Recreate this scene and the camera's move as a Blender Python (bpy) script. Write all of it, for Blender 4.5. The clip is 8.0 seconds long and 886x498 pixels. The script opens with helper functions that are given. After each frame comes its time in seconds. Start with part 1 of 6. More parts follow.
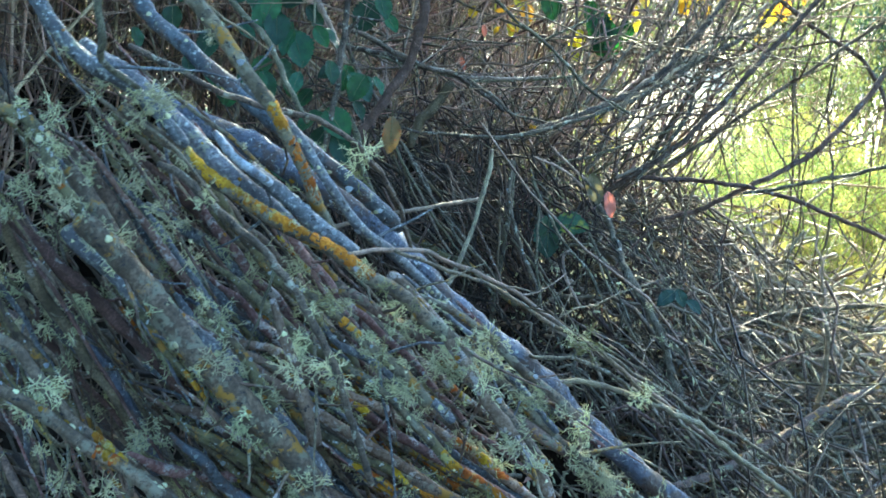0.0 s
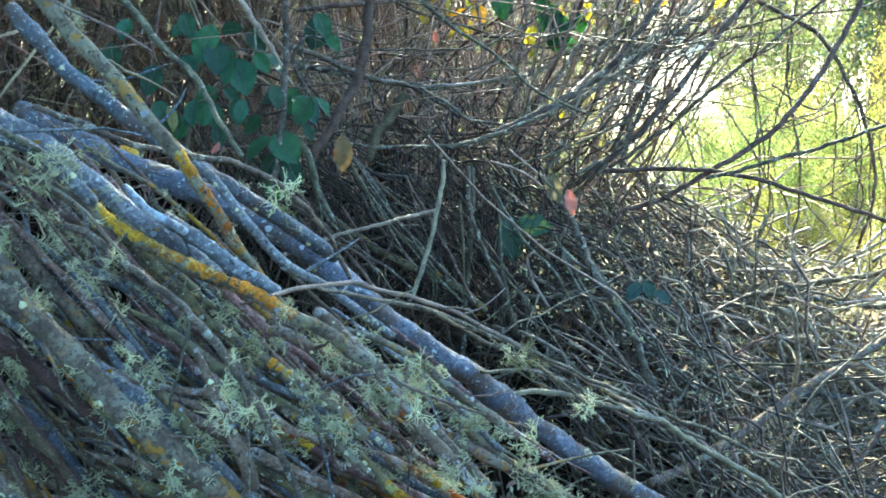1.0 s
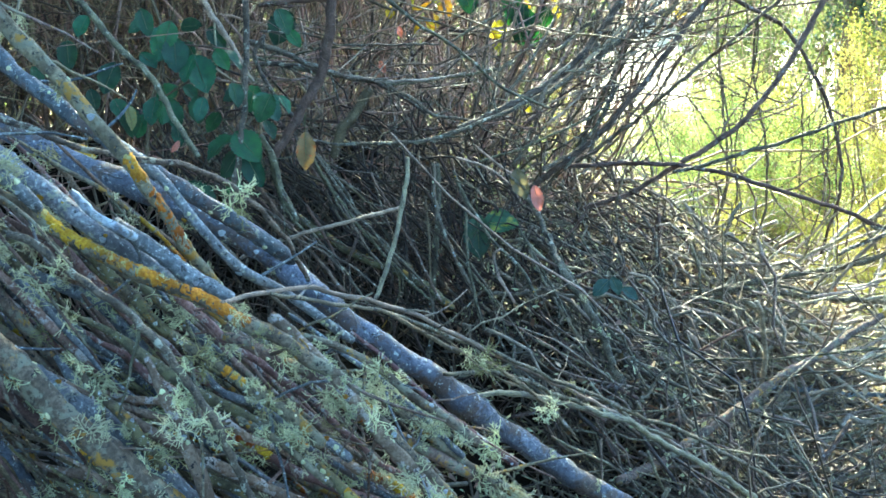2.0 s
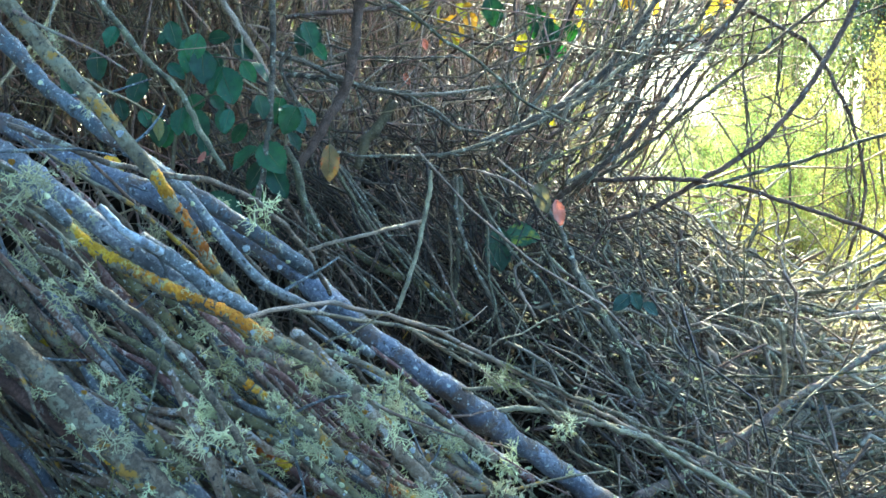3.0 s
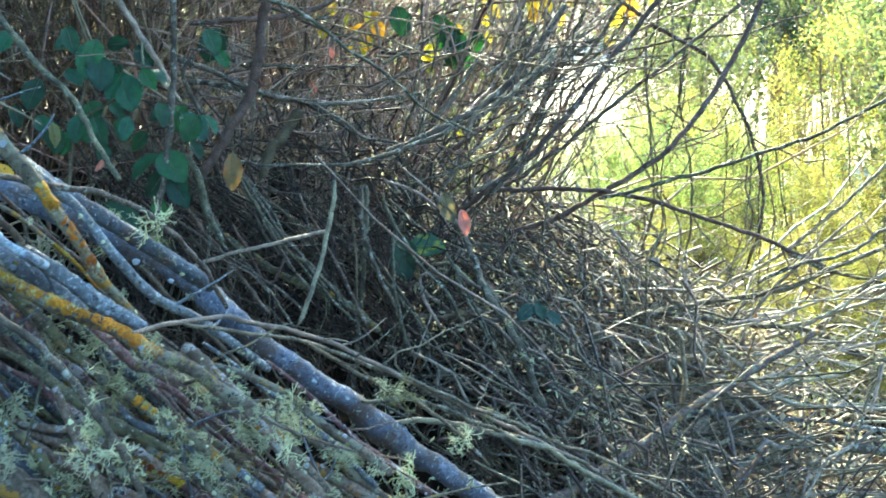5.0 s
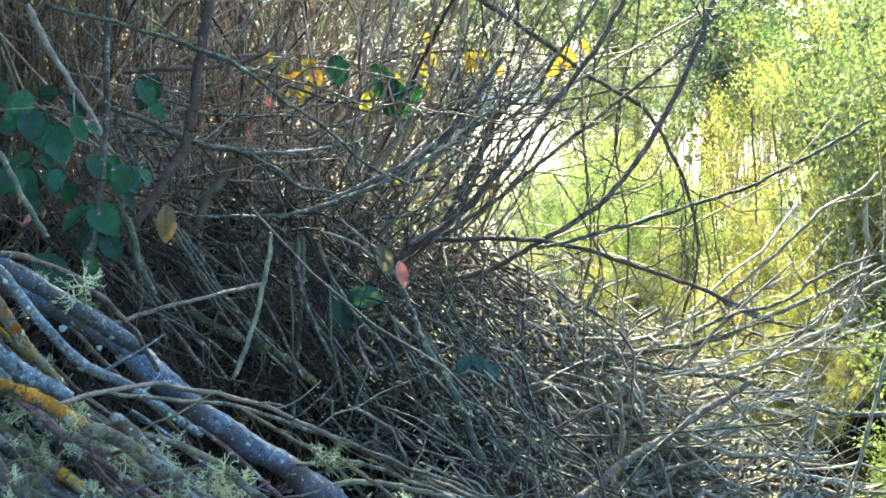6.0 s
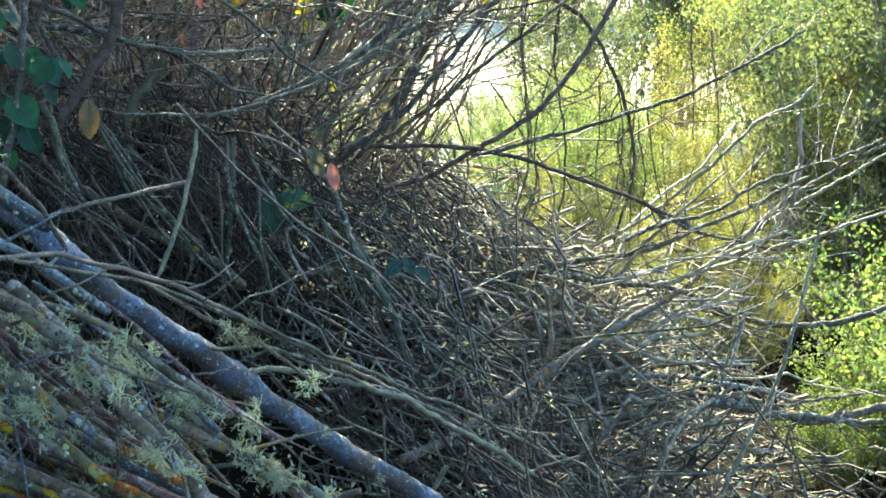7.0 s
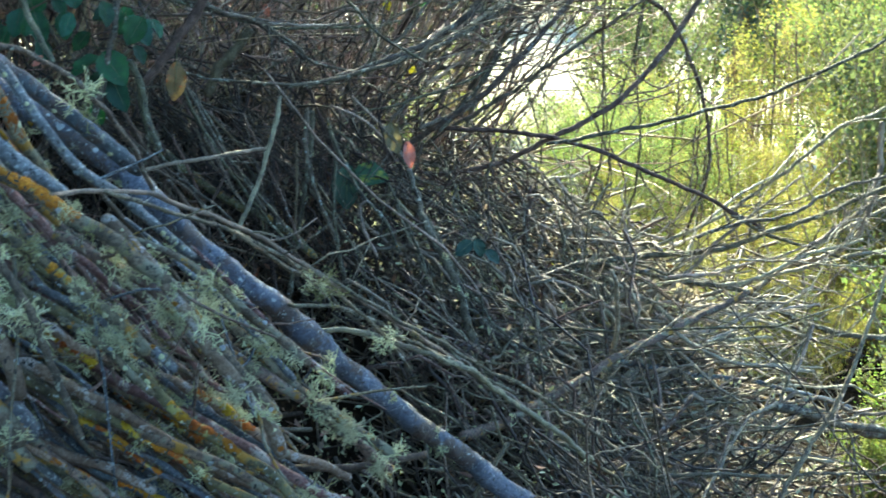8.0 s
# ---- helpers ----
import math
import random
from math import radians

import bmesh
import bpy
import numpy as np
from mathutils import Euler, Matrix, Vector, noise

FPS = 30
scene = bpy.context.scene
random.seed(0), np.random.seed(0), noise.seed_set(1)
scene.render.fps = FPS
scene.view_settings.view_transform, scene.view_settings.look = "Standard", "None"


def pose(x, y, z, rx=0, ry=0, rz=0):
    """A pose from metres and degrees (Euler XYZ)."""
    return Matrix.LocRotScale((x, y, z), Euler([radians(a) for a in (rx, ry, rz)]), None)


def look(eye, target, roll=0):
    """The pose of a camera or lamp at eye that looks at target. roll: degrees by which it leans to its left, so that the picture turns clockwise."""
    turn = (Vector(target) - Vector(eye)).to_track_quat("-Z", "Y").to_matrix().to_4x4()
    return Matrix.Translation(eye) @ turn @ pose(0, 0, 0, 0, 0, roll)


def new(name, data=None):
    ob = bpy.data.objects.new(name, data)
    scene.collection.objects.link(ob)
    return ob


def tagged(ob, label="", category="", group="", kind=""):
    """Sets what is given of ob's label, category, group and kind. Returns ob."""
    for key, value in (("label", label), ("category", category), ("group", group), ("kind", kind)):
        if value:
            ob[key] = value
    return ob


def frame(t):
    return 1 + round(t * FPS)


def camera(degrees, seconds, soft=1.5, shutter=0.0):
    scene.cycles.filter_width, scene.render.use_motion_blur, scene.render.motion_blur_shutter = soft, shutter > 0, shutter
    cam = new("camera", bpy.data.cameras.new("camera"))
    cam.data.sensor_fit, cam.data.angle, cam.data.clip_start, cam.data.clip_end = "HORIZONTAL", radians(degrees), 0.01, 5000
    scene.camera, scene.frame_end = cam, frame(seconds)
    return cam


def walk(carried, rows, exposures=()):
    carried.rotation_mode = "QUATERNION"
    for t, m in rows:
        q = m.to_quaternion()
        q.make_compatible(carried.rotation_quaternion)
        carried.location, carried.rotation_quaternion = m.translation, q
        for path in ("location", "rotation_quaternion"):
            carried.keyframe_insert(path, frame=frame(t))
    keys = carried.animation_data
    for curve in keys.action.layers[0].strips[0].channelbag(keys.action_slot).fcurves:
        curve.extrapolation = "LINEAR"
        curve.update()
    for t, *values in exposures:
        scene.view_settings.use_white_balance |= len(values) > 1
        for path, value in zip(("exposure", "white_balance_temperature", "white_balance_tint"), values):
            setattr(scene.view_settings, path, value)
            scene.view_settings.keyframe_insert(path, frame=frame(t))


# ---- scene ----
cam = camera(43.4, 8.0, soft=1.6, shutter=0.4)
PATH = [
    (0, (0.014, 0.02, 1.306), (0.019, 1.995, 0.994), 4.8),
    (0.5, (0.069, 0.027, 1.328), (0.047, 1.999, 0.994), 0.9),
    (1, (0.092, 0.029, 1.341), (0.086, 2.002, 1.017), -0.3),
    (1.5, (0.104, 0.035, 1.339), (0.156, 2.009, 1.02), -0.9),
    (2, (0.107, 0.051, 1.348), (0.148, 2.021, 1.009), -0.6),
    (2.2, (0.107, 0.045, 1.351), (0.125, 2.017, 1.017), -0.5),
    (3.5, (0.114, 0.038, 1.364), (0.117, 2.011, 1.037), 0.2),
    (4, (0.123, 0.034, 1.36), (0.179, 2.007, 1.033), 0.8),
    (4.2, (0.119, 0.037, 1.358), (0.186, 2.007, 1.022), 0.9),
    (5.5, (0.133, 0.047, 1.38), (0.349, 2.016, 1.101), 0.9),
    (6, (0.131, 0.058, 1.39), (0.392, 2.026, 1.145), 1.2),
    (6.5, (0.139, 0.067, 1.365), (0.438, 2.024, 1.08), 1.3),
    (7, (0.174, 0.056, 1.332), (0.518, 1.994, 0.974), 2.2),
    (7.5, (0.171, 0.046, 1.308), (0.487, 1.99, 0.959), 3.4),
    (8, (0.148, 0.048, 1.293), (0.393, 2.0, 0.933), 5.4),
]
walk(cam, [(t, look(eye, target, roll)) for t, eye, target, roll in PATH], [(0, 3.3, 5640, -3), (1.5, 3.5, 5640, -5), (4, 3.47, 5670, -6), (5.5, 3.28, 5720, -5), (7, 2.88, 5730, -5), (8, 2.84, 5720, -5)])

# ---- sky, sun and exposure ----
SUN_TO = Vector((0.07, 0.77, 0.63)).normalized()
world = bpy.data.worlds.new("sky")
scene.world = world
world.use_nodes = True
wn = world.node_tree.nodes
sky = wn.new("ShaderNodeTexSky")
sky.sky_type, sky.sun_disc = "NISHITA", False
sky.ozone_density = 2.6
sky.sun_elevation = math.asin(SUN_TO.z)
sky.sun_rotation = math.atan2(SUN_TO.x, SUN_TO.y)
wn["Background"].inputs["Strength"].default_value = 0.104
world.node_tree.links.new(sky.outputs["Color"], wn["Background"].inputs["Color"])
sun = new("sun", bpy.data.lights.new("sun", "SUN"))
sun.data.energy, sun.data.angle, sun.data.color = 4.8, radians(0.5), (1.0, 0.85, 0.58)
sun.matrix_world = look(SUN_TO * 20, (0, 0, 0))


# ---- materials ----
class Nodes:
    """A small builder of node materials."""

    def __init__(self, name):
        self.m = bpy.data.materials.new(name)
        self.m.use_nodes = True
        self.t = self.m.node_tree
        self.bsdf = self.t.nodes["Principled BSDF"]
        self.out = self.t.nodes["Material Output"]
        self.co = self.t.nodes.new("ShaderNodeTexCoord").outputs["Object"]

    def link(self, a, b):
        self.t.links.new(a, b)

    def noise(self, scale, detail=4.0, rough=0.6):
        n = self.t.nodes.new("ShaderNodeTexNoise")
        n.inputs["Scale"].default_value, n.inputs["Detail"].default_value = scale, detail
        n.inputs["Roughness"].default_value = rough
        self.link(self.co, n.inputs["Vector"])
        return n.outputs["Fac"]

    def ramp(self, fac, lo, hi):
        n = self.t.nodes.new("ShaderNodeMapRange")
        n.inputs["From Min"].default_value, n.inputs["From Max"].default_value = lo, hi
        self.link(fac, n.inputs["Value"])
        return n.outputs["Result"]

    def mix(self, fac, a, b, blend="MIX"):
        n = self.t.nodes.new("ShaderNodeMix")
        n.data_type, n.blend_type = "RGBA", blend
        for socket, v in ((n.inputs["Factor"], fac), (n.inputs["A"], a), (n.inputs["B"], b)):
            if hasattr(v, "is_linked"):
                self.link(v, socket)
            elif isinstance(v, (tuple, list)):
                socket.default_value = (*v, 1)
            else:
                socket.default_value = v
        n = [o for o in n.outputs if o.type == "RGBA"][0]
        return n

    def vary(self, colour, source, lo, hi, sat=0.12):
        if source == "object":
            rnd = self.t.nodes.new("ShaderNodeObjectInfo").outputs["Random"]
        else:
            rnd = self.t.nodes.new("ShaderNodeNewGeometry").outputs["Random Per Island"]
        hsv = self.t.nodes.new("ShaderNodeHueSaturation")
        val = self.t.nodes.new("ShaderNodeMapRange")
        val.inputs["To Min"].default_value, val.inputs["To Max"].default_value = lo, hi
        self.link(rnd, val.inputs["Value"])
        wrap = self.t.nodes.new("ShaderNodeMath")
        wrap.operation = "MULTIPLY"
        wrap.inputs[1].default_value = 7.31
        self.link(rnd, wrap.inputs[0])
        frac = self.t.nodes.new("ShaderNodeMath")
        frac.operation = "FRACT"
        self.link(wrap.outputs[0], frac.inputs[0])
        hue = self.t.nodes.new("ShaderNodeMapRange")
        hue.inputs["To Min"].default_value, hue.inputs["To Max"].default_value = 0.5 - sat * 0.3, 0.5 + sat * 0.3
        self.link(frac.outputs[0], hue.inputs["Value"])
        self.link(val.outputs["Result"], hsv.inputs["Value"])
        self.link(hue.outputs["Result"], hsv.inputs["Hue"])
        self.link(colour, hsv.inputs["Color"])
        return hsv.outputs["Color"]

    def bump(self, fac, strength, distance):
        n = self.t.nodes.new("ShaderNodeBump")
        n.inputs["Strength"].default_value, n.inputs["Distance"].default_value = strength, distance
        self.link(fac, n.inputs["Height"])
        self.link(n.outputs["Normal"], self.bsdf.inputs["Normal"])

    def done(self, colour, rough):
        self.link(colour, self.bsdf.inputs["Base Color"])
        self.bsdf.inputs["Roughness"].default_value = rough
        return self.m


def bark(name, dark, light, spots=(), source="object", scale=60.0, rough=0.8, lo=0.75, hi=1.3, sheen=0.3):
    """Bark: two tones of grain, larger blotches, then lichen crusts as (colour, scale, from, to)."""
    n = Nodes(name)
    grain = n.noise(scale * 4, 5, 0.7)
    c = n.mix(n.ramp(grain, 0.40, 0.62), dark, light)
    c = n.mix(n.ramp(n.noise(scale * 0.35, 3), 0.35, 0.7), c, tuple(0.5 * v for v in dark))
    c = n.vary(c, source, lo, hi)
    for colour, s, a, b in spots:
        c = n.mix(n.ramp(n.noise(s, 10, 0.72), a - 0.035, a - 0.035 + 0.6 * (b - a)), c, colour)
    n.bump(n.noise(scale * 2.2, 8, 0.75), 1.0, 0.004)
    n.bsdf.inputs["Specular IOR Level"].default_value = sheen
    return n.done(c, rough)


def leafy(name, c1, c2, through_colour, source="object", scale=40.0, rough=0.45, share=0.5, spots=(), lo=0.7, hi=1.3, hue=0.12):
    """A leaf that lets part of the light through."""
    n = Nodes(name)
    c = n.mix(n.ramp(n.noise(scale, 4), 0.3, 0.7), c1, c2)
    for colour, s, a, b in spots:
        c = n.mix(n.ramp(n.noise(s, 4), a, b), c, colour)
    c = n.vary(c, source, lo, hi, hue)
    n.bump(n.noise(scale * 6, 3), 0.3, 0.02 if scale < 10 else 0.001)
    n.done(c, rough)
    tr = n.t.nodes.new("ShaderNodeBsdfTranslucent")
    tint = n.mix(1.0, c, through_colour, "MULTIPLY")
    n.link(tint, tr.inputs["Color"])
    mx = n.t.nodes.new("ShaderNodeMixShader")
    mx.inputs["Fac"].default_value = share
    n.link(n.bsdf.outputs["BSDF"], mx.inputs[1])
    n.link(tr.outputs["BSDF"], mx.inputs[2])
    n.link(mx.outputs["Shader"], n.out.inputs["Surface"])
    return n.m


ORANGE, PALE, SAGE = (0.50, 0.22, 0.02), (0.50, 0.54, 0.50), (0.30, 0.30, 0.20)
OCHRE, BLACK = (0.30, 0.17, 0.03), (0.022, 0.022, 0.022)
BARK_GREY = bark("blue_grey_bark", (0.105, 0.112, 0.118), (0.27, 0.285, 0.295), [(SAGE, 60, 0.60, 0.68), (PALE, 110, 0.64, 0.70), (PALE, 240, 0.62, 0.67), (BLACK, 170, 0.62, 0.67), (ORANGE, 34, 0.69, 0.73)], rough=0.55, sheen=0.4)
BARK_BLUE = bark("dark_slate_bark", (0.065, 0.08, 0.1), (0.18, 0.21, 0.245), [((0.085, 0.062, 0.05), 18, 0.54, 0.62), (BLACK, 130, 0.60, 0.66), (PALE, 90, 0.65, 0.69), (PALE, 220, 0.63, 0.67), (SAGE, 40, 0.65, 0.72)], rough=0.45, sheen=0.5)
BARK_PALE = bark("lichen_whitened_bark", (0.38, 0.43, 0.48), (0.62, 0.68, 0.74), [((0.15, 0.17, 0.20), 22, 0.56, 0.63), ((0.16, 0.15, 0.13), 70, 0.60, 0.66), ((0.14, 0.13, 0.12), 200, 0.60, 0.65), (ORANGE, 30, 0.69, 0.73)], rough=0.65)
BARK_BROWN = bark("brown_bark", (0.115, 0.086, 0.058), (0.32, 0.25, 0.17), [((0.20, 0.19, 0.13), 55, 0.55, 0.64), (PALE, 150, 0.62, 0.67), (BLACK, 150, 0.60, 0.66), (OCHRE, 30, 0.60, 0.66)])
BARK_PEEL = bark("peeling_bark", (0.156, 0.090, 0.066), (0.360, 0.252, 0.198), [((0.42, 0.38, 0.34), 60, 0.57, 0.62), (BLACK, 120, 0.62, 0.67), (SAGE, 50, 0.63, 0.70)])
BARK_MOSS = bark("mossy_bark", (0.075, 0.064, 0.04), (0.22, 0.185, 0.105), [((0.16, 0.145, 0.07), 45, 0.52, 0.62), (PALE, 170, 0.63, 0.68), (OCHRE, 30, 0.60, 0.67)])
BARK_DARK = bark("dark_twig_bark", (0.10, 0.073, 0.05), (0.24, 0.185, 0.13), [((0.25, 0.25, 0.23), 50, 0.62, 0.70)], scale=120)
TWIG_GREY = bark("grey_twig_bark", (0.10, 0.084, 0.054), (0.27, 0.232, 0.15), [((0.38, 0.38, 0.29), 70, 0.60, 0.67), ((0.04, 0.035, 0.03), 110, 0.58, 0.66)], rough=0.65, sheen=0.3, scale=120)
TWIG_PALE = bark("pale_twig_bark", (0.27, 0.215, 0.135), (0.50, 0.415, 0.275), [((0.14, 0.115, 0.085), 45, 0.56, 0.66), ((0.10, 0.09, 0.08), 160, 0.62, 0.68)], rough=0.5, sheen=0.5, scale=120)
# Bleached wood, lightened further to carry the sunlight on these twigs.
BLEACHED_LIT = bark("bleached_lit_twig_bark", (0.34, 0.30, 0.21), (0.60, 0.54, 0.40), [((0.18, 0.15, 0.11), 45, 0.58, 0.66)], rough=0.5, sheen=0.4, scale=120)
TWIG_BROWN = bark("brown_twig_bark", (0.10, 0.068, 0.045), (0.25, 0.175, 0.115), [((0.33, 0.31, 0.27), 60, 0.62, 0.70)], scale=120)
PILE_MIX = bark("weathered_twigs", (0.085, 0.064, 0.040), (0.32, 0.252, 0.16), [((0.16, 0.08, 0.035), 25, 0.64, 0.72)], source="island", lo=0.1, hi=1.7, rough=0.5, sheen=0.5)
# Shade inside the hollow is put into this darker twig colour.
HOLLOW_SHADE_MIX = bark("shade_darkened_twigs", (0.038, 0.027, 0.018), (0.115, 0.084, 0.056), source="island", lo=0.3, hi=1.5, rough=0.6)
THICKET_MIX = bark("thicket_stems", (0.225, 0.145, 0.085), (0.50, 0.34, 0.215), source="island", lo=0.12, hi=2.0, rough=0.5, sheen=0.5)
STEM_BROWN = bark("brown_stem_bark", (0.28, 0.19, 0.125), (0.54, 0.405, 0.28), [((0.10, 0.07, 0.05), 60, 0.60, 0.68)], rough=0.5, sheen=0.5, scale=120)
STEM_GREY = bark("grey_brown_stem_bark", (0.31, 0.245, 0.175), (0.57, 0.47, 0.355), [((0.10, 0.08, 0.06), 60, 0.60, 0.68)], rough=0.5, sheen=0.5, scale=120)
LICHEN = leafy("beard_lichen", (0.50, 0.49, 0.26), (0.78, 0.77, 0.48), (0.95, 1.0, 0.75), scale=90, rough=0.9, share=0.25, lo=0.75, hi=1.25, hue=0.06)
LICHEN_OLIVE = leafy("olive_beard_lichen", (0.22, 0.21, 0.09), (0.40, 0.37, 0.17), (0.95, 1.0, 0.6), scale=90, rough=0.9, share=0.25, lo=0.75, hi=1.25, hue=0.06)
DISC = bark("white_disc_lichen", (0.52, 0.58, 0.60), (0.70, 0.75, 0.76), scale=120, rough=0.9, lo=0.95, hi=1.05)
CRUST = bark("orange_crust_lichen", (0.36, 0.15, 0.01), (0.68, 0.36, 0.03), [((0.36, 0.33, 0.12), 60, 0.58, 0.66)], scale=90, rough=0.95, lo=0.9, hi=1.1)
LEAF_GREEN = leafy("bramble_leaf_green", (0.014, 0.05, 0.026), (0.032, 0.10, 0.042), (0.9, 1.3, 0.35), rough=0.42, share=0.35, lo=0.5, hi=1.5, scale=5, spots=[((0.16, 0.10, 0.03), 7, 0.68, 0.72)])
LEAF_YELLOW = leafy("autumn_leaf_yellow", (0.50, 0.38, 0.04), (0.62, 0.50, 0.07), (1.1, 1.0, 0.4), share=0.5, scale=5, spots=[((0.28, 0.11, 0.02), 9, 0.62, 0.67)])
LEAF_OCHRE = leafy("fading_leaf_ochre", (0.20, 0.17, 0.07), (0.34, 0.27, 0.11), (1.1, 1.0, 0.5), share=0.4, scale=5, spots=[((0.42, 0.16, 0.03), 6, 0.58, 0.66), ((0.10, 0.04, 0.02), 22, 0.63, 0.66)])
LEAF_DIM = leafy("dull_dark_green_leaf", (0.016, 0.04, 0.028), (0.03, 0.065, 0.04), (0.9, 1.1, 0.5), share=0.12, scale=5, rough=0.6, lo=0.9, hi=1.1)
LEAF_FADED = leafy("faded_grey_green_leaf", (0.13, 0.14, 0.085), (0.22, 0.20, 0.12), (1.0, 0.9, 0.6), share=0.4, scale=5, lo=0.95, hi=1.05)
LEAF_RED = leafy("autumn_leaf_salmon", (0.56, 0.20, 0.13), (0.60, 0.29, 0.20), (1.0, 0.7, 0.5), share=0.4, scale=4, lo=0.9, hi=1.1, hue=0.02)
LEAF_MIXED = leafy("half_yellow_leaf", (0.02, 0.06, 0.03), (0.04, 0.10, 0.03), (1.0, 1.1, 0.4), scale=2.2, share=0.35, spots=[((0.24, 0.24, 0.02), 2.4, 0.50, 0.60)])
SHRUB_LEAF = leafy("shrub_leaves", (0.06, 0.12, 0.035), (0.38, 0.40, 0.19), (1.25, 1.30, 0.78), source="island", scale=3.0, rough=0.8, share=0.5, lo=0.5, hi=1.4, hue=0.2)
SHRUB_GOLD = leafy("golden_shrub_leaves", (0.10, 0.15, 0.035), (0.46, 0.43, 0.17), (1.30, 1.22, 0.66), source="island", scale=2.6, rough=0.8, share=0.5, lo=0.5, hi=1.35, hue=0.16)
LOW_LEAF = leafy("low_shrub_leaves", (0.09, 0.15, 0.04), (0.34, 0.38, 0.15), (1.3, 1.35, 0.7), source="island", scale=5.0, rough=0.8, share=0.36, lo=0.4, hi=1.4, hue=0.15)
SHRUB_LEAF_DARK = leafy("grey_green_leaves", (0.10, 0.13, 0.06), (0.19, 0.21, 0.10), (1.2, 1.2, 0.8), source="island", scale=1.2, rough=0.8, share=0.42, lo=0.5, hi=1.4, hue=0.1)
NEEDLES = leafy("dark_needles", (0.025, 0.05, 0.035), (0.05, 0.085, 0.06), (0.9, 1.1, 0.6), source="island", share=0.2, lo=0.6, hi=1.4)
LITTER = leafy("leaf_litter", (0.14, 0.085, 0.045), (0.26, 0.165, 0.09), (0.9, 0.7, 0.4), source="island", share=0.15, lo=0.4, hi=1.4)
# Bleached leaf tone, raised for the sunlight on the heap.
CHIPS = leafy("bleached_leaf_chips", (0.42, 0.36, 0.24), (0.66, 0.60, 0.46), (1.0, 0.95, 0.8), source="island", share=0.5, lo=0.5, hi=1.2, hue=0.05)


def ground_material():
    n = Nodes("soil_and_dry_grass")
    # Near soil is darker than real earth, standing in for shade under brush.
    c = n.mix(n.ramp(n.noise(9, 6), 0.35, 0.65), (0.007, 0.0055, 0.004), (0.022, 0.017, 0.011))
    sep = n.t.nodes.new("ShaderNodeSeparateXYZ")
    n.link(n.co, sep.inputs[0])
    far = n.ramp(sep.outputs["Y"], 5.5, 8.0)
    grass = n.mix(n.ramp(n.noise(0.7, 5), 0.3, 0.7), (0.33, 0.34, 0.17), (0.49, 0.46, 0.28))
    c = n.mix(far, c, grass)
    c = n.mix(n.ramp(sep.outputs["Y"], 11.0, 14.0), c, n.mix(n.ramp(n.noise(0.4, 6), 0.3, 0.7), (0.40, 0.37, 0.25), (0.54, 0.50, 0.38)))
    n.bump(n.noise(25, 6), 0.8, 0.03)
    n.bsdf.inputs["Specular IOR Level"].default_value = 0.05
    return n.done(c, 1.0)


GROUND = ground_material()


# ---- mesh helpers ----
def rng_of(seed):
    return np.random.RandomState(seed)


def spline(points, n):
    """n points evenly along a smooth curve through the given ones."""
    p = np.array(points, float)
    p = np.vstack([2 * p[0] - p[1], p, 2 * p[-1] - p[-2]])
    out = []
    for i in range(1, len(p) - 2):
        u = np.linspace(0, 1, 12, endpoint=False)[:, None]
        a, b, c, d = p[i - 1], p[i], p[i + 1], p[i + 2]
        out.append(0.5 * (2 * b + (c - a) * u + (2 * a - 5 * b + 4 * c - d) * u**2 + (3 * b - a - 3 * c + d) * u**3))
    q = np.vstack(out + [p[-2:-1]])
    s = np.r_[0, np.cumsum(np.linalg.norm(np.diff(q, axis=0), axis=1))]
    w = np.linspace(0, s[-1], n)
    return np.stack([np.interp(w, s, q[:, k]) for k in range(3)], axis=1)


def frames_of(p):
    d = np.gradient(p, axis=0)
    d /= np.linalg.norm(d, axis=1)[:, None] + 1e-9
    mean = d.mean(axis=0)
    ref = np.eye(3)[np.argmin(np.abs(mean))]
    a = np.cross(d, ref)
    a /= np.linalg.norm(a, axis=1)[:, None] + 1e-9
    return d, a, np.cross(d, a)


def tube(p, r, k, rough=0.0, rng=None):
    """Vertices and quads of a tapered tube along p, closed at both ends by a tip point."""
    n = len(p)
    d, a, b = frames_of(p)
    ang = np.linspace(0, 2 * math.pi, k, endpoint=False)
    rr = np.asarray(r, float)[:, None] * np.ones((1, k))
    if rough:
        rr = rr * (1 + rough * rng.randn(n, k) + rough * 0.3 * rng.randn(n, 1))
    v = p[:, None] + rr[:, :, None] * (np.cos(ang)[None, :, None] * a[:, None] + np.sin(ang)[None, :, None] * b[:, None])
    v = v.reshape(-1, 3)
    i = np.arange(n - 1)[:, None] * k
    j = np.arange(k)[None, :]
    j2 = (j + 1) % k
    f = np.stack([i + j, i + j2, i + k + j2, i + k + j], axis=-1).reshape(-1, 4)
    v = np.vstack([v, p[0] - d[0] * r[0] * 0.3, p[-1] + d[-1] * r[-1] * 0.5])
    s, e = len(v) - 2, len(v) - 1
    jj = np.arange(k)
    cap1 = np.stack([np.full(k, s), (jj + 1) % k, jj, jj], axis=-1)
    base = (n - 1) * k
    cap2 = np.stack([np.full(k, e), base + jj, base + (jj + 1) % k, base + (jj + 1) % k], axis=-1)
    return v, np.vstack([f, cap1, cap2])


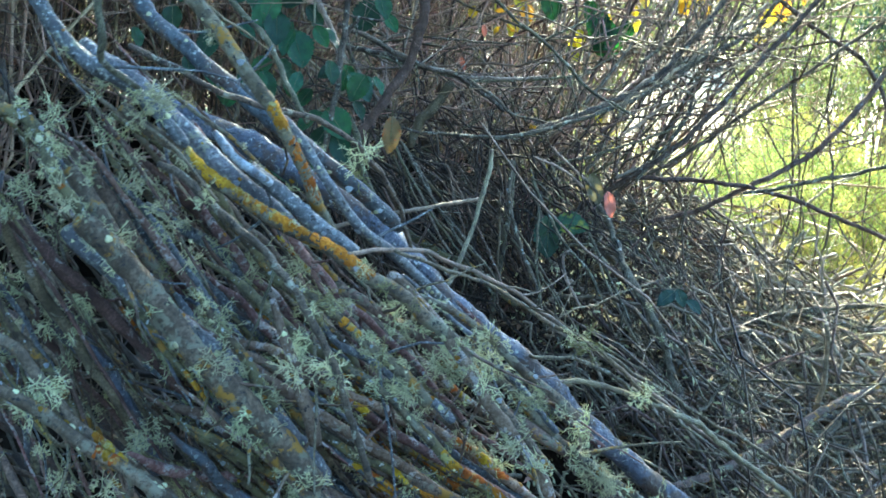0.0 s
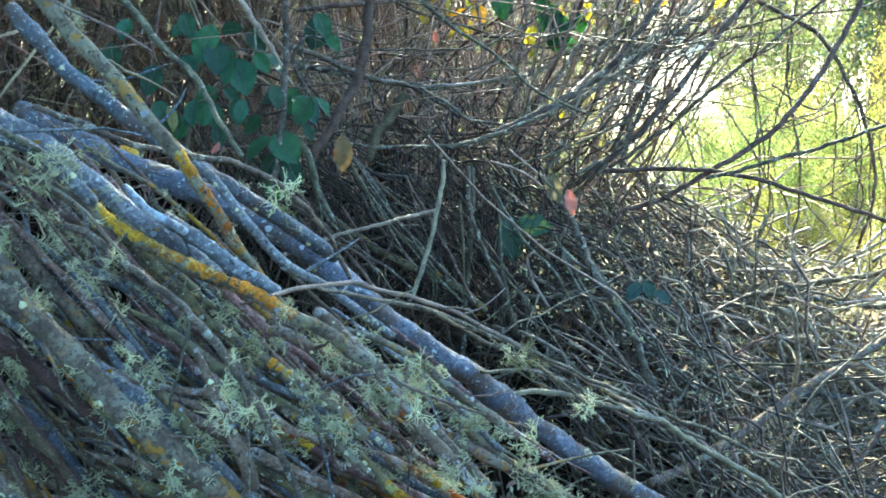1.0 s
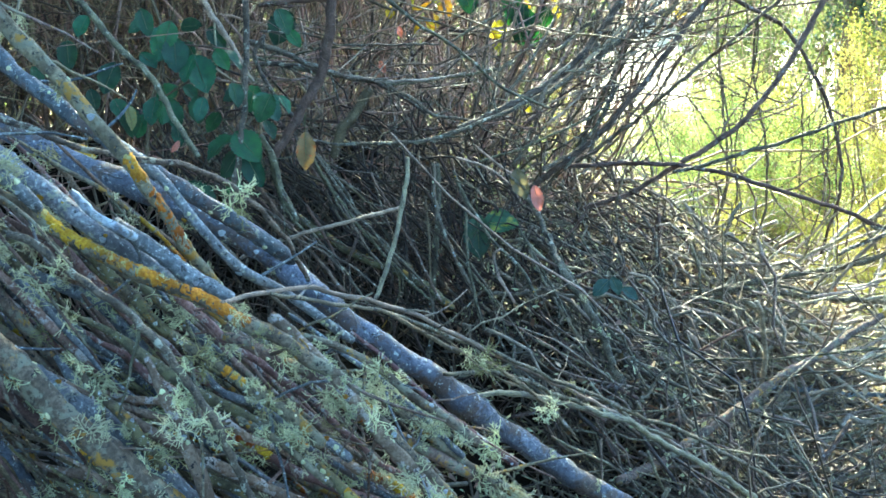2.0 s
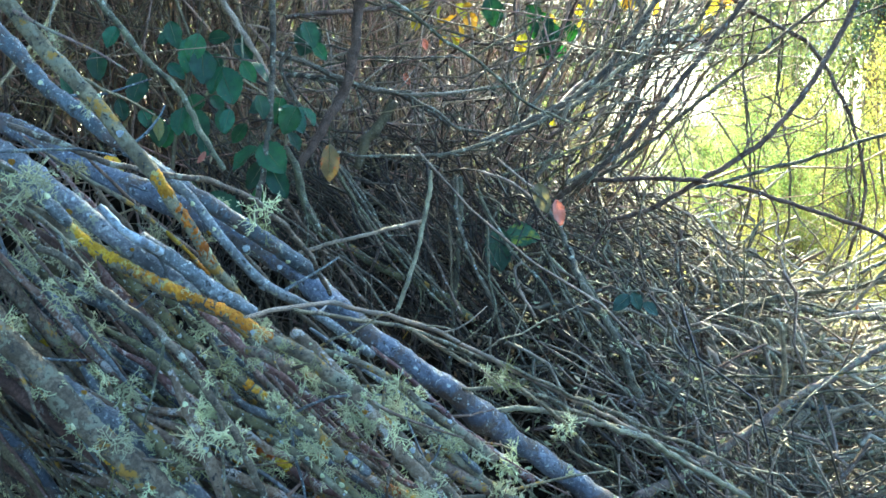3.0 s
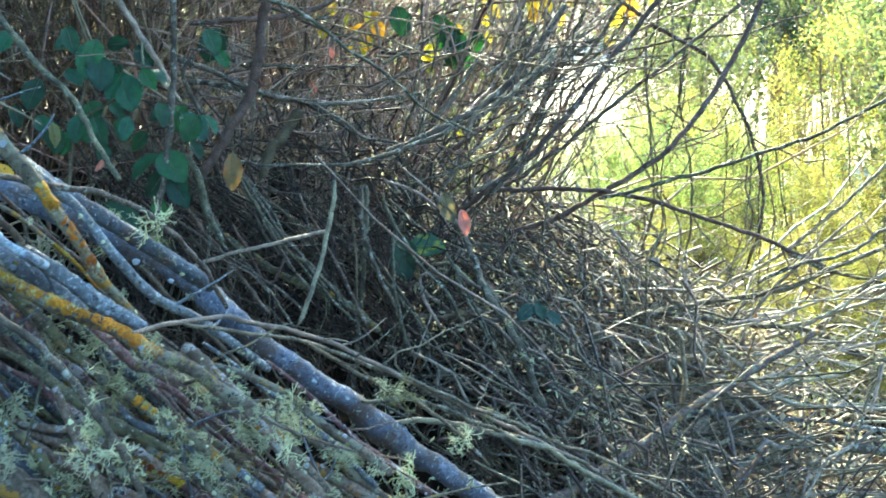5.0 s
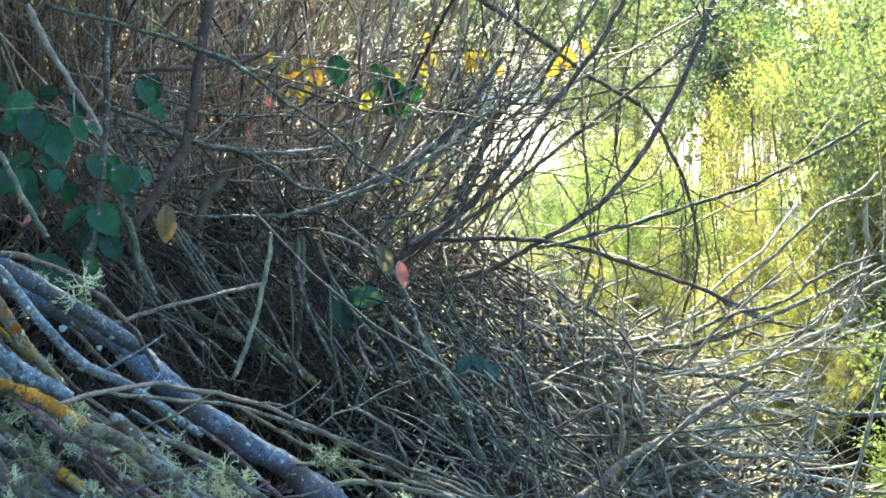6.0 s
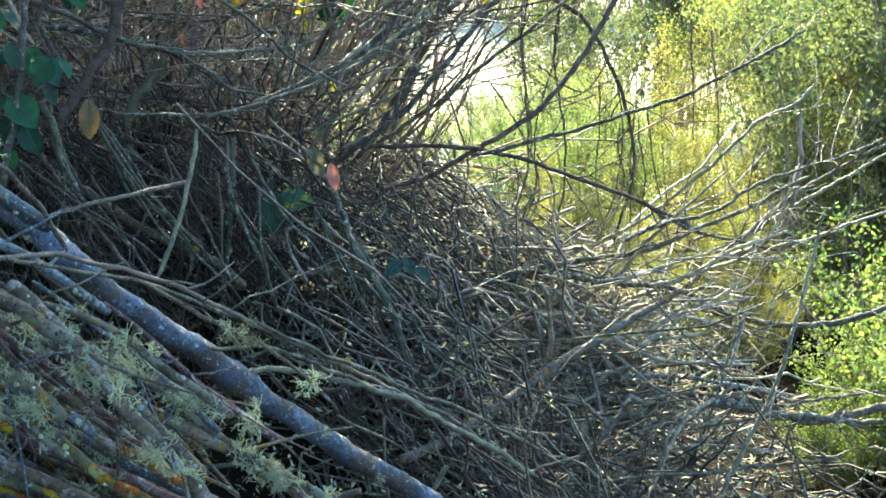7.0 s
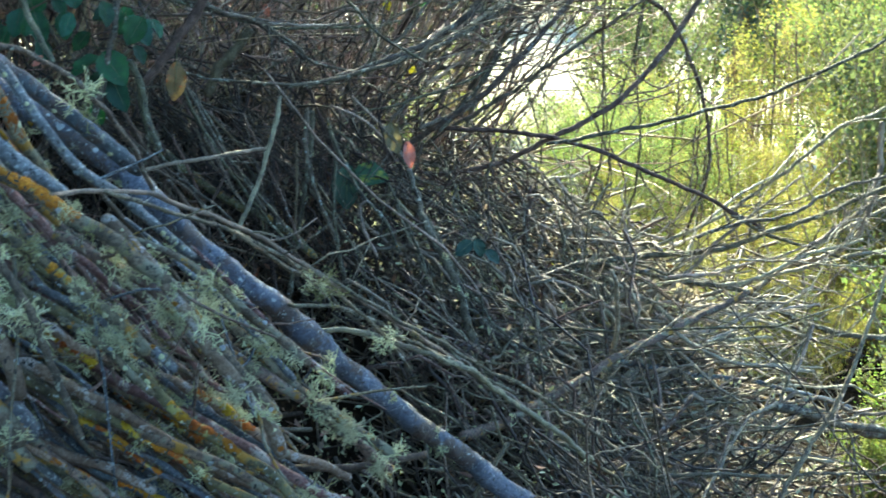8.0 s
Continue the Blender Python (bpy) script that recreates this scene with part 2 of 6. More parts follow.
class Heap:
    """Collects vertices and faces (the last index repeated for a triangle) and makes one mesh of them."""

    def __init__(self):
        self.v, self.f, self.n = [], [], 0

    def add(self, v, f):
        self.v.append(v)
        self.f.append(f + self.n)
        self.n += len(v)

    def mesh(self, name, material, smooth=True, origin=(0, 0, 0)):
        v = np.vstack(self.v) - np.array(origin)
        f = np.vstack(self.f)
        tri = f[:, 2] == f[:, 3]
        count = np.where(tri, 3, 4)
        loops = f.ravel()[~np.stack([np.zeros_like(tri)] * 3 + [tri], axis=-1).ravel()]
        me = bpy.data.meshes.new(name)
        me.vertices.add(len(v))
        me.vertices.foreach_set("co", v.astype(np.float32).ravel())
        me.loops.add(len(loops))
        me.loops.foreach_set("vertex_index", loops.astype(np.int32))
        me.polygons.add(len(f))
        me.polygons.foreach_set("loop_start", np.r_[0, np.cumsum(count)[:-1]].astype(np.int32))
        me.polygons.foreach_set("loop_total", count.astype(np.int32))
        me.update(calc_edges=True)
        me.polygons.foreach_set("use_smooth", np.full(len(f), smooth))
        me.materials.append(material)
        me.validate()
        return me


def child(name, mesh, parent, m=None, label=""):
    ob = new(name, mesh)
    ob.parent = parent
    if m is not None:
        ob.matrix_basis = m
    return tagged(ob, label)


def basis(z, origin, scale=1.0, spin=0.0):
    """A pose whose own z axis points along z."""
    q = Vector(z).to_track_quat("Z", "Y").to_matrix().to_4x4()
    return Matrix.Translation(origin) @ q @ Matrix.Rotation(spin, 4, "Z") @ Matrix.Scale(scale, 4)


# ---- lichen ----
def disc_mesh(material, seed):
    """A round lichen crust with a lobed raised rim."""
    h = Heap()
    a = np.linspace(0, 2 * math.pi, 13)[:-1]
    rim = 1 + 0.14 * np.sin(3 * a + seed) + 0.08 * np.sin(5 * a + 2 * seed)
    rings = [np.stack([np.cos(a) * rim * q, np.sin(a) * rim * q, np.full(12, z)], axis=-1) for q, z in ((1.0, -0.30), (0.9, 0.12), (0.5, 0.2))]
    v = np.vstack(rings + [np.array([[0, 0, 0.16]])])
    i = np.arange(12)
    j = (i + 1) % 12
    quads = [np.stack([k * 12 + i, k * 12 + j, k * 12 + 12 + j, k * 12 + 12 + i], axis=-1) for k in (0, 1)]
    h.add(v, np.vstack(quads + [np.stack([24 + i, 24 + j, np.full(12, 36), np.full(12, 36)], axis=-1)]))
    return h.mesh("lichen_disc", material)


def disc(parent, at, facing, size, kind=0):
    child("lichen_disc", DISCS[kind], parent, basis(facing, Vector(at) - parent.location, size), DISC_LABELS[kind])


DISCS = [disc_mesh(DISC, 0), disc_mesh(CRUST, 1), disc_mesh(LICHEN, 2)]
DISC_LABELS = ["round whitish lichen", "orange lichen speck", "pale green lichen speck"]


def lichen_tuft_mesh(seed, droop, roots=13, levels=3, material=LICHEN):
    """A beard-lichen tuft: thin antler-like thongs that fork again and again."""
    rng, heap = rng_of(seed), Heap()

    def grow(p, d, length, r, level):
        pts = [p]
        bends = 2 if level > 1 else 1
        for _ in range(bends):
            d = d + rng.randn(3) * 0.30 + np.array((0, 0, -droop * 0.15))
            d /= np.linalg.norm(d)
            pts.append(pts[-1] + d * length / bends)
        pts = np.array(pts)
        v, f = tube(pts, np.linspace(r, r * 0.75, bends + 1), 3)
        heap.add(v[: 3 * bends + 3], f[: 3 * bends])
        if level:
            for _ in range(2 if rng.rand() < 0.7 else 3):
                e = d + rng.randn(3) * 0.6
                grow(pts[-1], e / np.linalg.norm(e), length * rng.uniform(0.6, 0.95), r * 0.8, level - 1)

    for _ in range(roots):
        d = np.array((rng.randn() * 0.8, rng.randn() * 0.8, rng.uniform(0.2, 1.0)))
        grow(rng.randn(3) * 0.10, d / np.linalg.norm(d), rng.uniform(0.20, 0.40) * (1.0 if levels > 2 else 1.35), 0.027 if levels > 2 else 0.045, levels)
    return heap.mesh("lichen_tuft", material)


TUFTS = [lichen_tuft_mesh(s, d) for s, d in ((1, 0.0), (2, 0.5), (3, 1.0), (4, 0.3), (5, 0.8))]
TUFTS += [lichen_tuft_mesh(s, d, 12, 3, LICHEN_OLIVE) for s, d in ((6, 1.4),)]
SMALL_TUFTS = [lichen_tuft_mesh(s, d, 7, 2) for s, d in ((11, 0.0), (12, 0.5), (13, 1.0), (14, 0.3))]
SEED = [100]


def side_twigs(heap, p, r, count, length, rng, k=4):
    """Short forked twigs growing from a stem."""
    d, a, b = frames_of(p)
    for _ in range(count):
        i = rng.randint(1, len(p) - 1)
        t = rng.uniform(0, 2 * math.pi)
        way = d[i] * rng.uniform(0.3, 1.0) + 0.8 * (a[i] * math.cos(t) + b[i] * math.sin(t))
        way /= np.linalg.norm(way)
        size = length * rng.uniform(0.35, 1.2)
        u = np.linspace(0, 1, 6)[:, None]
        bend = rng.randn(3) * 0.25 * size
        q = p[i] + way * size * u + bend * u**2 + rng.randn(6, 3) * 0.012 * size
        rr = min(r[i] * 0.5, 0.0022)
        heap.add(*tube(q, np.linspace(rr, rr * 0.45, 6), k))


def branch(name, points, r0, r1, material, label, tufts=0, twigs=0, crust=None, knob=None, twig_len=0.12, tuft_at=None, sides=None, discs=None, small=0, spindle=False):
    """One limb: a bark tube with knots, and its side twigs, crusts and lichen tufts as parts."""
    SEED[0] += 1
    rng = rng_of(SEED[0])
    r0, r1 = r0 * 0.85, r1 * 0.85
    small = small or (10 if name == "lichen_branch" and tufts > 2 else 0)
    discs = (9 if name == "lichen_branch" else 0) if discs is None else discs
    rough_span = np.linalg.norm(np.array(points[-1]) - np.array(points[0]))
    n = int(min(130, max(14, rough_span / 0.006)))
    p = spline(points, n)
    s = np.linspace(0, rough_span, n)
    big = max(r0, r1)
    for scale, amp in ((0.22, 0.20 if big > 0.007 else 0.55), (0.07, 0.08 if big > 0.007 else 0.22)) if name == "lichen_branch" else ((0.22, 0.34 if big < 0.005 else 0.18), (0.09, 0.18 if big < 0.005 else 0.1), (0.045, 0.08)):
        ph = rng.uniform(0, 6.28, 3)
        p = p + amp * big * np.sin(s[:, None] / scale * 6.28 * rng.uniform(0.8, 1.2, 3) + ph)
    if name == "dead_branch":
        for waves, amp in ((2.6, 0.0022), (6.5, 0.0015), (14.0, 0.0013)):
            p = p + amp * min(rough_span, 0.45) * np.sin(np.linspace(0, 6.28 * waves, n)[:, None] * rng.uniform(0.8, 1.2, 3) + rng.uniform(0, 6.28, 3))
    r = np.linspace(r0, r1, n)
    for _ in range(int(2 + rough_span * 7)):
        c = rng.uniform(0, rough_span)
        r = r + big * rng.uniform(0.03, 0.16) * np.exp(-((s - c) / (big * rng.uniform(0.8, 2.0))) ** 2)
    if spindle:
        r = r * np.interp(np.linspace(0, 1, n), [0, 0.2, 1], [0.3, 1.0, 1.0])
    ends = np.minimum(np.arange(n), np.arange(n)[::-1])
    r = r * np.interp(ends, [0, 1, 3], [0.8, 0.93, 1.0])
    if knob:
        r = r + big * 0.35 * np.exp(-((s / rough_span - knob) / 0.02) ** 2)
    heap = Heap()
    k = sides or (14 if big > 0.009 else 10 if big > 0.005 else 8)
    heap.add(*tube(p, r, k, 0.06 if big > 0.005 else 0.075, rng))
    origin = tuple(p[0])
    ob = tagged(new(name, heap.mesh(name, material, origin=origin)), label, "log" if name == "fallen_log" else "branch", "branches of the brush pile")
    ob.location = origin
    for _ in range(twigs):
        h = Heap()
        side_twigs(h, p, r, 1, twig_len, rng, 5)
        if twig_len > 0.15:
            q = h.v[0].reshape(-1, 3)[:-2].reshape(6, -1, 3).mean(axis=1)
            side_twigs(h, q, np.full(6, 0.003), 3, twig_len * 0.4, rng, 4)
        child("side_twig", h.mesh("side_twig", material, origin=origin), ob)
    if crust:
        lo, hi = (int(c * (n - 1)) for c in crust)
        seg = spline(p[lo : hi + 1], (hi - lo) * 3)
        rr = np.interp(np.linspace(0, 1, len(seg)), np.linspace(0, 1, hi - lo + 1), r[lo : hi + 1])
        for part_no in range(3):
            m = len(seg) // 3
            q, qr = seg[part_no * m : (part_no + 1) * m], rr[part_no * m : (part_no + 1) * m]
            if len(q) < 4:
                continue
            ends = np.sin(np.linspace(0.15, math.pi - 0.15, len(q))) ** 0.4
            h = Heap()
            lump = 0.06 * np.sin(np.arange(len(q)) * 0.9 + part_no)
            up = np.array((0, -0.45, 0.9)) * qr[:, None] * 0.22
            h.add(*tube(q + up, qr * (0.78 + 0.16 * ends + lump), 18, 0.09, rng))
            child("lichen_crust", h.mesh("lichen_crust", CRUST, origin=origin), ob, label="bright orange crusty lichen")
    d, a, b = frames_of(p)
    for _ in range(discs):
        i = rng.randint(1, n - 1)
        t = rng.uniform(0, 2 * math.pi)
        side = a[i] * math.cos(t) + b[i] * math.sin(t) + np.array((0, -0.8, 0.4))
        side -= d[i] * side.dot(d[i])
        side /= np.linalg.norm(side)
        disc(ob, p[i] + side * r[i], side, min(r[i] * 0.6, rng.uniform(0.0012, 0.0036)), (0, 0, 1, 2, 2)[rng.randint(5)])
    for _ in range(tufts):
        i = int(np.clip((tuft_at + rng.randn() * 0.03 if tuft_at else rng.uniform(0.02, 0.98)) * n, 1, n - 2))
        t = rng.uniform(0, 2 * math.pi)
        side = a[i] * math.cos(t) + b[i] * math.sin(t)
        side = side + np.array((0, -0.7, 0.1))
        side -= d[i] * side.dot(d[i])
        side /= np.linalg.norm(side)
        size = rng.uniform(0.011, 0.027)
        m = basis(side + rng.randn(3) * 0.3, Vector(p[i] + side * r[i] * 0.9) - Vector(origin), size, rng.uniform(0, 6.28))
        kind = rng.randint(len(TUFTS))
        child("lichen_tuft", TUFTS[kind], ob, m, "pale grey-green beard lichen" if kind < 5 else "olive-brown hanging lichen")
    for _ in range(small):
        i = rng.randint(1, n - 1)
        t = rng.uniform(0, 2 * math.pi)
        side = a[i] * math.cos(t) + b[i] * math.sin(t) + np.array((0, -0.7, 0.3))
        m = basis(side, Vector(p[i] + side / np.linalg.norm(side) * r[i] * 0.8) - Vector(origin), rng.uniform(0.006, 0.013), rng.uniform(0, 6.28))
        child("lichen_tuft", SMALL_TUFTS[rng.randint(4)], ob, m, "small tuft of pale lichen")
    return ob


# ---- ground ----
def pile_top(x, y):
    """Height of the heap's surface over the ground."""
    left = 0.62 + 0.42 * np.clip((y - 1.75) / 0.75, 0, 1)
    right = 0.42 + 0.35 * np.clip((y - 1.8) / 0.6, 0, 1)
    w = np.clip((x - 0.55) / 0.35, 0, 1)
    return left * (1 - w) + right * w


def ease(t):
    t = np.clip(t, 0, 1)
    return t * t * (3 - 2 * t)


def ground_height(x, y):
    """Uneven soil, an added dark backing under the brush and the thicket, and a hillside far off."""
    h = 0.05 * np.sin(x * 1.3 + 1) * np.cos(y * 0.9) + 0.03 * np.sin(x * 3.1 + y * 2.3)
    d = np.hypot(x, y)
    hill = np.clip((d - 26) / 60, 0, None)
    h = h * np.clip(1.5 - d / 40, 0.2, 1) + 9 * hill**1.2 / (1 + 0.25 * hill)
    # Both swells are added to block bright gaps behind the twigs.
    under = (pile_top(x, y) - 0.30 - 0.2 * ease((x - 0.6) / 0.3)) * ease((y - 1.5) / 0.5) * ease((3.2 - y) / 0.5) * ease((1.45 - x) / 0.35) * ease((x + 2.6) / 0.8)
    backing = (1.0 + 0.13 * ease((0.15 - x) / 0.3) + 0.08 * np.sin(4 * x + 2 * y)) * ease((y - 2.75) / 0.5) * ease((5.8 - y) / 1.2) * ease((0.50 - x) / 0.35) * ease((x + 4.0) / 0.8)
    return np.maximum(h, np.maximum(under, backing))


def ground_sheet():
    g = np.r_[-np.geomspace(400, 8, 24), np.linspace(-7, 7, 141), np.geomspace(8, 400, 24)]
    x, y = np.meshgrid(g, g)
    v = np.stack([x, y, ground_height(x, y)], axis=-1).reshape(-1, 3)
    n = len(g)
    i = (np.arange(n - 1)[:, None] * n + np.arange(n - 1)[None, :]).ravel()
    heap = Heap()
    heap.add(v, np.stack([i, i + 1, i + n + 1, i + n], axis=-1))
    return tagged(new("ground", heap.mesh("ground", GROUND)), "soil under twigs, coloured near black for shade, dry pale grass farther off", "ground", kind="structure")


ground_sheet()

# ---- foreground branches ----
thick = branch("lichen_branch", [(-0.440, 1.420, 1.292), (-0.295, 1.400, 1.223), (-0.120, 1.360, 1.151), (-0.012, 1.320, 1.075), (0.116, 1.340, 0.971), (0.235, 1.400, 0.864), (0.390, 1.480, 0.736), (0.562, 1.550, 0.611)], 0.016, 0.0165, BARK_BLUE, "thick blue-grey smooth-barked branch with pale lichen spots", tufts=5, twigs=5, knob=0.56)
branch("lichen_branch", [(-0.198, 1.030, 1.233), (-0.182, 1.030, 1.220), (-0.164, 1.030, 1.207), (-0.144, 1.030, 1.195)], 0.0040, 0.0058, BARK_PALE, "whitish barkless splintered end of a branch", discs=0)
branch("lichen_branch", [(-0.167, 1.040, 1.204), (-0.134, 1.040, 1.182), (-0.099, 1.040, 1.158), (-0.065, 1.040, 1.136)], 0.0085, 0.0088, BARK_GREY, "blue-grey branch whitened by crusty lichen", twigs=1, discs=6)
pale = branch("lichen_branch", [(-0.336, 1.060, 1.306), (-0.291, 1.060, 1.275), (-0.262, 1.060, 1.255), (-0.226, 1.060, 1.230), (-0.191, 1.060, 1.202), (-0.155, 1.060, 1.173), (-0.125, 1.060, 1.143)], 0.0125, 0.009, BARK_GREY, "blue-grey branch with a large round whitish lichen", tufts=1, twigs=3)
branch("lichen_branch", [(-0.279, 1.000, 1.256), (-0.232, 1.010, 1.220), (-0.172, 1.012, 1.180), (-0.119, 1.015, 1.157), (-0.064, 1.010, 1.132), (0.013, 1.020, 1.076), (0.073, 1.030, 1.015), (0.135, 1.040, 0.944)], 0.0075, 0.0075, BARK_BROWN, "brown branch crusted with bright orange lichen", tufts=5, twigs=4, crust=(0.13, 0.52))
branch("lichen_branch", [(-0.293, 1.060, 1.426), (-0.252, 1.060, 1.376), (-0.207, 1.050, 1.331), (-0.163, 1.040, 1.278), (-0.137, 1.030, 1.245), (-0.107, 1.060, 1.179), (-0.083, 1.120, 1.123)], 0.0095, 0.0055, BARK_BROWN, "brown-grey branch with orange and green lichen patches", tufts=2, twigs=4, crust=(0.55, 0.8))
branch("dead_branch", [(-0.460, 1.570, 1.578), (-0.386, 1.550, 1.495), (-0.336, 1.530, 1.436), (-0.287, 1.510, 1.380), (-0.231, 1.490, 1.325), (-0.197, 1.470, 1.268), (-0.167, 1.450, 1.229)], 0.0058, 0.0042, TWIG_GREY, "slim bare grey-brown branch leaning over the brambles", twigs=2)
branch("dead_branch", [(-0.288, 1.060, 1.307), (-0.242, 1.070, 1.287), (-0.200, 1.080, 1.270), (-0.140, 1.090, 1.255), (-0.102, 1.110, 1.245), (-0.069, 1.150, 1.218), (-0.040, 1.200, 1.172), (-0.017, 1.280, 1.103)], 0.0036, 0.0032, TWIG_GREY, "long thin bent grey twig with lichen at its elbow", tufts=1, tuft_at=0.55)
branch("dead_branch", [(-0.069, 1.010, 1.140), (-0.021, 1.070, 1.135), (0.027, 1.150, 1.114), (0.083, 1.210, 1.086), (0.145, 1.270, 1.041), (0.216, 1.350, 0.983), (0.299, 1.450, 0.918), (0.403, 1.600, 0.828), (0.543, 1.750, 0.710), (0.725, 1.900, 0.553)], 0.0027, 0.0042, TWIG_PALE, "long pale twig arching over the thick branch", twigs=3, tufts=2)
branch("dead_branch", [(-0.026, 1.030, 1.140), (0.029, 1.120, 1.112), (0.083, 1.200, 1.078), (0.146, 1.280, 1.033), (0.215, 1.330, 0.991), (0.292, 1.400, 0.941), (0.400, 1.500, 0.866), (0.530, 1.600, 0.783), (0.675, 1.700, 0.679)], 0.0023, 0.0036, TWIG_GREY, "thin weathered grey twig in the brush pile", twigs=3)
branch("dead_branch", [(0.077, 1.170, 1.086), (0.124, 1.150, 1.065), (0.175, 1.130, 1.044), (0.200, 1.130, 1.028), (0.233, 1.140, 0.998), (0.267, 1.160, 0.957)], 0.0028, 0.0022, TWIG_BROWN, "short brown twig with hanging lichen tufts", twigs=2, tufts=4)
branch("dead_branch", [(0.158, 1.360, 0.937), (0.219, 1.380, 0.936), (0.295, 1.420, 0.908), (0.379, 1.470, 0.866), (0.473, 1.540, 0.795), (0.606, 1.620, 0.694)], 0.0042, 0.0052, TWIG_PALE, "smooth pale stripped twig curving over the pile", twigs=2)
branch("dead_branch", [(0.133, 1.330, 0.978), (0.196, 1.360, 0.968), (0.264, 1.400, 0.935), (0.345, 1.450, 0.887), (0.457, 1.540, 0.819)], 0.003, 0.003, TWIG_GREY, "thin weathered grey twig in the brush pile", twigs=2)
branch("lichen_branch", [(-0.295, 0.950, 1.162), (-0.247, 0.960, 1.111), (-0.221, 0.960, 1.086), (-0.190, 0.960, 1.052), (-0.158, 0.960, 1.019), (-0.122, 0.960, 0.981), (-0.077, 0.970, 0.930)], 0.0125, 0.013, BARK_BROWN, "rough grey-brown branch with curled bark", tufts=3, twigs=3)
branch("lichen_branch", [(-0.327, 1.020, 1.138), (-0.256, 1.020, 1.085), (-0.204, 1.010, 1.052), (-0.157, 1.010, 1.009), (-0.111, 1.000, 0.966), (-0.072, 1.000, 0.927)], 0.0115, 0.0125, BARK_GREY, "smooth blue-grey branch close beside a rougher one", tufts=2, twigs=2)
branch("lichen_branch", [(-0.360, 1.080, 1.038), (-0.305, 1.080, 0.991), (-0.271, 1.080, 0.939), (-0.247, 1.080, 0.892)], 0.011, 0.011, BARK_BLUE, "smooth slate-blue branch low in the pile", tufts=0, twigs=1)
branch("dead_branch", [(-0.227, 0.950, 1.211), (-0.204, 0.950, 1.198), (-0.160, 0.950, 1.167), (-0.131, 0.950, 1.142), (-0.110, 0.950, 1.114), (-0.083, 0.950, 1.075), (-0.063, 0.960, 1.034), (-0.045, 0.970, 0.979), (-0.033, 0.980, 0.935)], 0.0042, 0.004, TWIG_GREY, "slender grey twig with small lichen tufts", tufts=4, twigs=3)
branch("lichen_branch", [(-0.031, 1.060, 1.113), (0.012, 1.030, 1.076), (0.053, 1.020, 1.038), (0.083, 1.020, 0.997), (0.114, 1.030, 0.948), (0.140, 1.040, 0.904)], 0.007, 0.0075, BARK_PEEL, "reddish brown branch with peeling bark", tufts=3, twigs=2)
branch("lichen_branch", [(-0.078, 1.080, 1.087), (-0.015, 1.090, 1.055), (0.050, 1.090, 1.014), (0.115, 1.100, 0.962), (0.196, 1.120, 0.904), (0.257, 1.140, 0.857)], 0.0065, 0.007, BARK_BROWN, "brown branch shaggy with pale green lichen", tufts=14, twigs=3)
branch("lichen_branch", [(-0.005, 1.100, 1.069), (0.061, 1.100, 1.022), (0.127, 1.100, 0.968), (0.195, 1.110, 0.921), (0.253, 1.110, 0.877)], 0.006, 0.006, BARK_BROWN, "brown lichen-coated branch lying in the brush pile", tufts=10, twigs=3)
branch("lichen_branch", [(-0.373, 0.920, 1.060), (-0.335, 0.920, 1.048), (-0.297, 0.920, 1.010), (-0.257, 0.920, 0.976), (-0.203, 0.920, 0.931), (-0.177, 0.920, 0.908)], 0.006, 0.006, BARK_BROWN, "grey-brown branch spotted with orange lichen", tufts=1, twigs=2, crust=(0.55, 0.7))
branch("lichen_branch", [(-0.364, 0.900, 1.027), (-0.327, 0.900, 1.016), (-0.280, 0.900, 0.991), (-0.241, 0.900, 0.967), (-0.193, 0.900, 0.935)], 0.0065, 0.007, BARK_BROWN, "brown-grey branch with a small yellow lichen patch", tufts=0, twigs=1, crust=(0.62, 0.75))
branch("lichen_branch", [(-0.356, 0.980, 1.356), (-0.327, 0.980, 1.316), (-0.297, 0.980, 1.290), (-0.260, 0.990, 1.269), (-0.216, 1.000, 1.223)], 0.0085, 0.007, BARK_GREY, "blue-grey forked branch tufted with lichen", tufts=3, twigs=2)
branch("dead_branch", [(-0.284, 0.950, 1.350), (-0.279, 0.950, 1.314), (-0.281, 0.960, 1.293), (-0.252, 0.980, 1.270)], 0.004, 0.003, TWIG_GREY, "bluish bare twig forking from a branch")
branch("lichen_branch", [(-0.380, 0.950, 1.248), (-0.347, 0.950, 1.248), (-0.328, 0.950, 1.229), (-0.308, 0.950, 1.190), (-0.291, 0.960, 1.152)], 0.007, 0.006, BARK_MOSS, "mossy brown crooked branch", tufts=3, twigs=2)
branch("lichen_branch", [(-0.310, 0.970, 1.198), (-0.284, 0.970, 1.161), (-0.248, 0.970, 1.109), (-0.211, 0.970, 1.062), (-0.174, 0.970, 1.019), (-0.126, 0.970, 0.965), (-0.067, 0.970, 0.912)], 0.0085, 0.0095, BARK_BROWN, "rough grey-brown branch with pale lichen", tufts=8, twigs=3)
branch("lichen_branch", [(-0.376, 1.250, 1.407), (-0.318, 1.240, 1.342), (-0.267, 1.220, 1.306), (-0.206, 1.200, 1.265), (-0.150, 1.200, 1.223), (-0.084, 1.220, 1.177), (-0.030, 1.260, 1.132)], 0.0105, 0.0105, BARK_BLUE, "dark blue-grey branch deep in the pile", tufts=2, twigs=2)
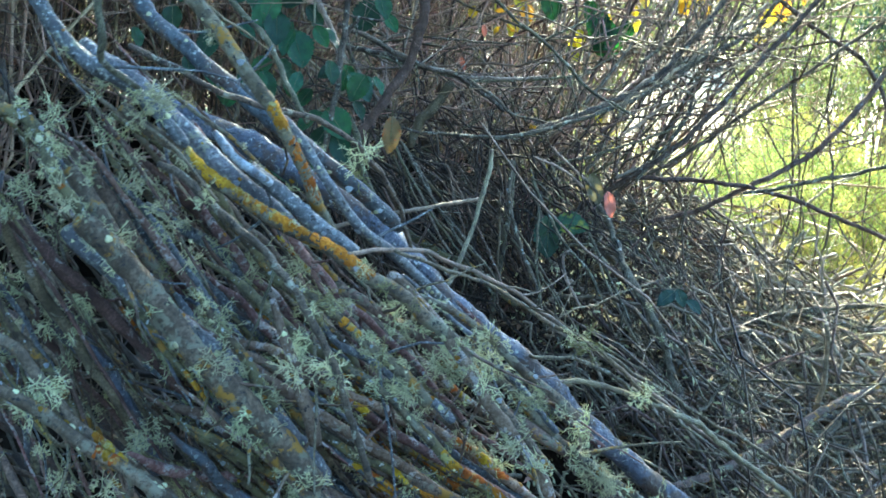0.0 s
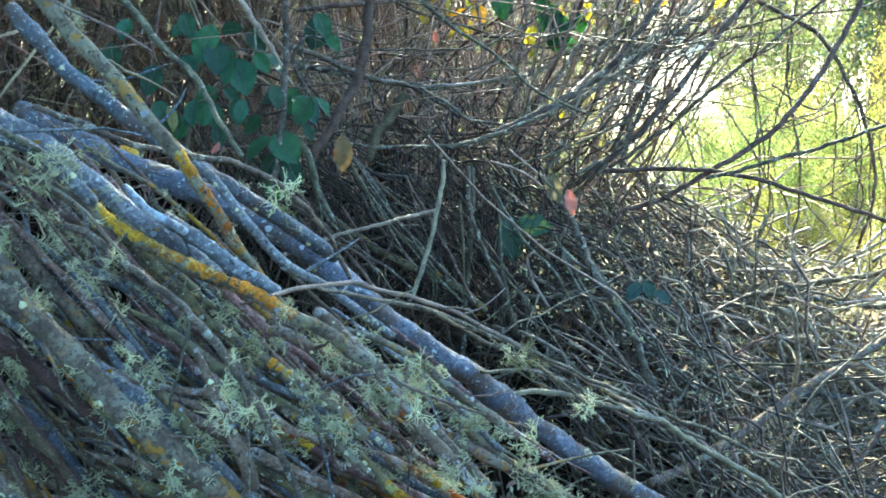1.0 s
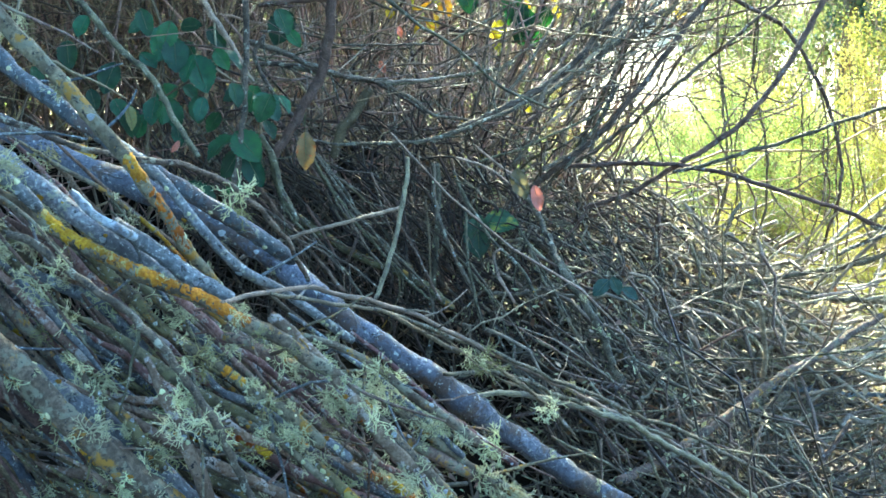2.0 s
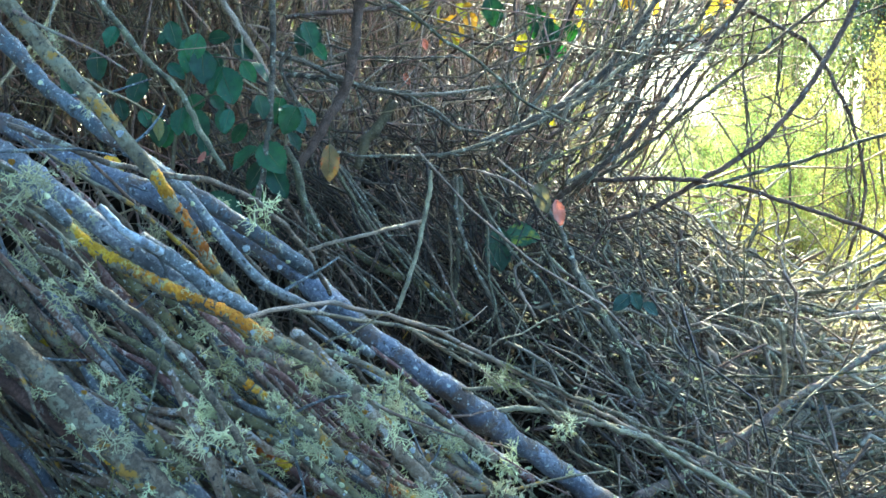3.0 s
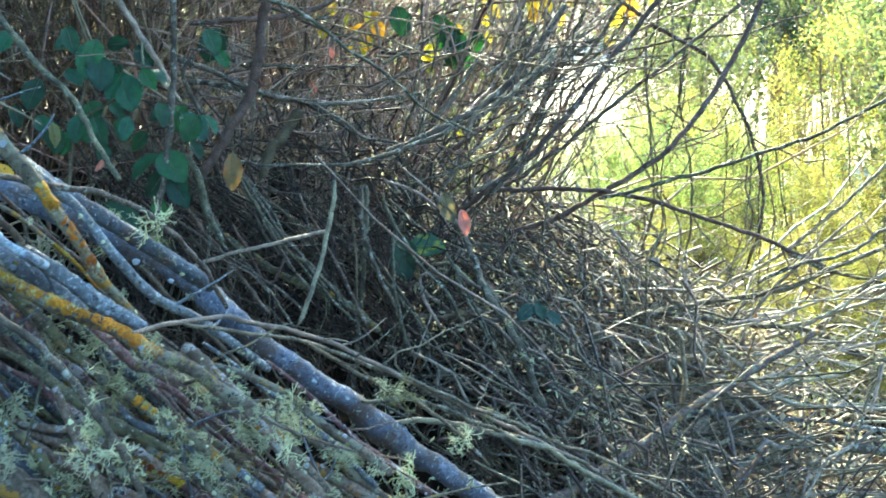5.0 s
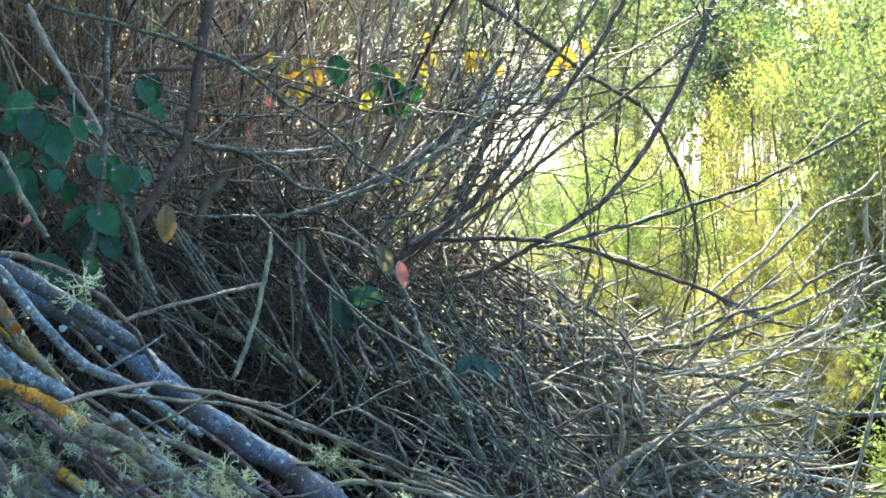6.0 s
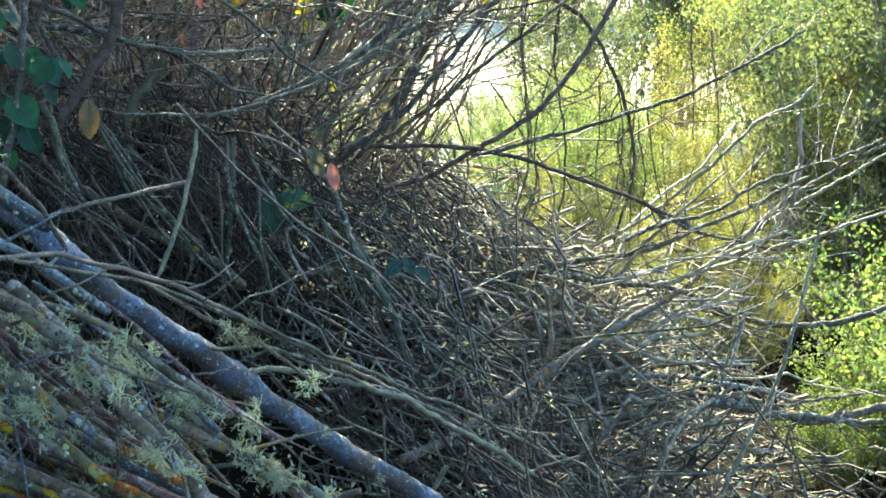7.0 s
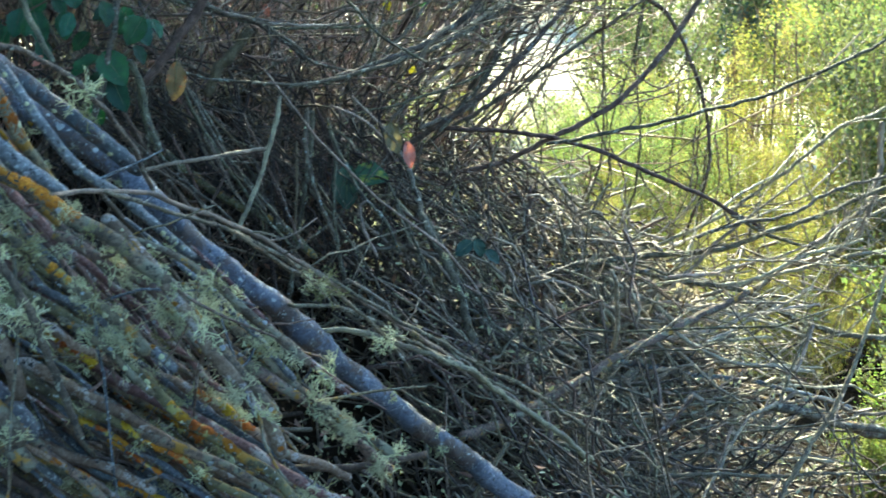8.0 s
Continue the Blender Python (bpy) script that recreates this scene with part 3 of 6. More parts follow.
branch("lichen_branch", [(-0.189, 1.120, 1.276), (-0.133, 1.100, 1.233), (-0.103, 1.100, 1.194), (-0.065, 1.120, 1.146), (-0.031, 1.150, 1.116), (0.034, 1.200, 1.055)], 0.0055, 0.006, BARK_GREY, "thin blue-grey branch beside the thick one", twigs=3)

branch("lichen_branch", [(-0.117, 1.030, 1.107), (-0.103, 1.030, 1.095), (-0.075, 1.030, 1.077), (-0.048, 1.030, 1.053), (-0.012, 1.030, 1.024), (0.014, 1.030, 0.997)], 0.004, 0.0085, BARK_BROWN, "stout brown branch with ochre lichen patches", tufts=3, twigs=2, crust=(0.35, 0.5))
branch("lichen_branch", [(-0.133, 0.990, 1.095), (-0.124, 0.990, 1.073), (-0.109, 0.990, 1.037), (-0.092, 0.990, 0.993), (-0.082, 0.990, 0.963)], 0.004, 0.009, BARK_PEEL, "reddish brown branch with a chipped pale scar", tufts=2, twigs=2)
branch("lichen_branch", [(-0.091, 1.040, 1.064), (-0.075, 1.040, 1.050), (-0.045, 1.040, 1.034), (0.003, 1.040, 1.007), (0.039, 1.040, 0.982)], 0.003, 0.006, BARK_GREY, "blue-grey branch across the lichen tufts", tufts=2, twigs=2)
branch("lichen_branch", [(-0.203, 1.000, 1.102), (-0.184, 1.000, 1.070), (-0.163, 1.000, 1.041), (-0.137, 1.000, 1.002), (-0.122, 1.000, 0.970)], 0.003, 0.008, BARK_MOSS, "mossy olive branch among lichen tufts", tufts=3, twigs=2, crust=(0.3, 0.45))
branch("lichen_branch", [(-0.063, 1.020, 1.027), (-0.045, 1.020, 1.017), (-0.022, 1.020, 1.003), (0.005, 1.020, 0.982), (0.025, 1.020, 0.965)], 0.0045, 0.004, BARK_BROWN, "thin brown lichen-spotted branch", tufts=2, twigs=2)
branch("lichen_branch", [(-0.067, 1.060, 1.125), (-0.041, 1.060, 1.109), (0.002, 1.060, 1.092), (0.057, 1.060, 1.066), (0.116, 1.060, 1.025), (0.158, 1.060, 0.989)], 0.003, 0.006, BARK_BROWN, "long brown branch along the bundle's upper edge", tufts=4, twigs=3)
branch("lichen_branch", [(-0.019, 1.100, 1.104), (0.019, 1.100, 1.076), (0.064, 1.100, 1.041), (0.103, 1.100, 1.006), (0.148, 1.100, 0.959)], 0.0022, 0.0045, BARK_GREY, "slim blue-grey branch along the bundle's upper edge", tufts=3, twigs=3)
branch("lichen_branch", [(0.032, 1.160, 1.071), (0.067, 1.160, 1.042), (0.108, 1.160, 1.008), (0.156, 1.160, 0.968), (0.204, 1.160, 0.924)], 0.0022, 0.005, BARK_PEEL, "slim reddish grey branch beside the thick one", tufts=2, twigs=3)

disc(pale, (-0.257, 1.048, 1.257), (-0.1, -0.8, 0.5), 0.0070)
disc(thick, (-0.078, 1.082, 1.189), (0.0, -0.7, 0.7), 0.0036)
disc(thick, (-0.047, 1.086, 1.170), (0.1, -0.7, 0.7), 0.0026)

# ---- branches of the pile and the thicket ----
branch("dead_branch", [(0.089, 1.915, 1.187), (0.082, 1.910, 1.135), (0.069, 1.900, 1.060), (0.053, 1.880, 1.005), (0.029, 1.860, 0.952)], 0.0047, 0.0045, TWIG_PALE, "pale grey broken stick standing upright in the pile")
branch("dead_branch", [(-0.208, 1.980, 1.003), (-0.136, 1.970, 1.038), (-0.025, 1.950, 1.069), (0.078, 1.940, 1.095)], 0.0042, 0.0038, TWIG_PALE, "straight pale stick lying across the twigs")
branch("dead_branch", [(0.063, 2.250, 0.833), (0.116, 2.300, 0.856), (0.207, 2.350, 0.911)], 0.004, 0.003, TWIG_GREY, "thin broken grey twig")
branch("dead_branch", [(0.301, 2.250, 1.105), (0.333, 2.180, 1.048), (0.366, 2.050, 0.968), (0.413, 1.980, 0.887), (0.449, 1.950, 0.800), (0.477, 1.930, 0.727)], 0.006, 0.009, TWIG_GREY, "grey lichen-dusted branch carrying a salmon leaf", small=4, twigs=2)
branch("dead_branch", [(0.143, 2.200, 1.147), (0.141, 2.190, 1.015), (0.129, 2.180, 0.881), (0.120, 2.150, 0.752)], 0.006, 0.006, TWIG_GREY, "upright grey stem speckled with pale lichen", discs=8, small=5)
branch("dead_branch", [(-0.099, 2.050, 1.200), (-0.055, 2.050, 1.153), (0.009, 2.050, 1.054), (0.069, 2.050, 0.974)], 0.004, 0.003, TWIG_GREY, "thin grey twig in the brush pile", twigs=1)
branch("dead_branch", [(-0.104, 2.100, 1.200), (-0.031, 2.100, 1.194), (0.063, 2.100, 1.193), (0.147, 2.120, 1.204), (0.234, 2.150, 1.230), (0.325, 2.200, 1.266), (0.427, 2.300, 1.316), (0.641, 2.500, 1.445)], 0.0030, 0.0080, TWIG_GREY, "long dipping grey branch sweeping up into the thicket", twigs=12, twig_len=0.11)
branch("dead_branch", [(-0.257, 2.400, 1.360), (-0.164, 2.400, 1.332), (-0.046, 2.400, 1.310), (0.048, 2.400, 1.296), (0.193, 2.450, 1.308), (0.319, 2.500, 1.334)], 0.004, 0.0035, TWIG_GREY, "sunlit pale branch curving through the thicket", twigs=12, twig_len=0.1)
# Pale bark stands in for the sun that the shade tree blocks here.
branch("dead_branch", [(-0.066, 2.300, 1.321), (-0.004, 2.300, 1.309), (0.065, 2.300, 1.301), (0.133, 2.300, 1.306), (0.201, 2.300, 1.318)], 0.0042, 0.003, BLEACHED_LIT, "bough lying level in the thicket, bark lightened for sunlight", twigs=5, twig_len=0.1)
branch("dead_branch", [(-0.211, 2.330, 1.339), (-0.143, 2.330, 1.336), (-0.074, 2.330, 1.319), (0.018, 2.330, 1.300), (0.075, 2.330, 1.273), (0.122, 2.330, 1.236)], 0.006, 0.005, TWIG_GREY, "crooked grey bough reaching through the thicket", twigs=6, twig_len=0.1)
branch("dead_branch", [(-0.176, 2.150, 1.391), (-0.193, 2.150, 1.360), (-0.179, 2.150, 1.313), (-0.144, 2.150, 1.266), (-0.118, 2.150, 1.224)], 0.005, 0.004, TWIG_GREY, "kinked grey stem behind the brambles", twigs=2, twig_len=0.08)
branch("dead_branch", [(-0.164, 2.050, 1.201), (-0.151, 2.050, 1.169), (-0.141, 2.050, 1.128), (-0.133, 2.050, 1.102)], 0.0036, 0.003, TWIG_GREY, "crooked thin stem over the hollow", twigs=3, twig_len=0.08)
branch("dead_branch", [(0.177, 2.150, 1.163), (0.231, 2.150, 1.142), (0.286, 2.150, 1.105), (0.313, 2.150, 1.083)], 0.0034, 0.003, TWIG_PALE, "thin twig sloping from the thicket", twigs=2, twig_len=0.08)
branch("dead_branch", [(-0.254, 1.900, 1.542), (-0.101, 1.900, 1.504), (0.027, 1.900, 1.462), (0.109, 1.920, 1.403), (0.175, 1.950, 1.360), (0.254, 1.980, 1.297), (0.334, 2.000, 1.260)], 0.0042, 0.003, TWIG_GREY, "slanting grey branch across the thicket", twigs=10, twig_len=0.1)
branch("dead_branch", [(-0.311, 2.000, 1.548), (-0.268, 2.000, 1.463), (-0.228, 2.000, 1.401), (-0.201, 2.000, 1.352), (-0.178, 2.000, 1.308)], 0.007, 0.005, TWIG_PALE, "pale forked stem among the brambles", twigs=2)
branch("dead_branch", [(-0.166, 1.950, 1.605), (-0.178, 1.950, 1.477), (-0.177, 1.950, 1.384), (-0.183, 1.930, 1.291), (-0.190, 1.900, 1.189), (-0.213, 1.900, 1.084)], 0.0062, 0.0062, TWIG_GREY, "upright brown bramble stem", twigs=2)
branch("dead_branch", [(-0.027, 2.150, 1.601), (-0.040, 2.150, 1.500), (-0.054, 2.150, 1.408), (-0.072, 2.150, 1.325), (-0.115, 2.120, 1.243), (-0.157, 2.100, 1.171)], 0.011, 0.01, TWIG_BROWN, "short brown stem in the thicket shade")
branch("dead_branch", [(-0.167, 2.000, 1.220), (-0.145, 2.000, 1.170), (-0.130, 1.980, 1.112), (-0.103, 1.950, 1.075)], 0.007, 0.006, TWIG_GREY, "short bent grey stem")
branch("dead_branch", [(0.412, 2.450, 1.008), (0.531, 2.420, 1.047), (0.626, 2.380, 1.104), (0.696, 2.350, 1.153), (0.772, 2.330, 1.212), (0.848, 2.320, 1.314), (0.902, 2.320, 1.410), (0.945, 2.320, 1.510), (0.986, 2.320, 1.631)], 0.0065, 0.0075, BARK_DARK, "dark branch arching up against the bright shrubs", twigs=9, twig_len=0.35)
branch("dead_branch", [(0.259, 2.400, 1.005), (0.340, 2.350, 1.082), (0.419, 2.320, 1.143), (0.519, 2.300, 1.240), (0.599, 2.300, 1.347), (0.710, 2.300, 1.490), (0.797, 2.300, 1.631)], 0.0075, 0.006, BARK_DARK, "dark branch arching up against the bright shrubs", twigs=6, twig_len=0.3)
branch("dead_branch", [(0.375, 2.350, 1.123), (0.541, 2.350, 1.126), (0.696, 2.350, 1.116), (0.841, 2.350, 1.073), (1.000, 2.350, 1.020), (1.140, 2.360, 0.963)], 0.006, 0.005, BARK_DARK, "thin dark branch bowing over the pile", twigs=6, twig_len=0.25)
branch("dead_branch", [(0.625, 2.300, 1.115), (0.759, 2.280, 1.149), (0.897, 2.250, 1.199), (1.031, 2.200, 1.252), (1.149, 2.150, 1.327), (1.254, 2.150, 1.388)], 0.005, 0.004, TWIG_GREY, "long thin twig reaching toward the shrubs", twigs=4)
branch("dead_branch", [(0.516, 2.500, 1.637), (0.664, 2.500, 1.552), (0.777, 2.500, 1.473), (0.903, 2.500, 1.404), (0.982, 2.500, 1.293), (1.032, 2.500, 1.167), (1.045, 2.500, 1.053), (1.028, 2.550, 0.890)], 0.0065, 0.004, BARK_DARK, "dark hooked branch hanging in front of the shrubs", twigs=7, twig_len=0.25)
branch("dead_branch", [(0.819, 2.600, 0.859), (0.897, 2.600, 0.938), (0.912, 2.600, 1.097), (0.870, 2.600, 1.319), (0.882, 2.600, 1.458), (0.905, 2.600, 1.558), (0.914, 2.600, 1.681)], 0.0035, 0.003, BARK_DARK, "thin dark upright twig", twigs=4, twig_len=0.2)
branch("dead_branch", [(0.804, 2.700, 0.897), (0.848, 2.700, 1.062), (0.826, 2.700, 1.253), (0.814, 2.700, 1.412), (0.802, 2.700, 1.568), (0.808, 2.700, 1.696)], 0.0035, 0.003, BARK_DARK, "thin dark upright twig", twigs=4, twig_len=0.2)
branch("dead_branch", [(0.481, 2.500, 1.114), (0.506, 2.500, 1.239), (0.567, 2.500, 1.348), (0.629, 2.500, 1.408), (0.701, 2.500, 1.516), (0.797, 2.500, 1.657)], 0.006, 0.005, BARK_DARK, "dark branch arching up against the bright shrubs", twigs=5, twig_len=0.25)
branch("dead_branch", [(0.442, 2.400, 1.124), (0.574, 2.400, 1.223), (0.693, 2.400, 1.322), (0.822, 2.400, 1.426), (0.904, 2.400, 1.494), (1.041, 2.400, 1.619)], 0.0055, 0.0045, BARK_DARK, "slim dark branch arching up against the bright shrubs", twigs=5, twig_len=0.25)
branch("fallen_log", [(0.413, 1.720, 0.681), (0.498, 1.792, 0.687), (0.592, 1.863, 0.713), (0.692, 1.935, 0.752), (0.794, 2.007, 0.783), (0.913, 2.078, 0.821), (1.040, 2.150, 0.866)], 0.0105, 0.0075, BARK_BROWN, "greenish brown limb lying slantwise over the twigs", twigs=5, discs=8, small=5)
branch("dead_branch", [(1.068, 2.050, 0.662), (1.164, 2.062, 0.640), (1.270, 2.075, 0.618), (1.387, 2.087, 0.601), (1.485, 2.100, 0.592)], 0.0115, 0.006, TWIG_GREY, "stout grey branch lying in the brush at the shrub's foot", twigs=8, small=3, twig_len=0.14)
branch("dead_branch", [(0.791, 1.850, 0.582), (0.905, 1.875, 0.580), (1.023, 1.900, 0.573), (1.156, 1.925, 0.574), (1.316, 1.950, 0.573)], 0.0045, 0.003, TWIG_GREY, "dark straight branch low in the brush", twigs=6, twig_len=0.14)
branch("dead_branch", [(0.882, 1.850, 0.539), (0.922, 1.900, 0.584), (0.983, 1.950, 0.656), (1.061, 2.000, 0.683)], 0.0035, 0.0045, TWIG_PALE, "pale broken stick leaning in the brush", twigs=2, twig_len=0.08)
branch("dead_branch", [(0.979, 1.950, 0.515), (1.010, 1.988, 0.558), (1.057, 2.025, 0.603), (1.093, 2.062, 0.658), (1.151, 2.100, 0.810)], 0.0035, 0.003, TWIG_GREY, "thin grey stick leaning in the brush", twigs=3, twig_len=0.1)
branch("dead_branch", [(0.474, 1.850, 0.729), (0.491, 1.825, 0.687), (0.515, 1.800, 0.642)], 0.0038, 0.003, TWIG_GREY, "thin grey twig sloping down the pile", twigs=3, twig_len=0.1)
branch("dead_branch", [(0.585, 2.050, 0.818), (0.597, 2.025, 0.754), (0.613, 2.000, 0.692)], 0.004, 0.0035, TWIG_GREY, "thin grey twig sloping down the pile", twigs=3, twig_len=0.1)
branch("dead_branch", [(0.856, 1.900, 0.717), (0.807, 1.867, 0.671), (0.749, 1.833, 0.640), (0.693, 1.800, 0.604)], 0.0055, 0.005, TWIG_BROWN, "brown forked branch lying in the heap", twigs=3, twig_len=0.1)
branch("dead_branch", [(0.636, 1.850, 0.699), (0.662, 1.825, 0.673), (0.680, 1.800, 0.637)], 0.0035, 0.003, TWIG_BROWN, "thin brown twig sloping down the pile", twigs=3, twig_len=0.1)
branch("dead_branch", [(0.726, 2.200, 0.846), (0.753, 2.175, 0.807), (0.779, 2.150, 0.773)], 0.006, 0.004, BLEACHED_LIT, "bleached branch in full sun", twigs=3, twig_len=0.1)
branch("dead_branch", [(0.812, 2.150, 0.792), (0.875, 2.125, 0.790), (0.939, 2.100, 0.771)], 0.004, 0.003, BLEACHED_LIT, "bleached branch in full sun", twigs=3, twig_len=0.1)
branch("dead_branch", [(0.945, 2.100, 0.765), (1.032, 2.167, 0.787), (1.129, 2.233, 0.811), (1.242, 2.300, 0.851)], 0.003, 0.0045, BLEACHED_LIT, "bleached branch in full sun", twigs=3, twig_len=0.1)
branch("dead_branch", [(0.905, 2.100, 0.758), (1.009, 2.117, 0.723), (1.100, 2.133, 0.719), (1.218, 2.150, 0.716)], 0.0028, 0.002, BLEACHED_LIT, "bleached branch in full sun", twigs=3, twig_len=0.1)
branch("dead_branch", [(0.914, 2.150, 0.821), (1.017, 2.167, 0.810), (1.124, 2.183, 0.787), (1.209, 2.200, 0.766)], 0.003, 0.002, BLEACHED_LIT, "bleached branch in full sun", twigs=3, twig_len=0.1)
branch("dead_branch", [(0.886, 1.950, 0.636), (0.963, 1.967, 0.646), (1.049, 1.983, 0.638), (1.100, 2.000, 0.653)], 0.0022, 0.0018, TWIG_PALE, "thin pale twig in the brush", twigs=3, twig_len=0.1)
branch("dead_branch", [(0.674, 1.950, 0.650), (0.745, 1.975, 0.649), (0.818, 2.000, 0.649), (0.914, 2.025, 0.661), (1.072, 2.050, 0.670)], 0.003, 0.002, TWIG_GREY, "thin grey twig lying over the heap", twigs=3, twig_len=0.1)
branch("dead_branch", [(0.919, 1.950, 0.592), (1.013, 1.967, 0.600), (1.136, 1.983, 0.586), (1.240, 2.000, 0.566)], 0.0025, 0.002, TWIG_PALE, "thin pale twig in the brush", twigs=3, twig_len=0.1)
branch("dead_branch", [(0.665, 2.350, 0.842), (0.759, 2.330, 0.865), (0.914, 2.300, 0.849), (1.070, 2.270, 0.839), (1.217, 2.270, 0.781), (1.351, 2.270, 0.755), (1.484, 2.270, 0.771), (1.644, 2.270, 0.816)], 0.0055, 0.0085, TWIG_GREY, "long sunlit grey branch lying over the pile", twigs=6, discs=10, small=10, twig_len=0.3)
branch("dead_branch", [(0.842, 2.500, 0.844), (0.964, 2.450, 0.913), (1.063, 2.420, 0.975), (1.193, 2.400, 1.097), (1.295, 2.380, 1.199), (1.366, 2.370, 1.242), (1.403, 2.370, 1.276)], 0.0055, 0.0045, TWIG_PALE, "thin sunlit twig rising from the pile", twigs=4, twig_len=0.2)
branch("dead_branch", [(1.390, 2.400, 1.215), (1.403, 2.400, 1.101), (1.387, 2.400, 0.984), (1.348, 2.420, 0.915), (1.247, 2.450, 0.869)], 0.007, 0.008, TWIG_PALE, "pale broken branch end standing up in sunlight", small=4, twigs=3, twig_len=0.2)
branch("dead_branch", [(1.194, 1.900, 1.059), (1.182, 1.900, 0.966), (1.160, 1.900, 0.849), (1.133, 1.900, 0.731), (1.064, 1.900, 0.573), (1.042, 1.900, 0.501)], 0.0035, 0.006, TWIG_PALE, "slender pale upright stem before the pile", twigs=1)
branch("dead_branch", [(1.021, 2.300, 0.606), (1.145, 2.250, 0.607), (1.263, 2.220, 0.595), (1.375, 2.200, 0.565), (1.480, 2.200, 0.572), (1.624, 2.200, 0.615)], 0.013, 0.011, BARK_BROWN, "brown limb half buried in sunlit twigs", twigs=4)
branch("dead_branch", [(0.993, 2.300, 0.816), (1.127, 2.320, 0.856), (1.308, 2.350, 0.908), (1.484, 2.380, 0.949), (1.673, 2.400, 1.008)], 0.0055, 0.005, TWIG_PALE, "thin sunlit branch lying over the pile", small=4, twigs=9, twig_len=0.25)
branch("dead_branch", [(1.225, 2.400, 0.878), (1.327, 2.400, 0.958), (1.445, 2.400, 1.031), (1.577, 2.400, 1.105), (1.707, 2.400, 1.198)], 0.0055, 0.004, TWIG_PALE, "thin sunlit branch lying over the pile", small=4, twigs=9, twig_len=0.25)
branch("dead_branch", [(1.137, 2.400, 0.799), (1.250, 2.400, 0.905), (1.390, 2.400, 1.023), (1.520, 2.400, 1.103), (1.653, 2.400, 1.171)], 0.0075, 0.004, TWIG_GREY, "greyish spreading branch at the pile's edge", twigs=8, twig_len=0.22)
branch("dead_branch", [(0.948, 1.950, 0.517), (0.935, 1.950, 0.540), (0.948, 1.950, 0.596), (0.969, 1.970, 0.644)], 0.0045, 0.003, TWIG_PALE, "short pale twig standing up")
branch("dead_branch", [(0.777, 2.300, 0.847), (0.890, 2.250, 0.791), (0.975, 2.200, 0.748), (1.124, 2.200, 0.760)], 0.0065, 0.004, BLEACHED_LIT, "bleached broken branch in full sun", twigs=7, twig_len=0.2)
branch("dead_branch", [(-0.096, 2.100, 1.184), (-0.066, 2.100, 1.131), (-0.022, 2.100, 1.063), (0.027, 2.100, 0.999), (0.127, 2.100, 0.895)], 0.0035, 0.003, TWIG_GREY, "thin kinked twig over the dark hollow", twigs=2)
branch("dead_branch", [(-0.152, 2.000, 1.178), (-0.132, 2.000, 1.094), (-0.094, 2.000, 1.043)], 0.0045, 0.003, TWIG_GREY, "thin kinked twig over the dark hollow", twigs=2)
branch("dead_branch", [(-0.134, 2.050, 1.034), (-0.069, 2.050, 1.002), (-0.032, 2.050, 0.964)], 0.003, 0.0022, TWIG_GREY, "thin kinked twig over the dark hollow", twigs=1)
branch("dead_branch", [(-0.075, 2.200, 1.096), (-0.040, 2.200, 1.029), (0.023, 2.200, 0.958), (0.060, 2.200, 0.914)], 0.003, 0.0024, TWIG_GREY, "thin kinked twig over the dark hollow", twigs=1)
branch("dead_branch", [(0.129, 2.250, 1.132), (0.142, 2.250, 1.049), (0.165, 2.250, 0.978), (0.204, 2.200, 0.887)], 0.004, 0.003, TWIG_BROWN, "thin kinked twig over the dark hollow", twigs=2)
branch("dead_branch", [(0.187, 2.200, 1.091), (0.216, 2.200, 1.017), (0.231, 2.200, 0.940)], 0.0035, 0.003, TWIG_GREY, "thin kinked twig over the dark hollow", twigs=2)
branch("dead_branch", [(0.255, 2.050, 1.002), (0.242, 2.050, 0.992), (0.249, 2.050, 0.951), (0.280, 2.050, 0.900)], 0.003, 0.0035, TWIG_PALE, "hooked pale twig in the pile", twigs=1)
branch("dead_branch", [(0.213, 2.200, 1.180), (0.264, 2.200, 1.141), (0.300, 2.200, 1.112)], 0.0035, 0.003, TWIG_PALE, "thin sunlit broken twig", twigs=1)
branch("dead_branch", [(0.568, 2.400, 0.804), (0.705, 2.350, 0.839), (0.820, 2.330, 0.880), (0.994, 2.300, 0.914), (1.113, 2.300, 0.959), (1.232, 2.300, 1.009), (1.373, 2.300, 1.083)], 0.0085, 0.0055, TWIG_GREY, "long grey branch lying over the pile toward the shrubs", small=4, twigs=5, twig_len=0.2)
branch("dead_branch", [(0.820, 2.330, 0.880), (0.939, 2.300, 0.854), (1.040, 2.280, 0.846)], 0.004, 0.003, TWIG_GREY, "short grey forked branch", twigs=3, twig_len=0.15)
branch("dead_branch", [(1.009, 2.250, 0.852), (1.105, 2.250, 0.877), (1.196, 2.250, 0.932), (1.315, 2.250, 0.971)], 0.005, 0.004, BLEACHED_LIT, "bleached branch in full sun", small=4, twigs=7, twig_len=0.2)
branch("dead_branch", [(0.834, 2.150, 0.747), (0.938, 2.150, 0.768), (1.050, 2.150, 0.815), (1.189, 2.150, 0.848)], 0.005, 0.0035, BLEACHED_LIT, "bleached branch in full sun", small=4, twigs=7, twig_len=0.2)
branch("dead_branch", [(0.872, 2.100, 0.785), (0.996, 2.100, 0.730), (1.174, 2.100, 0.722)], 0.005, 0.0035, BLEACHED_LIT, "bleached branch in full sun", small=4, twigs=6, twig_len=0.15)
branch("dead_branch", [(1.022, 2.200, 0.808), (1.148, 2.200, 0.780), (1.226, 2.200, 0.758)], 0.0045, 0.0035, BLEACHED_LIT, "bleached branch in full sun", small=4, twigs=6, twig_len=0.15)
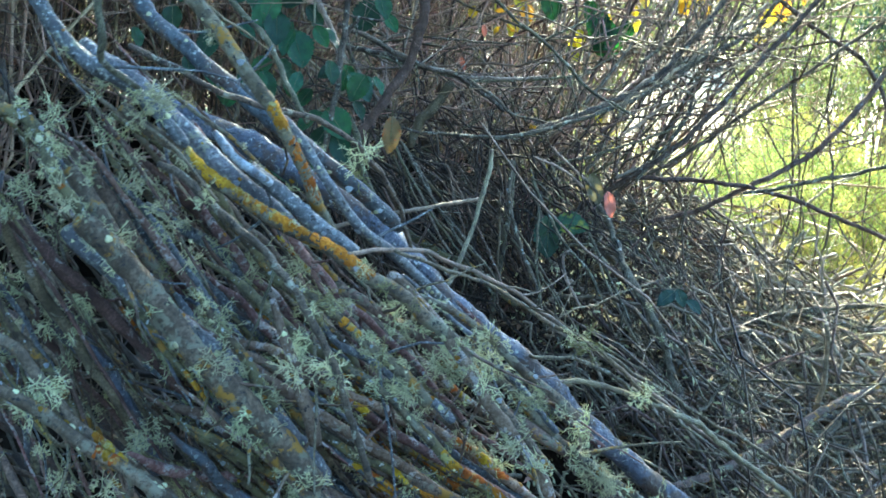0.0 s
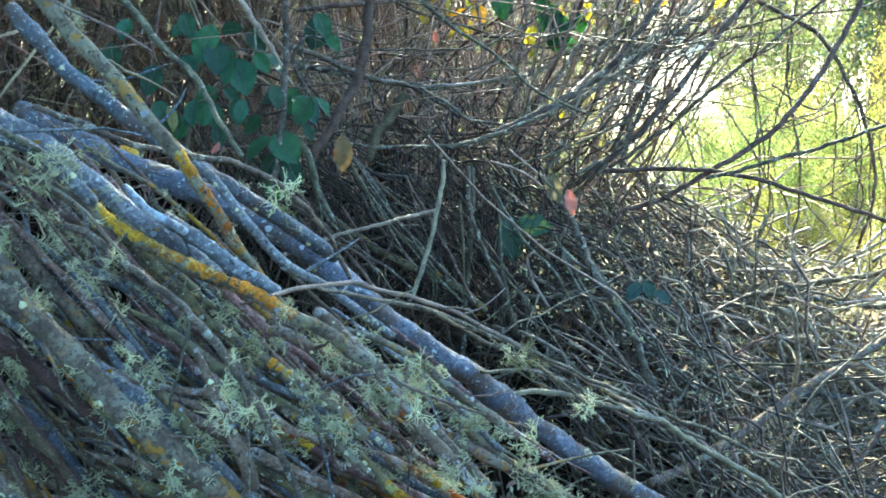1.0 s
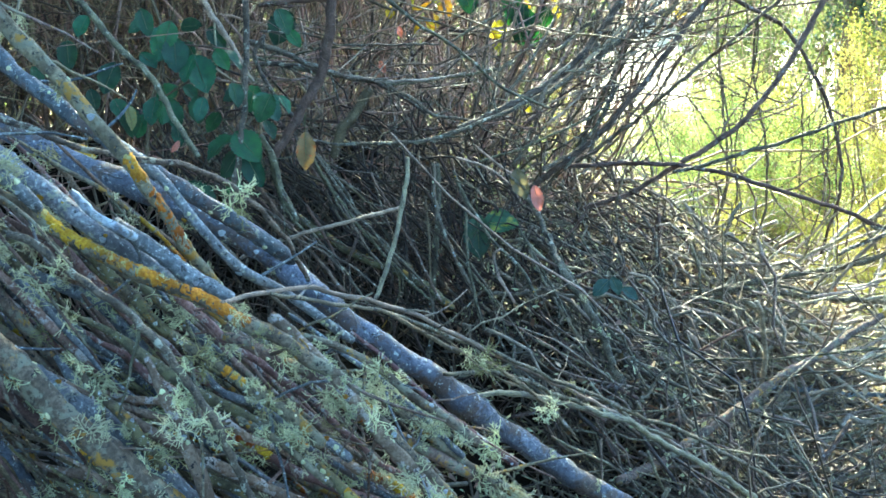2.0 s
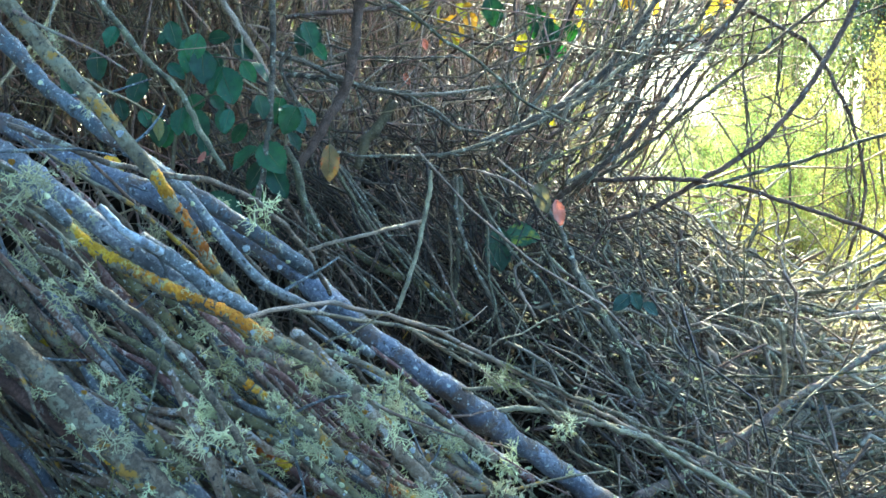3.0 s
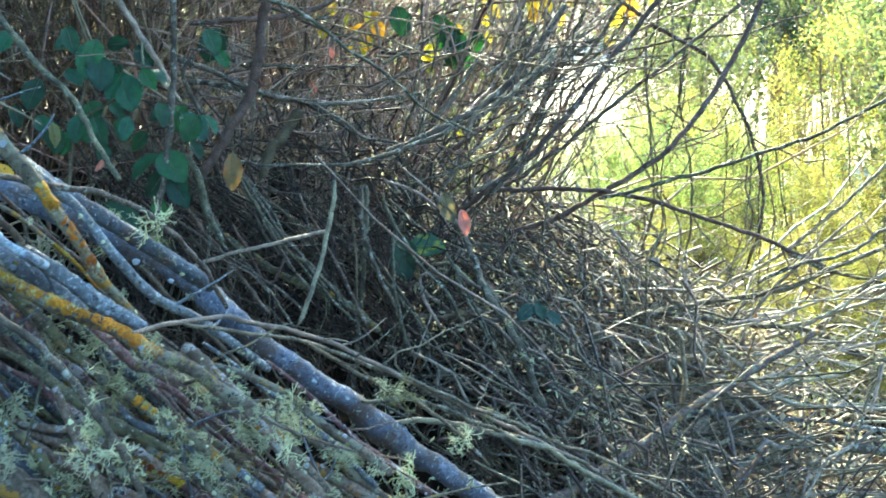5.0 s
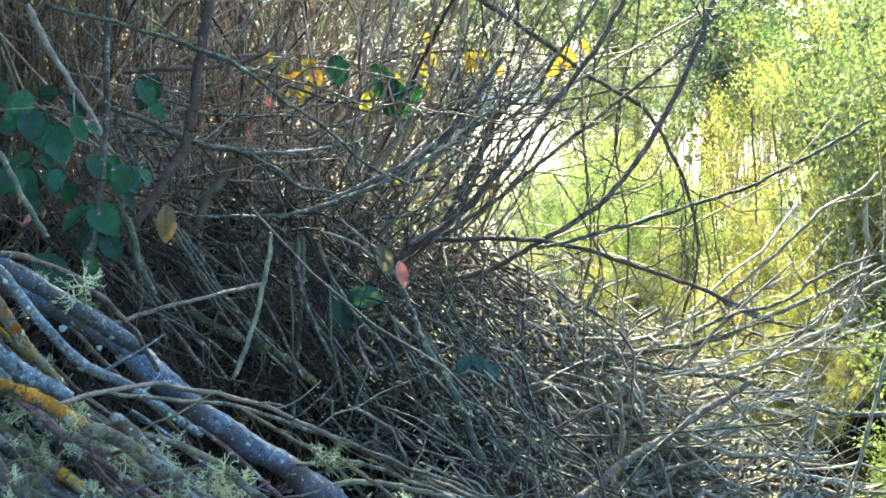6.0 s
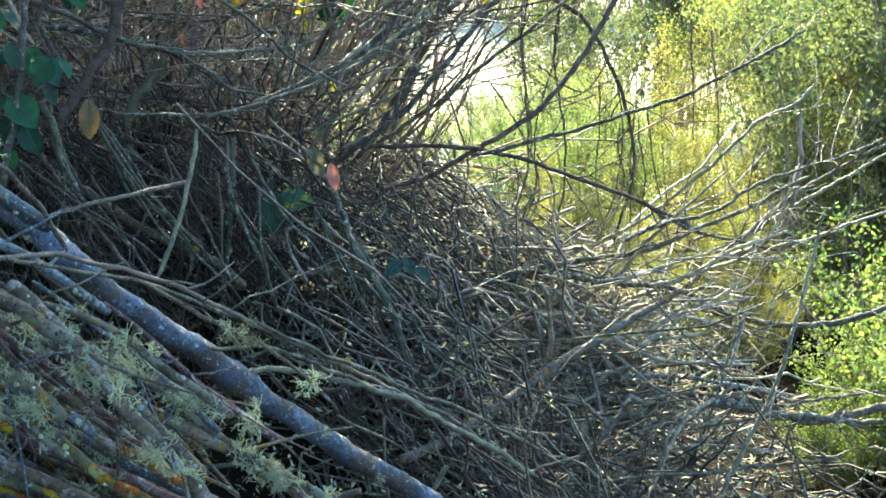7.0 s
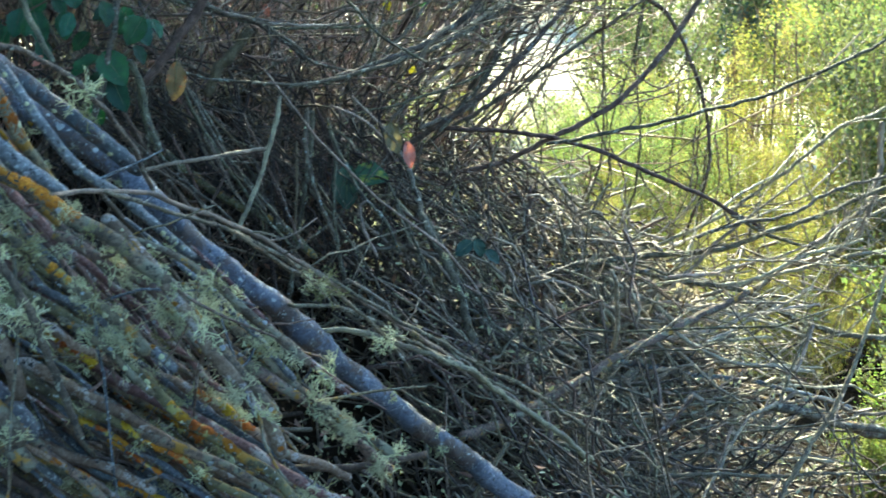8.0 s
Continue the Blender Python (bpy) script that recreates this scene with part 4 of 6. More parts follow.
branch("dead_branch", [(1.107, 2.000, 0.842), (1.100, 2.000, 0.794), (1.089, 2.000, 0.745)], 0.0045, 0.004, BLEACHED_LIT, "short bleached twig standing up")
branch("dead_branch", [(0.768, 2.400, 0.833), (0.814, 2.350, 0.771), (0.879, 2.300, 0.744), (0.929, 2.300, 0.741)], 0.007, 0.005, BLEACHED_LIT, "chunky bleached broken branch", twigs=6, twig_len=0.15)
branch("dead_branch", [(0.757, 2.300, 0.829), (0.772, 2.280, 0.761), (0.804, 2.250, 0.735)], 0.007, 0.005, BLEACHED_LIT, "chunky bleached broken branch", twigs=5, twig_len=0.12)

branch("dead_branch", [(-0.075, 2.000, 1.181), (-0.002, 1.983, 1.080), (0.057, 1.967, 1.018), (0.116, 1.950, 0.955)], 0.0034, 0.0024, TWIG_GREY, "thin kinked twig sloping over the dark hollow", twigs=3)
branch("dead_branch", [(-0.226, 2.050, 1.120), (-0.114, 2.017, 1.045), (-0.032, 1.983, 1.000), (0.038, 1.950, 0.947)], 0.0034, 0.0026, TWIG_GREY, "thin kinked twig sloping over the dark hollow", twigs=2)
branch("dead_branch", [(-0.036, 2.050, 1.091), (0.004, 2.050, 1.019), (0.039, 2.050, 0.972)], 0.0028, 0.002, TWIG_GREY, "thin kinked twig sloping over the dark hollow", twigs=1)
branch("dead_branch", [(-0.100, 2.080, 1.086), (-0.065, 2.080, 1.019), (-0.049, 2.080, 0.982)], 0.0034, 0.0028, TWIG_BROWN, "thin kinked twig sloping over the dark hollow", twigs=1)
branch("dead_branch", [(0.131, 2.100, 1.156), (0.137, 2.100, 1.079), (0.157, 2.100, 1.016), (0.200, 2.100, 0.921), (0.228, 2.100, 0.834)], 0.0045, 0.004, TWIG_GREY, "crooked grey stem dusted with pale lichen", twigs=3, discs=5)
branch("dead_branch", [(0.168, 2.120, 1.140), (0.198, 2.095, 1.080), (0.238, 2.070, 1.021), (0.290, 2.045, 0.964), (0.318, 2.020, 0.917)], 0.004, 0.0034, TWIG_GREY, "crooked grey stem dusted with pale lichen", twigs=3, discs=5)
branch("dead_branch", [(0.192, 2.080, 1.071), (0.193, 2.080, 0.993), (0.210, 2.080, 0.903), (0.227, 2.080, 0.839)], 0.003, 0.0034, TWIG_GREY, "thin kinked twig sloping over the dark hollow", twigs=2)
branch("dead_branch", [(0.116, 2.120, 1.092), (0.124, 2.120, 1.012), (0.127, 2.120, 0.916)], 0.0028, 0.0028, TWIG_BROWN, "thin kinked twig sloping over the dark hollow", twigs=2)
branch("dead_branch", [(-0.142, 2.300, 1.036), (-0.074, 2.250, 0.990), (0.028, 2.200, 0.949), (0.116, 2.150, 0.915), (0.167, 2.100, 0.882)], 0.01, 0.009, BARK_MOSS, "mossy brown limb half buried in the hollow", twigs=2)
branch("dead_branch", [(0.286, 2.150, 1.040), (0.346, 2.075, 0.937), (0.369, 2.000, 0.885)], 0.0034, 0.003, TWIG_GREY, "thin kinked twig sloping over the dark hollow", twigs=2)
branch("dead_branch", [(0.315, 2.150, 0.983), (0.360, 2.100, 0.894), (0.408, 2.050, 0.819), (0.455, 2.000, 0.748)], 0.003, 0.0034, TWIG_PALE, "thin kinked twig sloping over the dark hollow", twigs=2)
branch("dead_branch", [(0.363, 2.100, 0.981), (0.428, 2.050, 0.884), (0.473, 2.000, 0.833)], 0.003, 0.003, TWIG_GREY, "thin kinked twig sloping over the dark hollow", twigs=2)
branch("dead_branch", [(0.013, 2.200, 1.129), (0.070, 2.133, 1.039), (0.103, 2.067, 0.986), (0.144, 2.000, 0.916)], 0.003, 0.003, TWIG_BROWN, "thin kinked twig sloping over the dark hollow", twigs=2)
branch("dead_branch", [(-0.218, 2.200, 1.129), (-0.156, 2.133, 1.060), (-0.106, 2.067, 1.018), (-0.029, 2.000, 0.936)], 0.0045, 0.004, TWIG_BROWN, "thin kinked twig sloping over the dark hollow", twigs=2)
branch("dead_branch", [(-0.174, 2.200, 1.140), (-0.124, 2.133, 1.061), (-0.034, 2.067, 0.965), (0.011, 2.000, 0.915)], 0.003, 0.003, TWIG_GREY, "thin kinked twig sloping over the dark hollow", twigs=2)
branch("dead_branch", [(-0.075, 2.200, 1.129), (-0.039, 2.150, 1.058), (0.017, 2.100, 1.023), (0.092, 2.050, 0.968)], 0.003, 0.003, TWIG_BROWN, "thin kinked twig sloping over the dark hollow", twigs=2)
branch("dead_branch", [(-0.204, 2.300, 1.452), (-0.132, 2.300, 1.460), (-0.038, 2.300, 1.468), (0.039, 2.300, 1.485), (0.089, 2.300, 1.507)], 0.006, 0.006, TWIG_BROWN, "dark crooked limb reaching through the thicket", twigs=5, twig_len=0.1)
branch("dead_branch", [(-0.212, 2.350, 1.404), (-0.105, 2.350, 1.396), (-0.048, 2.350, 1.374), (0.026, 2.350, 1.375), (0.151, 2.350, 1.375)], 0.003, 0.0024, TWIG_GREY, "thin grey branch crossing the thicket", twigs=5, twig_len=0.1)
branch("dead_branch", [(-0.228, 2.300, 1.385), (-0.183, 2.300, 1.370), (-0.095, 2.300, 1.332), (-0.022, 2.300, 1.310), (0.044, 2.300, 1.304)], 0.007, 0.005, TWIG_GREY, "gnarled grey limb crossing the thicket", twigs=5, twig_len=0.1)
branch("dead_branch", [(0.181, 2.200, 1.212), (0.235, 2.200, 1.234), (0.304, 2.200, 1.266), (0.362, 2.200, 1.300), (0.415, 2.200, 1.348), (0.478, 2.200, 1.423), (0.519, 2.200, 1.497)], 0.0085, 0.006, TWIG_GREY, "stout grey limb sweeping up out of the thicket", twigs=9, twig_len=0.2)
branch("dead_branch", [(0.010, 2.320, 1.288), (-0.024, 2.320, 1.232), (-0.047, 2.320, 1.203), (-0.068, 2.320, 1.151)], 0.012, 0.011, TWIG_BROWN, "stout brown stem in the thicket shade")
branch("dead_branch", [(0.039, 2.300, 1.299), (0.095, 2.300, 1.267), (0.139, 2.300, 1.234), (0.213, 2.300, 1.223)], 0.0042, 0.0035, TWIG_GREY, "short grey branch curving through the thicket", twigs=4, twig_len=0.1)
branch("dead_branch", [(0.177, 2.300, 1.380), (0.238, 2.300, 1.415), (0.304, 2.300, 1.456)], 0.0032, 0.0026, TWIG_GREY, "straight pale twig in the thicket", twigs=1)
branch("dead_branch", [(0.227, 2.250, 1.143), (0.327, 2.250, 1.177), (0.430, 2.250, 1.221), (0.481, 2.250, 1.254)], 0.0034, 0.0026, TWIG_GREY, "thin grey branch at the edge of the thicket", twigs=3, twig_len=0.1)
branch("dead_branch", [(0.336, 2.200, 1.246), (0.362, 2.200, 1.299), (0.427, 2.200, 1.361), (0.488, 2.200, 1.444), (0.519, 2.200, 1.497)], 0.0052, 0.004, TWIG_PALE, "pale grey branch rising out of the thicket", twigs=4, twig_len=0.2)
branch("dead_branch", [(0.374, 2.300, 1.280), (0.425, 2.350, 1.324), (0.489, 2.400, 1.394), (0.555, 2.450, 1.477), (0.581, 2.500, 1.515)], 0.0046, 0.00276, STEM_BROWN, "slim grey branch fanning up out of the thicket", twigs=5, twig_len=0.16)
branch("dead_branch", [(0.384, 2.300, 1.359), (0.465, 2.400, 1.417), (0.539, 2.500, 1.503)], 0.0042, 0.0025, TWIG_GREY, "slim grey branch fanning up out of the thicket", twigs=5, twig_len=0.16)
branch("dead_branch", [(0.430, 2.300, 1.325), (0.500, 2.400, 1.429), (0.587, 2.500, 1.510)], 0.0036, 0.00216, BARK_DARK, "slim grey branch fanning up out of the thicket", twigs=5, twig_len=0.16)
branch("dead_branch", [(0.355, 2.300, 1.120), (0.440, 2.340, 1.163), (0.502, 2.380, 1.248), (0.530, 2.420, 1.335), (0.594, 2.460, 1.431), (0.654, 2.500, 1.510)], 0.0055, 0.0033, TWIG_GREY, "slim grey branch fanning up out of the thicket", twigs=5, twig_len=0.16)
branch("dead_branch", [(0.419, 2.300, 1.314), (0.559, 2.400, 1.429), (0.679, 2.500, 1.510)], 0.0048, 0.0028799999999999997, STEM_BROWN, "slim grey branch fanning up out of the thicket", twigs=5, twig_len=0.16)
branch("dead_branch", [(0.474, 2.300, 1.359), (0.605, 2.400, 1.452), (0.691, 2.500, 1.510)], 0.004, 0.0024, TWIG_GREY, "slim grey branch fanning up out of the thicket", twigs=5, twig_len=0.16)
branch("dead_branch", [(0.318, 2.300, 1.212), (0.403, 2.350, 1.267), (0.503, 2.400, 1.324), (0.620, 2.450, 1.335), (0.661, 2.500, 1.338)], 0.003, 0.0018, BARK_DARK, "slim grey branch fanning up out of the thicket", twigs=5, twig_len=0.16)
branch("dead_branch", [(0.433, 2.300, 1.223), (0.511, 2.367, 1.260), (0.619, 2.433, 1.266), (0.771, 2.500, 1.247)], 0.0024, 0.0014399999999999999, BARK_DARK, "slim grey branch fanning up out of the thicket", twigs=5, twig_len=0.16)
branch("dead_branch", [(0.329, 2.300, 1.268), (0.392, 2.367, 1.324), (0.446, 2.433, 1.406), (0.484, 2.500, 1.503)], 0.005, 0.003, STEM_BROWN, "slim grey branch fanning up out of the thicket", twigs=5, twig_len=0.16)
branch("dead_branch", [(0.283, 2.300, 1.268), (0.351, 2.367, 1.358), (0.398, 2.433, 1.429), (0.428, 2.500, 1.509)], 0.0045, 0.0027, TWIG_GREY, "slim grey branch fanning up out of the thicket", twigs=5, twig_len=0.16)
branch("dead_branch", [(0.364, 2.300, 1.212), (0.456, 2.350, 1.278), (0.550, 2.400, 1.347), (0.689, 2.450, 1.431), (0.783, 2.500, 1.510)], 0.004, 0.0024, STEM_BROWN, "slim grey branch fanning up out of the thicket", twigs=5, twig_len=0.16)
branch("dead_branch", [(0.401, 2.300, 1.120), (0.475, 2.350, 1.209), (0.528, 2.400, 1.289), (0.607, 2.450, 1.371), (0.711, 2.500, 1.480)], 0.0042, 0.0025, TWIG_GREY, "slim grey branch fanning up out of the thicket", twigs=5, twig_len=0.16)
branch("dead_branch", [(0.248, 2.300, 1.302), (0.322, 2.367, 1.358), (0.387, 2.433, 1.388), (0.492, 2.500, 1.419)], 0.003, 0.0018, BARK_DARK, "slim grey branch fanning up out of the thicket", twigs=5, twig_len=0.16)
branch("dead_branch", [(0.297, 2.300, 1.131), (0.371, 2.367, 1.207), (0.425, 2.433, 1.299), (0.457, 2.500, 1.371)], 0.004, 0.0024, TWIG_GREY, "slim grey branch fanning up out of the thicket", twigs=5, twig_len=0.16)
branch("dead_branch", [(0.606, 2.550, 1.246), (0.641, 2.550, 1.158), (0.666, 2.550, 1.081), (0.661, 2.550, 0.977)], 0.0026, 0.002, BARK_DARK, "thin dark twig hanging before the bright shrubs", twigs=4, twig_len=0.15)
branch("dead_branch", [(0.714, 2.550, 1.253), (0.803, 2.550, 1.120), (0.840, 2.550, 1.004), (0.800, 2.550, 0.912)], 0.0026, 0.002, BARK_DARK, "thin dark twig hanging before the bright shrubs", twigs=4, twig_len=0.15)
branch("dead_branch", [(0.770, 2.550, 1.397), (0.795, 2.550, 1.234), (0.815, 2.550, 1.120), (0.785, 2.550, 0.951)], 0.0026, 0.002, BARK_DARK, "thin dark twig hanging before the bright shrubs", twigs=4, twig_len=0.15)
branch("dead_branch", [(0.863, 2.550, 1.434), (0.857, 2.550, 1.310), (0.825, 2.550, 1.184), (0.825, 2.550, 1.055)], 0.0026, 0.002, BARK_DARK, "thin dark twig hanging before the bright shrubs", twigs=4, twig_len=0.15)
branch("dead_branch", [(0.962, 2.550, 1.235), (0.887, 2.550, 1.209), (0.774, 2.550, 1.183)], 0.0026, 0.002, BARK_DARK, "thin dark twig hanging before the bright shrubs", twigs=4, twig_len=0.15)
branch("dead_branch", [(0.819, 2.550, 1.297), (0.924, 2.550, 1.241), (0.983, 2.550, 1.310), (1.017, 2.550, 1.373)], 0.0026, 0.002, BARK_DARK, "thin dark twig hanging before the bright shrubs", twigs=4, twig_len=0.15)
branch("dead_branch", [(1.070, 2.550, 1.146), (1.096, 2.550, 1.030), (1.085, 2.550, 0.913), (1.132, 2.550, 0.793)], 0.0026, 0.002, BARK_DARK, "thin dark twig hanging before the bright shrubs", twigs=4, twig_len=0.15)
branch("dead_branch", [(0.996, 2.550, 1.298), (1.029, 2.550, 1.184), (1.026, 2.550, 1.030), (0.994, 2.550, 0.912)], 0.0026, 0.002, BARK_DARK, "thin dark twig hanging before the bright shrubs", twigs=4, twig_len=0.15)
branch("dead_branch", [(1.040, 2.600, 1.159), (1.041, 2.600, 1.105), (1.060, 2.600, 1.037), (1.044, 2.600, 0.955)], 0.0028, 0.0018, BARK_DARK, "thin dark twig hanging before the bright shrubs", twigs=4, twig_len=0.12)
branch("dead_branch", [(1.073, 2.600, 1.186), (1.072, 2.600, 1.091), (1.082, 2.600, 0.968), (1.084, 2.600, 0.858)], 0.0028, 0.0018, TWIG_BROWN, "thin dark twig hanging before the bright shrubs", twigs=4, twig_len=0.12)
branch("dead_branch", [(1.106, 2.600, 1.200), (1.130, 2.600, 1.078), (1.154, 2.600, 0.996), (1.180, 2.600, 0.934)], 0.0028, 0.0018, BARK_DARK, "thin dark twig hanging before the bright shrubs", twigs=4, twig_len=0.12)
branch("dead_branch", [(0.981, 2.600, 1.265), (0.991, 2.600, 1.158), (0.988, 2.600, 1.050), (1.000, 2.600, 0.968)], 0.0028, 0.0018, TWIG_BROWN, "thin dark twig hanging before the bright shrubs", twigs=4, twig_len=0.12)
branch("dead_branch", [(0.842, 2.600, 1.090), (0.883, 2.600, 1.023), (0.887, 2.600, 0.941), (0.873, 2.600, 0.862)], 0.0028, 0.0018, BARK_DARK, "thin dark twig hanging before the bright shrubs", twigs=4, twig_len=0.12)
branch("dead_branch", [(0.788, 2.600, 1.070), (0.801, 2.600, 1.016), (0.779, 2.600, 0.941)], 0.0028, 0.0018, TWIG_BROWN, "thin dark twig hanging before the bright shrubs", twigs=4, twig_len=0.12)
branch("dead_branch", [(0.843, 2.600, 1.077), (0.840, 2.600, 0.996), (0.816, 2.600, 0.914)], 0.0028, 0.0018, BARK_DARK, "thin dark twig hanging before the bright shrubs", twigs=4, twig_len=0.12)
branch("dead_branch", [(1.248, 2.600, 1.403), (1.274, 2.600, 1.270), (1.296, 2.600, 1.106)], 0.0028, 0.0018, TWIG_BROWN, "thin dark twig hanging before the bright shrubs", twigs=4, twig_len=0.12)
branch("dead_branch", [(1.198, 2.600, 1.416), (1.213, 2.600, 1.282), (1.229, 2.600, 1.133)], 0.0028, 0.0018, BARK_DARK, "thin dark twig hanging before the bright shrubs", twigs=4, twig_len=0.12)
branch("dead_branch", [(1.059, 2.350, 0.991), (1.146, 2.350, 0.952), (1.238, 2.350, 0.931), (1.359, 2.350, 0.908)], 0.005, 0.003, TWIG_GREY, "grey branch lying out toward the shrubs", twigs=6, twig_len=0.14)
branch("dead_branch", [(0.913, 2.150, 0.966), (1.001, 2.170, 0.996), (1.114, 2.190, 1.020), (1.221, 2.210, 1.078), (1.409, 2.230, 1.136), (1.511, 2.250, 1.171)], 0.0051, 0.0033, TWIG_GREY, "sunlit grey branch sprawling over the pile's edge", twigs=8, small=4, twig_len=0.12)
branch("dead_branch", [(0.866, 2.150, 0.881), (0.967, 2.175, 0.892), (1.094, 2.200, 0.927), (1.195, 2.225, 0.962), (1.266, 2.250, 1.013)], 0.0036, 0.0023, TWIG_PALE, "sunlit grey branch sprawling over the pile's edge", twigs=8, small=4, twig_len=0.12)
branch("dead_branch", [(0.982, 2.150, 0.926), (1.113, 2.175, 0.926), (1.247, 2.200, 0.922), (1.359, 2.225, 0.920), (1.480, 2.250, 0.926)], 0.0026, 0.0017, TWIG_PALE, "sunlit grey branch sprawling over the pile's edge", twigs=8, small=4, twig_len=0.12)
branch("dead_branch", [(1.021, 2.150, 0.856), (1.143, 2.200, 0.819), (1.270, 2.250, 0.786)], 0.0026, 0.0017, TWIG_PALE, "sunlit grey branch sprawling over the pile's edge", twigs=8, small=4, twig_len=0.12)
branch("dead_branch", [(1.169, 2.150, 0.640), (1.242, 2.175, 0.642), (1.333, 2.200, 0.606), (1.451, 2.225, 0.607), (1.562, 2.250, 0.608)], 0.0056, 0.0036, TWIG_GREY, "sunlit grey branch sprawling over the pile's edge", twigs=8, small=4, twig_len=0.12)
branch("dead_branch", [(0.748, 2.150, 0.708), (0.950, 2.175, 0.678), (1.091, 2.200, 0.662), (1.249, 2.225, 0.631), (1.349, 2.250, 0.601)], 0.0069, 0.0044, BARK_BLUE, "sunlit grey branch sprawling over the pile's edge", twigs=8, small=4, twig_len=0.12)
branch("dead_branch", [(0.919, 2.150, 0.764), (1.035, 2.200, 0.760), (1.160, 2.250, 0.707)], 0.0020, 0.0013, TWIG_PALE, "sunlit grey branch sprawling over the pile's edge", twigs=8, small=4, twig_len=0.12)
branch("dead_branch", [(0.822, 2.150, 0.836), (0.929, 2.183, 0.808), (1.039, 2.217, 0.816), (1.138, 2.250, 0.855)], 0.0026, 0.0017, TWIG_PALE, "sunlit grey branch sprawling over the pile's edge", twigs=8, small=4, twig_len=0.12)
branch("dead_branch", [(0.750, 2.150, 0.894), (0.843, 2.183, 0.862), (0.929, 2.217, 0.806), (0.992, 2.250, 0.784)], 0.0030, 0.0019, TWIG_PALE, "sunlit grey branch sprawling over the pile's edge", twigs=8, small=4, twig_len=0.12)
branch("dead_branch", [(0.717, 2.150, 0.860), (0.751, 2.183, 0.805), (0.798, 2.217, 0.760), (0.846, 2.250, 0.738)], 0.0030, 0.0019, TWIG_PALE, "sunlit grey branch sprawling over the pile's edge", twigs=8, small=4, twig_len=0.12)
branch("dead_branch", [(1.091, 2.150, 0.890), (1.194, 2.183, 0.858), (1.257, 2.217, 0.910), (1.361, 2.250, 0.952)], 0.0020, 0.0013, TWIG_PALE, "sunlit grey branch sprawling over the pile's edge", twigs=8, small=4, twig_len=0.12)
branch("dead_branch", [(1.069, 2.150, 0.678), (1.164, 2.200, 0.697), (1.266, 2.250, 0.673)], 0.0020, 0.0013, TWIG_PALE, "sunlit grey branch sprawling over the pile's edge", twigs=8, small=4, twig_len=0.12)
branch("dead_branch", [(0.892, 2.150, 0.611), (0.999, 2.183, 0.633), (1.129, 2.217, 0.575), (1.275, 2.250, 0.539)], 0.0022, 0.0014, TWIG_GREY, "sunlit grey branch sprawling over the pile's edge", twigs=8, small=4, twig_len=0.12)
branch("dead_branch", [(0.818, 2.150, 0.673), (0.969, 2.200, 0.628), (1.102, 2.250, 0.621)], 0.0020, 0.0013, TWIG_GREY, "sunlit grey branch sprawling over the pile's edge", twigs=8, small=4, twig_len=0.12)
branch("dead_branch", [(1.262, 2.150, 0.889), (1.248, 2.183, 0.809), (1.257, 2.217, 0.739), (1.213, 2.250, 0.681)], 0.0021, 0.0013, TWIG_PALE, "sunlit grey branch sprawling over the pile's edge", twigs=8, small=4, twig_len=0.12)
branch("dead_branch", [(1.167, 2.150, 0.843), (1.184, 2.200, 0.757), (1.200, 2.250, 0.693)], 0.0023, 0.0015, TWIG_PALE, "sunlit grey branch sprawling over the pile's edge", twigs=8, small=4, twig_len=0.12)


# ---- heaps of twigs ----
def twig_into(heap, start, way, length, r, rng, k=4, forks=3, curl=0.22, rings=8):
    u = np.linspace(0, 1, rings)[:, None]
    bend = rng.randn(3) * curl * length
    p = np.array(start) + np.array(way) * length * u + bend * u**2 + np.cumsum(rng.randn(rings, 3) * 0.13 / rings ** 0.5, axis=0) * length
    rr = np.linspace(r, r * 0.5, rings)
    heap.add(*tube(p, rr, k, 0.12, rng))
    if forks:
        side_twigs(heap, p, rr, forks, length * 0.35, rng, 3)
    if k > 4:
        side_twigs(heap, p, rr, 2 + 2 * forks, 0.022, rng, 3)


def unit(v):
    v = np.array(v, float)
    return v / np.linalg.norm(v)


def pile_twig(heap, rng, lo, hi, depth, thick=1.0, forks=2):
    x, y = rng.uniform(lo[0], hi[0]), rng.uniform(lo[1], hi[1])
    if x < 0.32 and rng.rand() < 0.96:
        x = rng.uniform(0.32, 0.85)
    if x > 0.85 and depth > 0.25 and rng.rand() < 0.6:
        x = rng.uniform(0.32, 0.85)
    z = pile_top(x, y) - depth * rng.rand() ** 1.5
    if x < 0.75:
        loose = 0.25 if rng.rand() < 0.7 else 0.5
        way = unit(np.array((0.65, -0.25, -0.55)) + rng.randn(3) * loose)
    else:
        way = unit(np.array((1.0, -0.15, 0.05)) + rng.randn(3) * (0.7, 0.5, 0.24))
    if rng.rand() < 0.5:
        way = -way
    length = rng.uniform(0.08, 0.28) if rng.rand() < 0.8 else rng.uniform(0.28, 0.6)
    if x < 0.4:
        z -= 0.10
    z += 0.06 * math.sin(x * 9 + y * 5) - 0.22 * math.exp(-(((x - 1.22) / 0.2) ** 2) - ((y - 2.3) / 0.3) ** 2)
    twig_into(heap, np.array((x, y, z)) - way * length * 0.5, way, length, (rng.uniform(0.0014, 0.0042) if x < 0.75 or rng.rand() < 0.6 else rng.uniform(0.003, 0.0058)) * thick, rng, k=5 if thick > 1 else 4, forks=forks, curl=0.34)


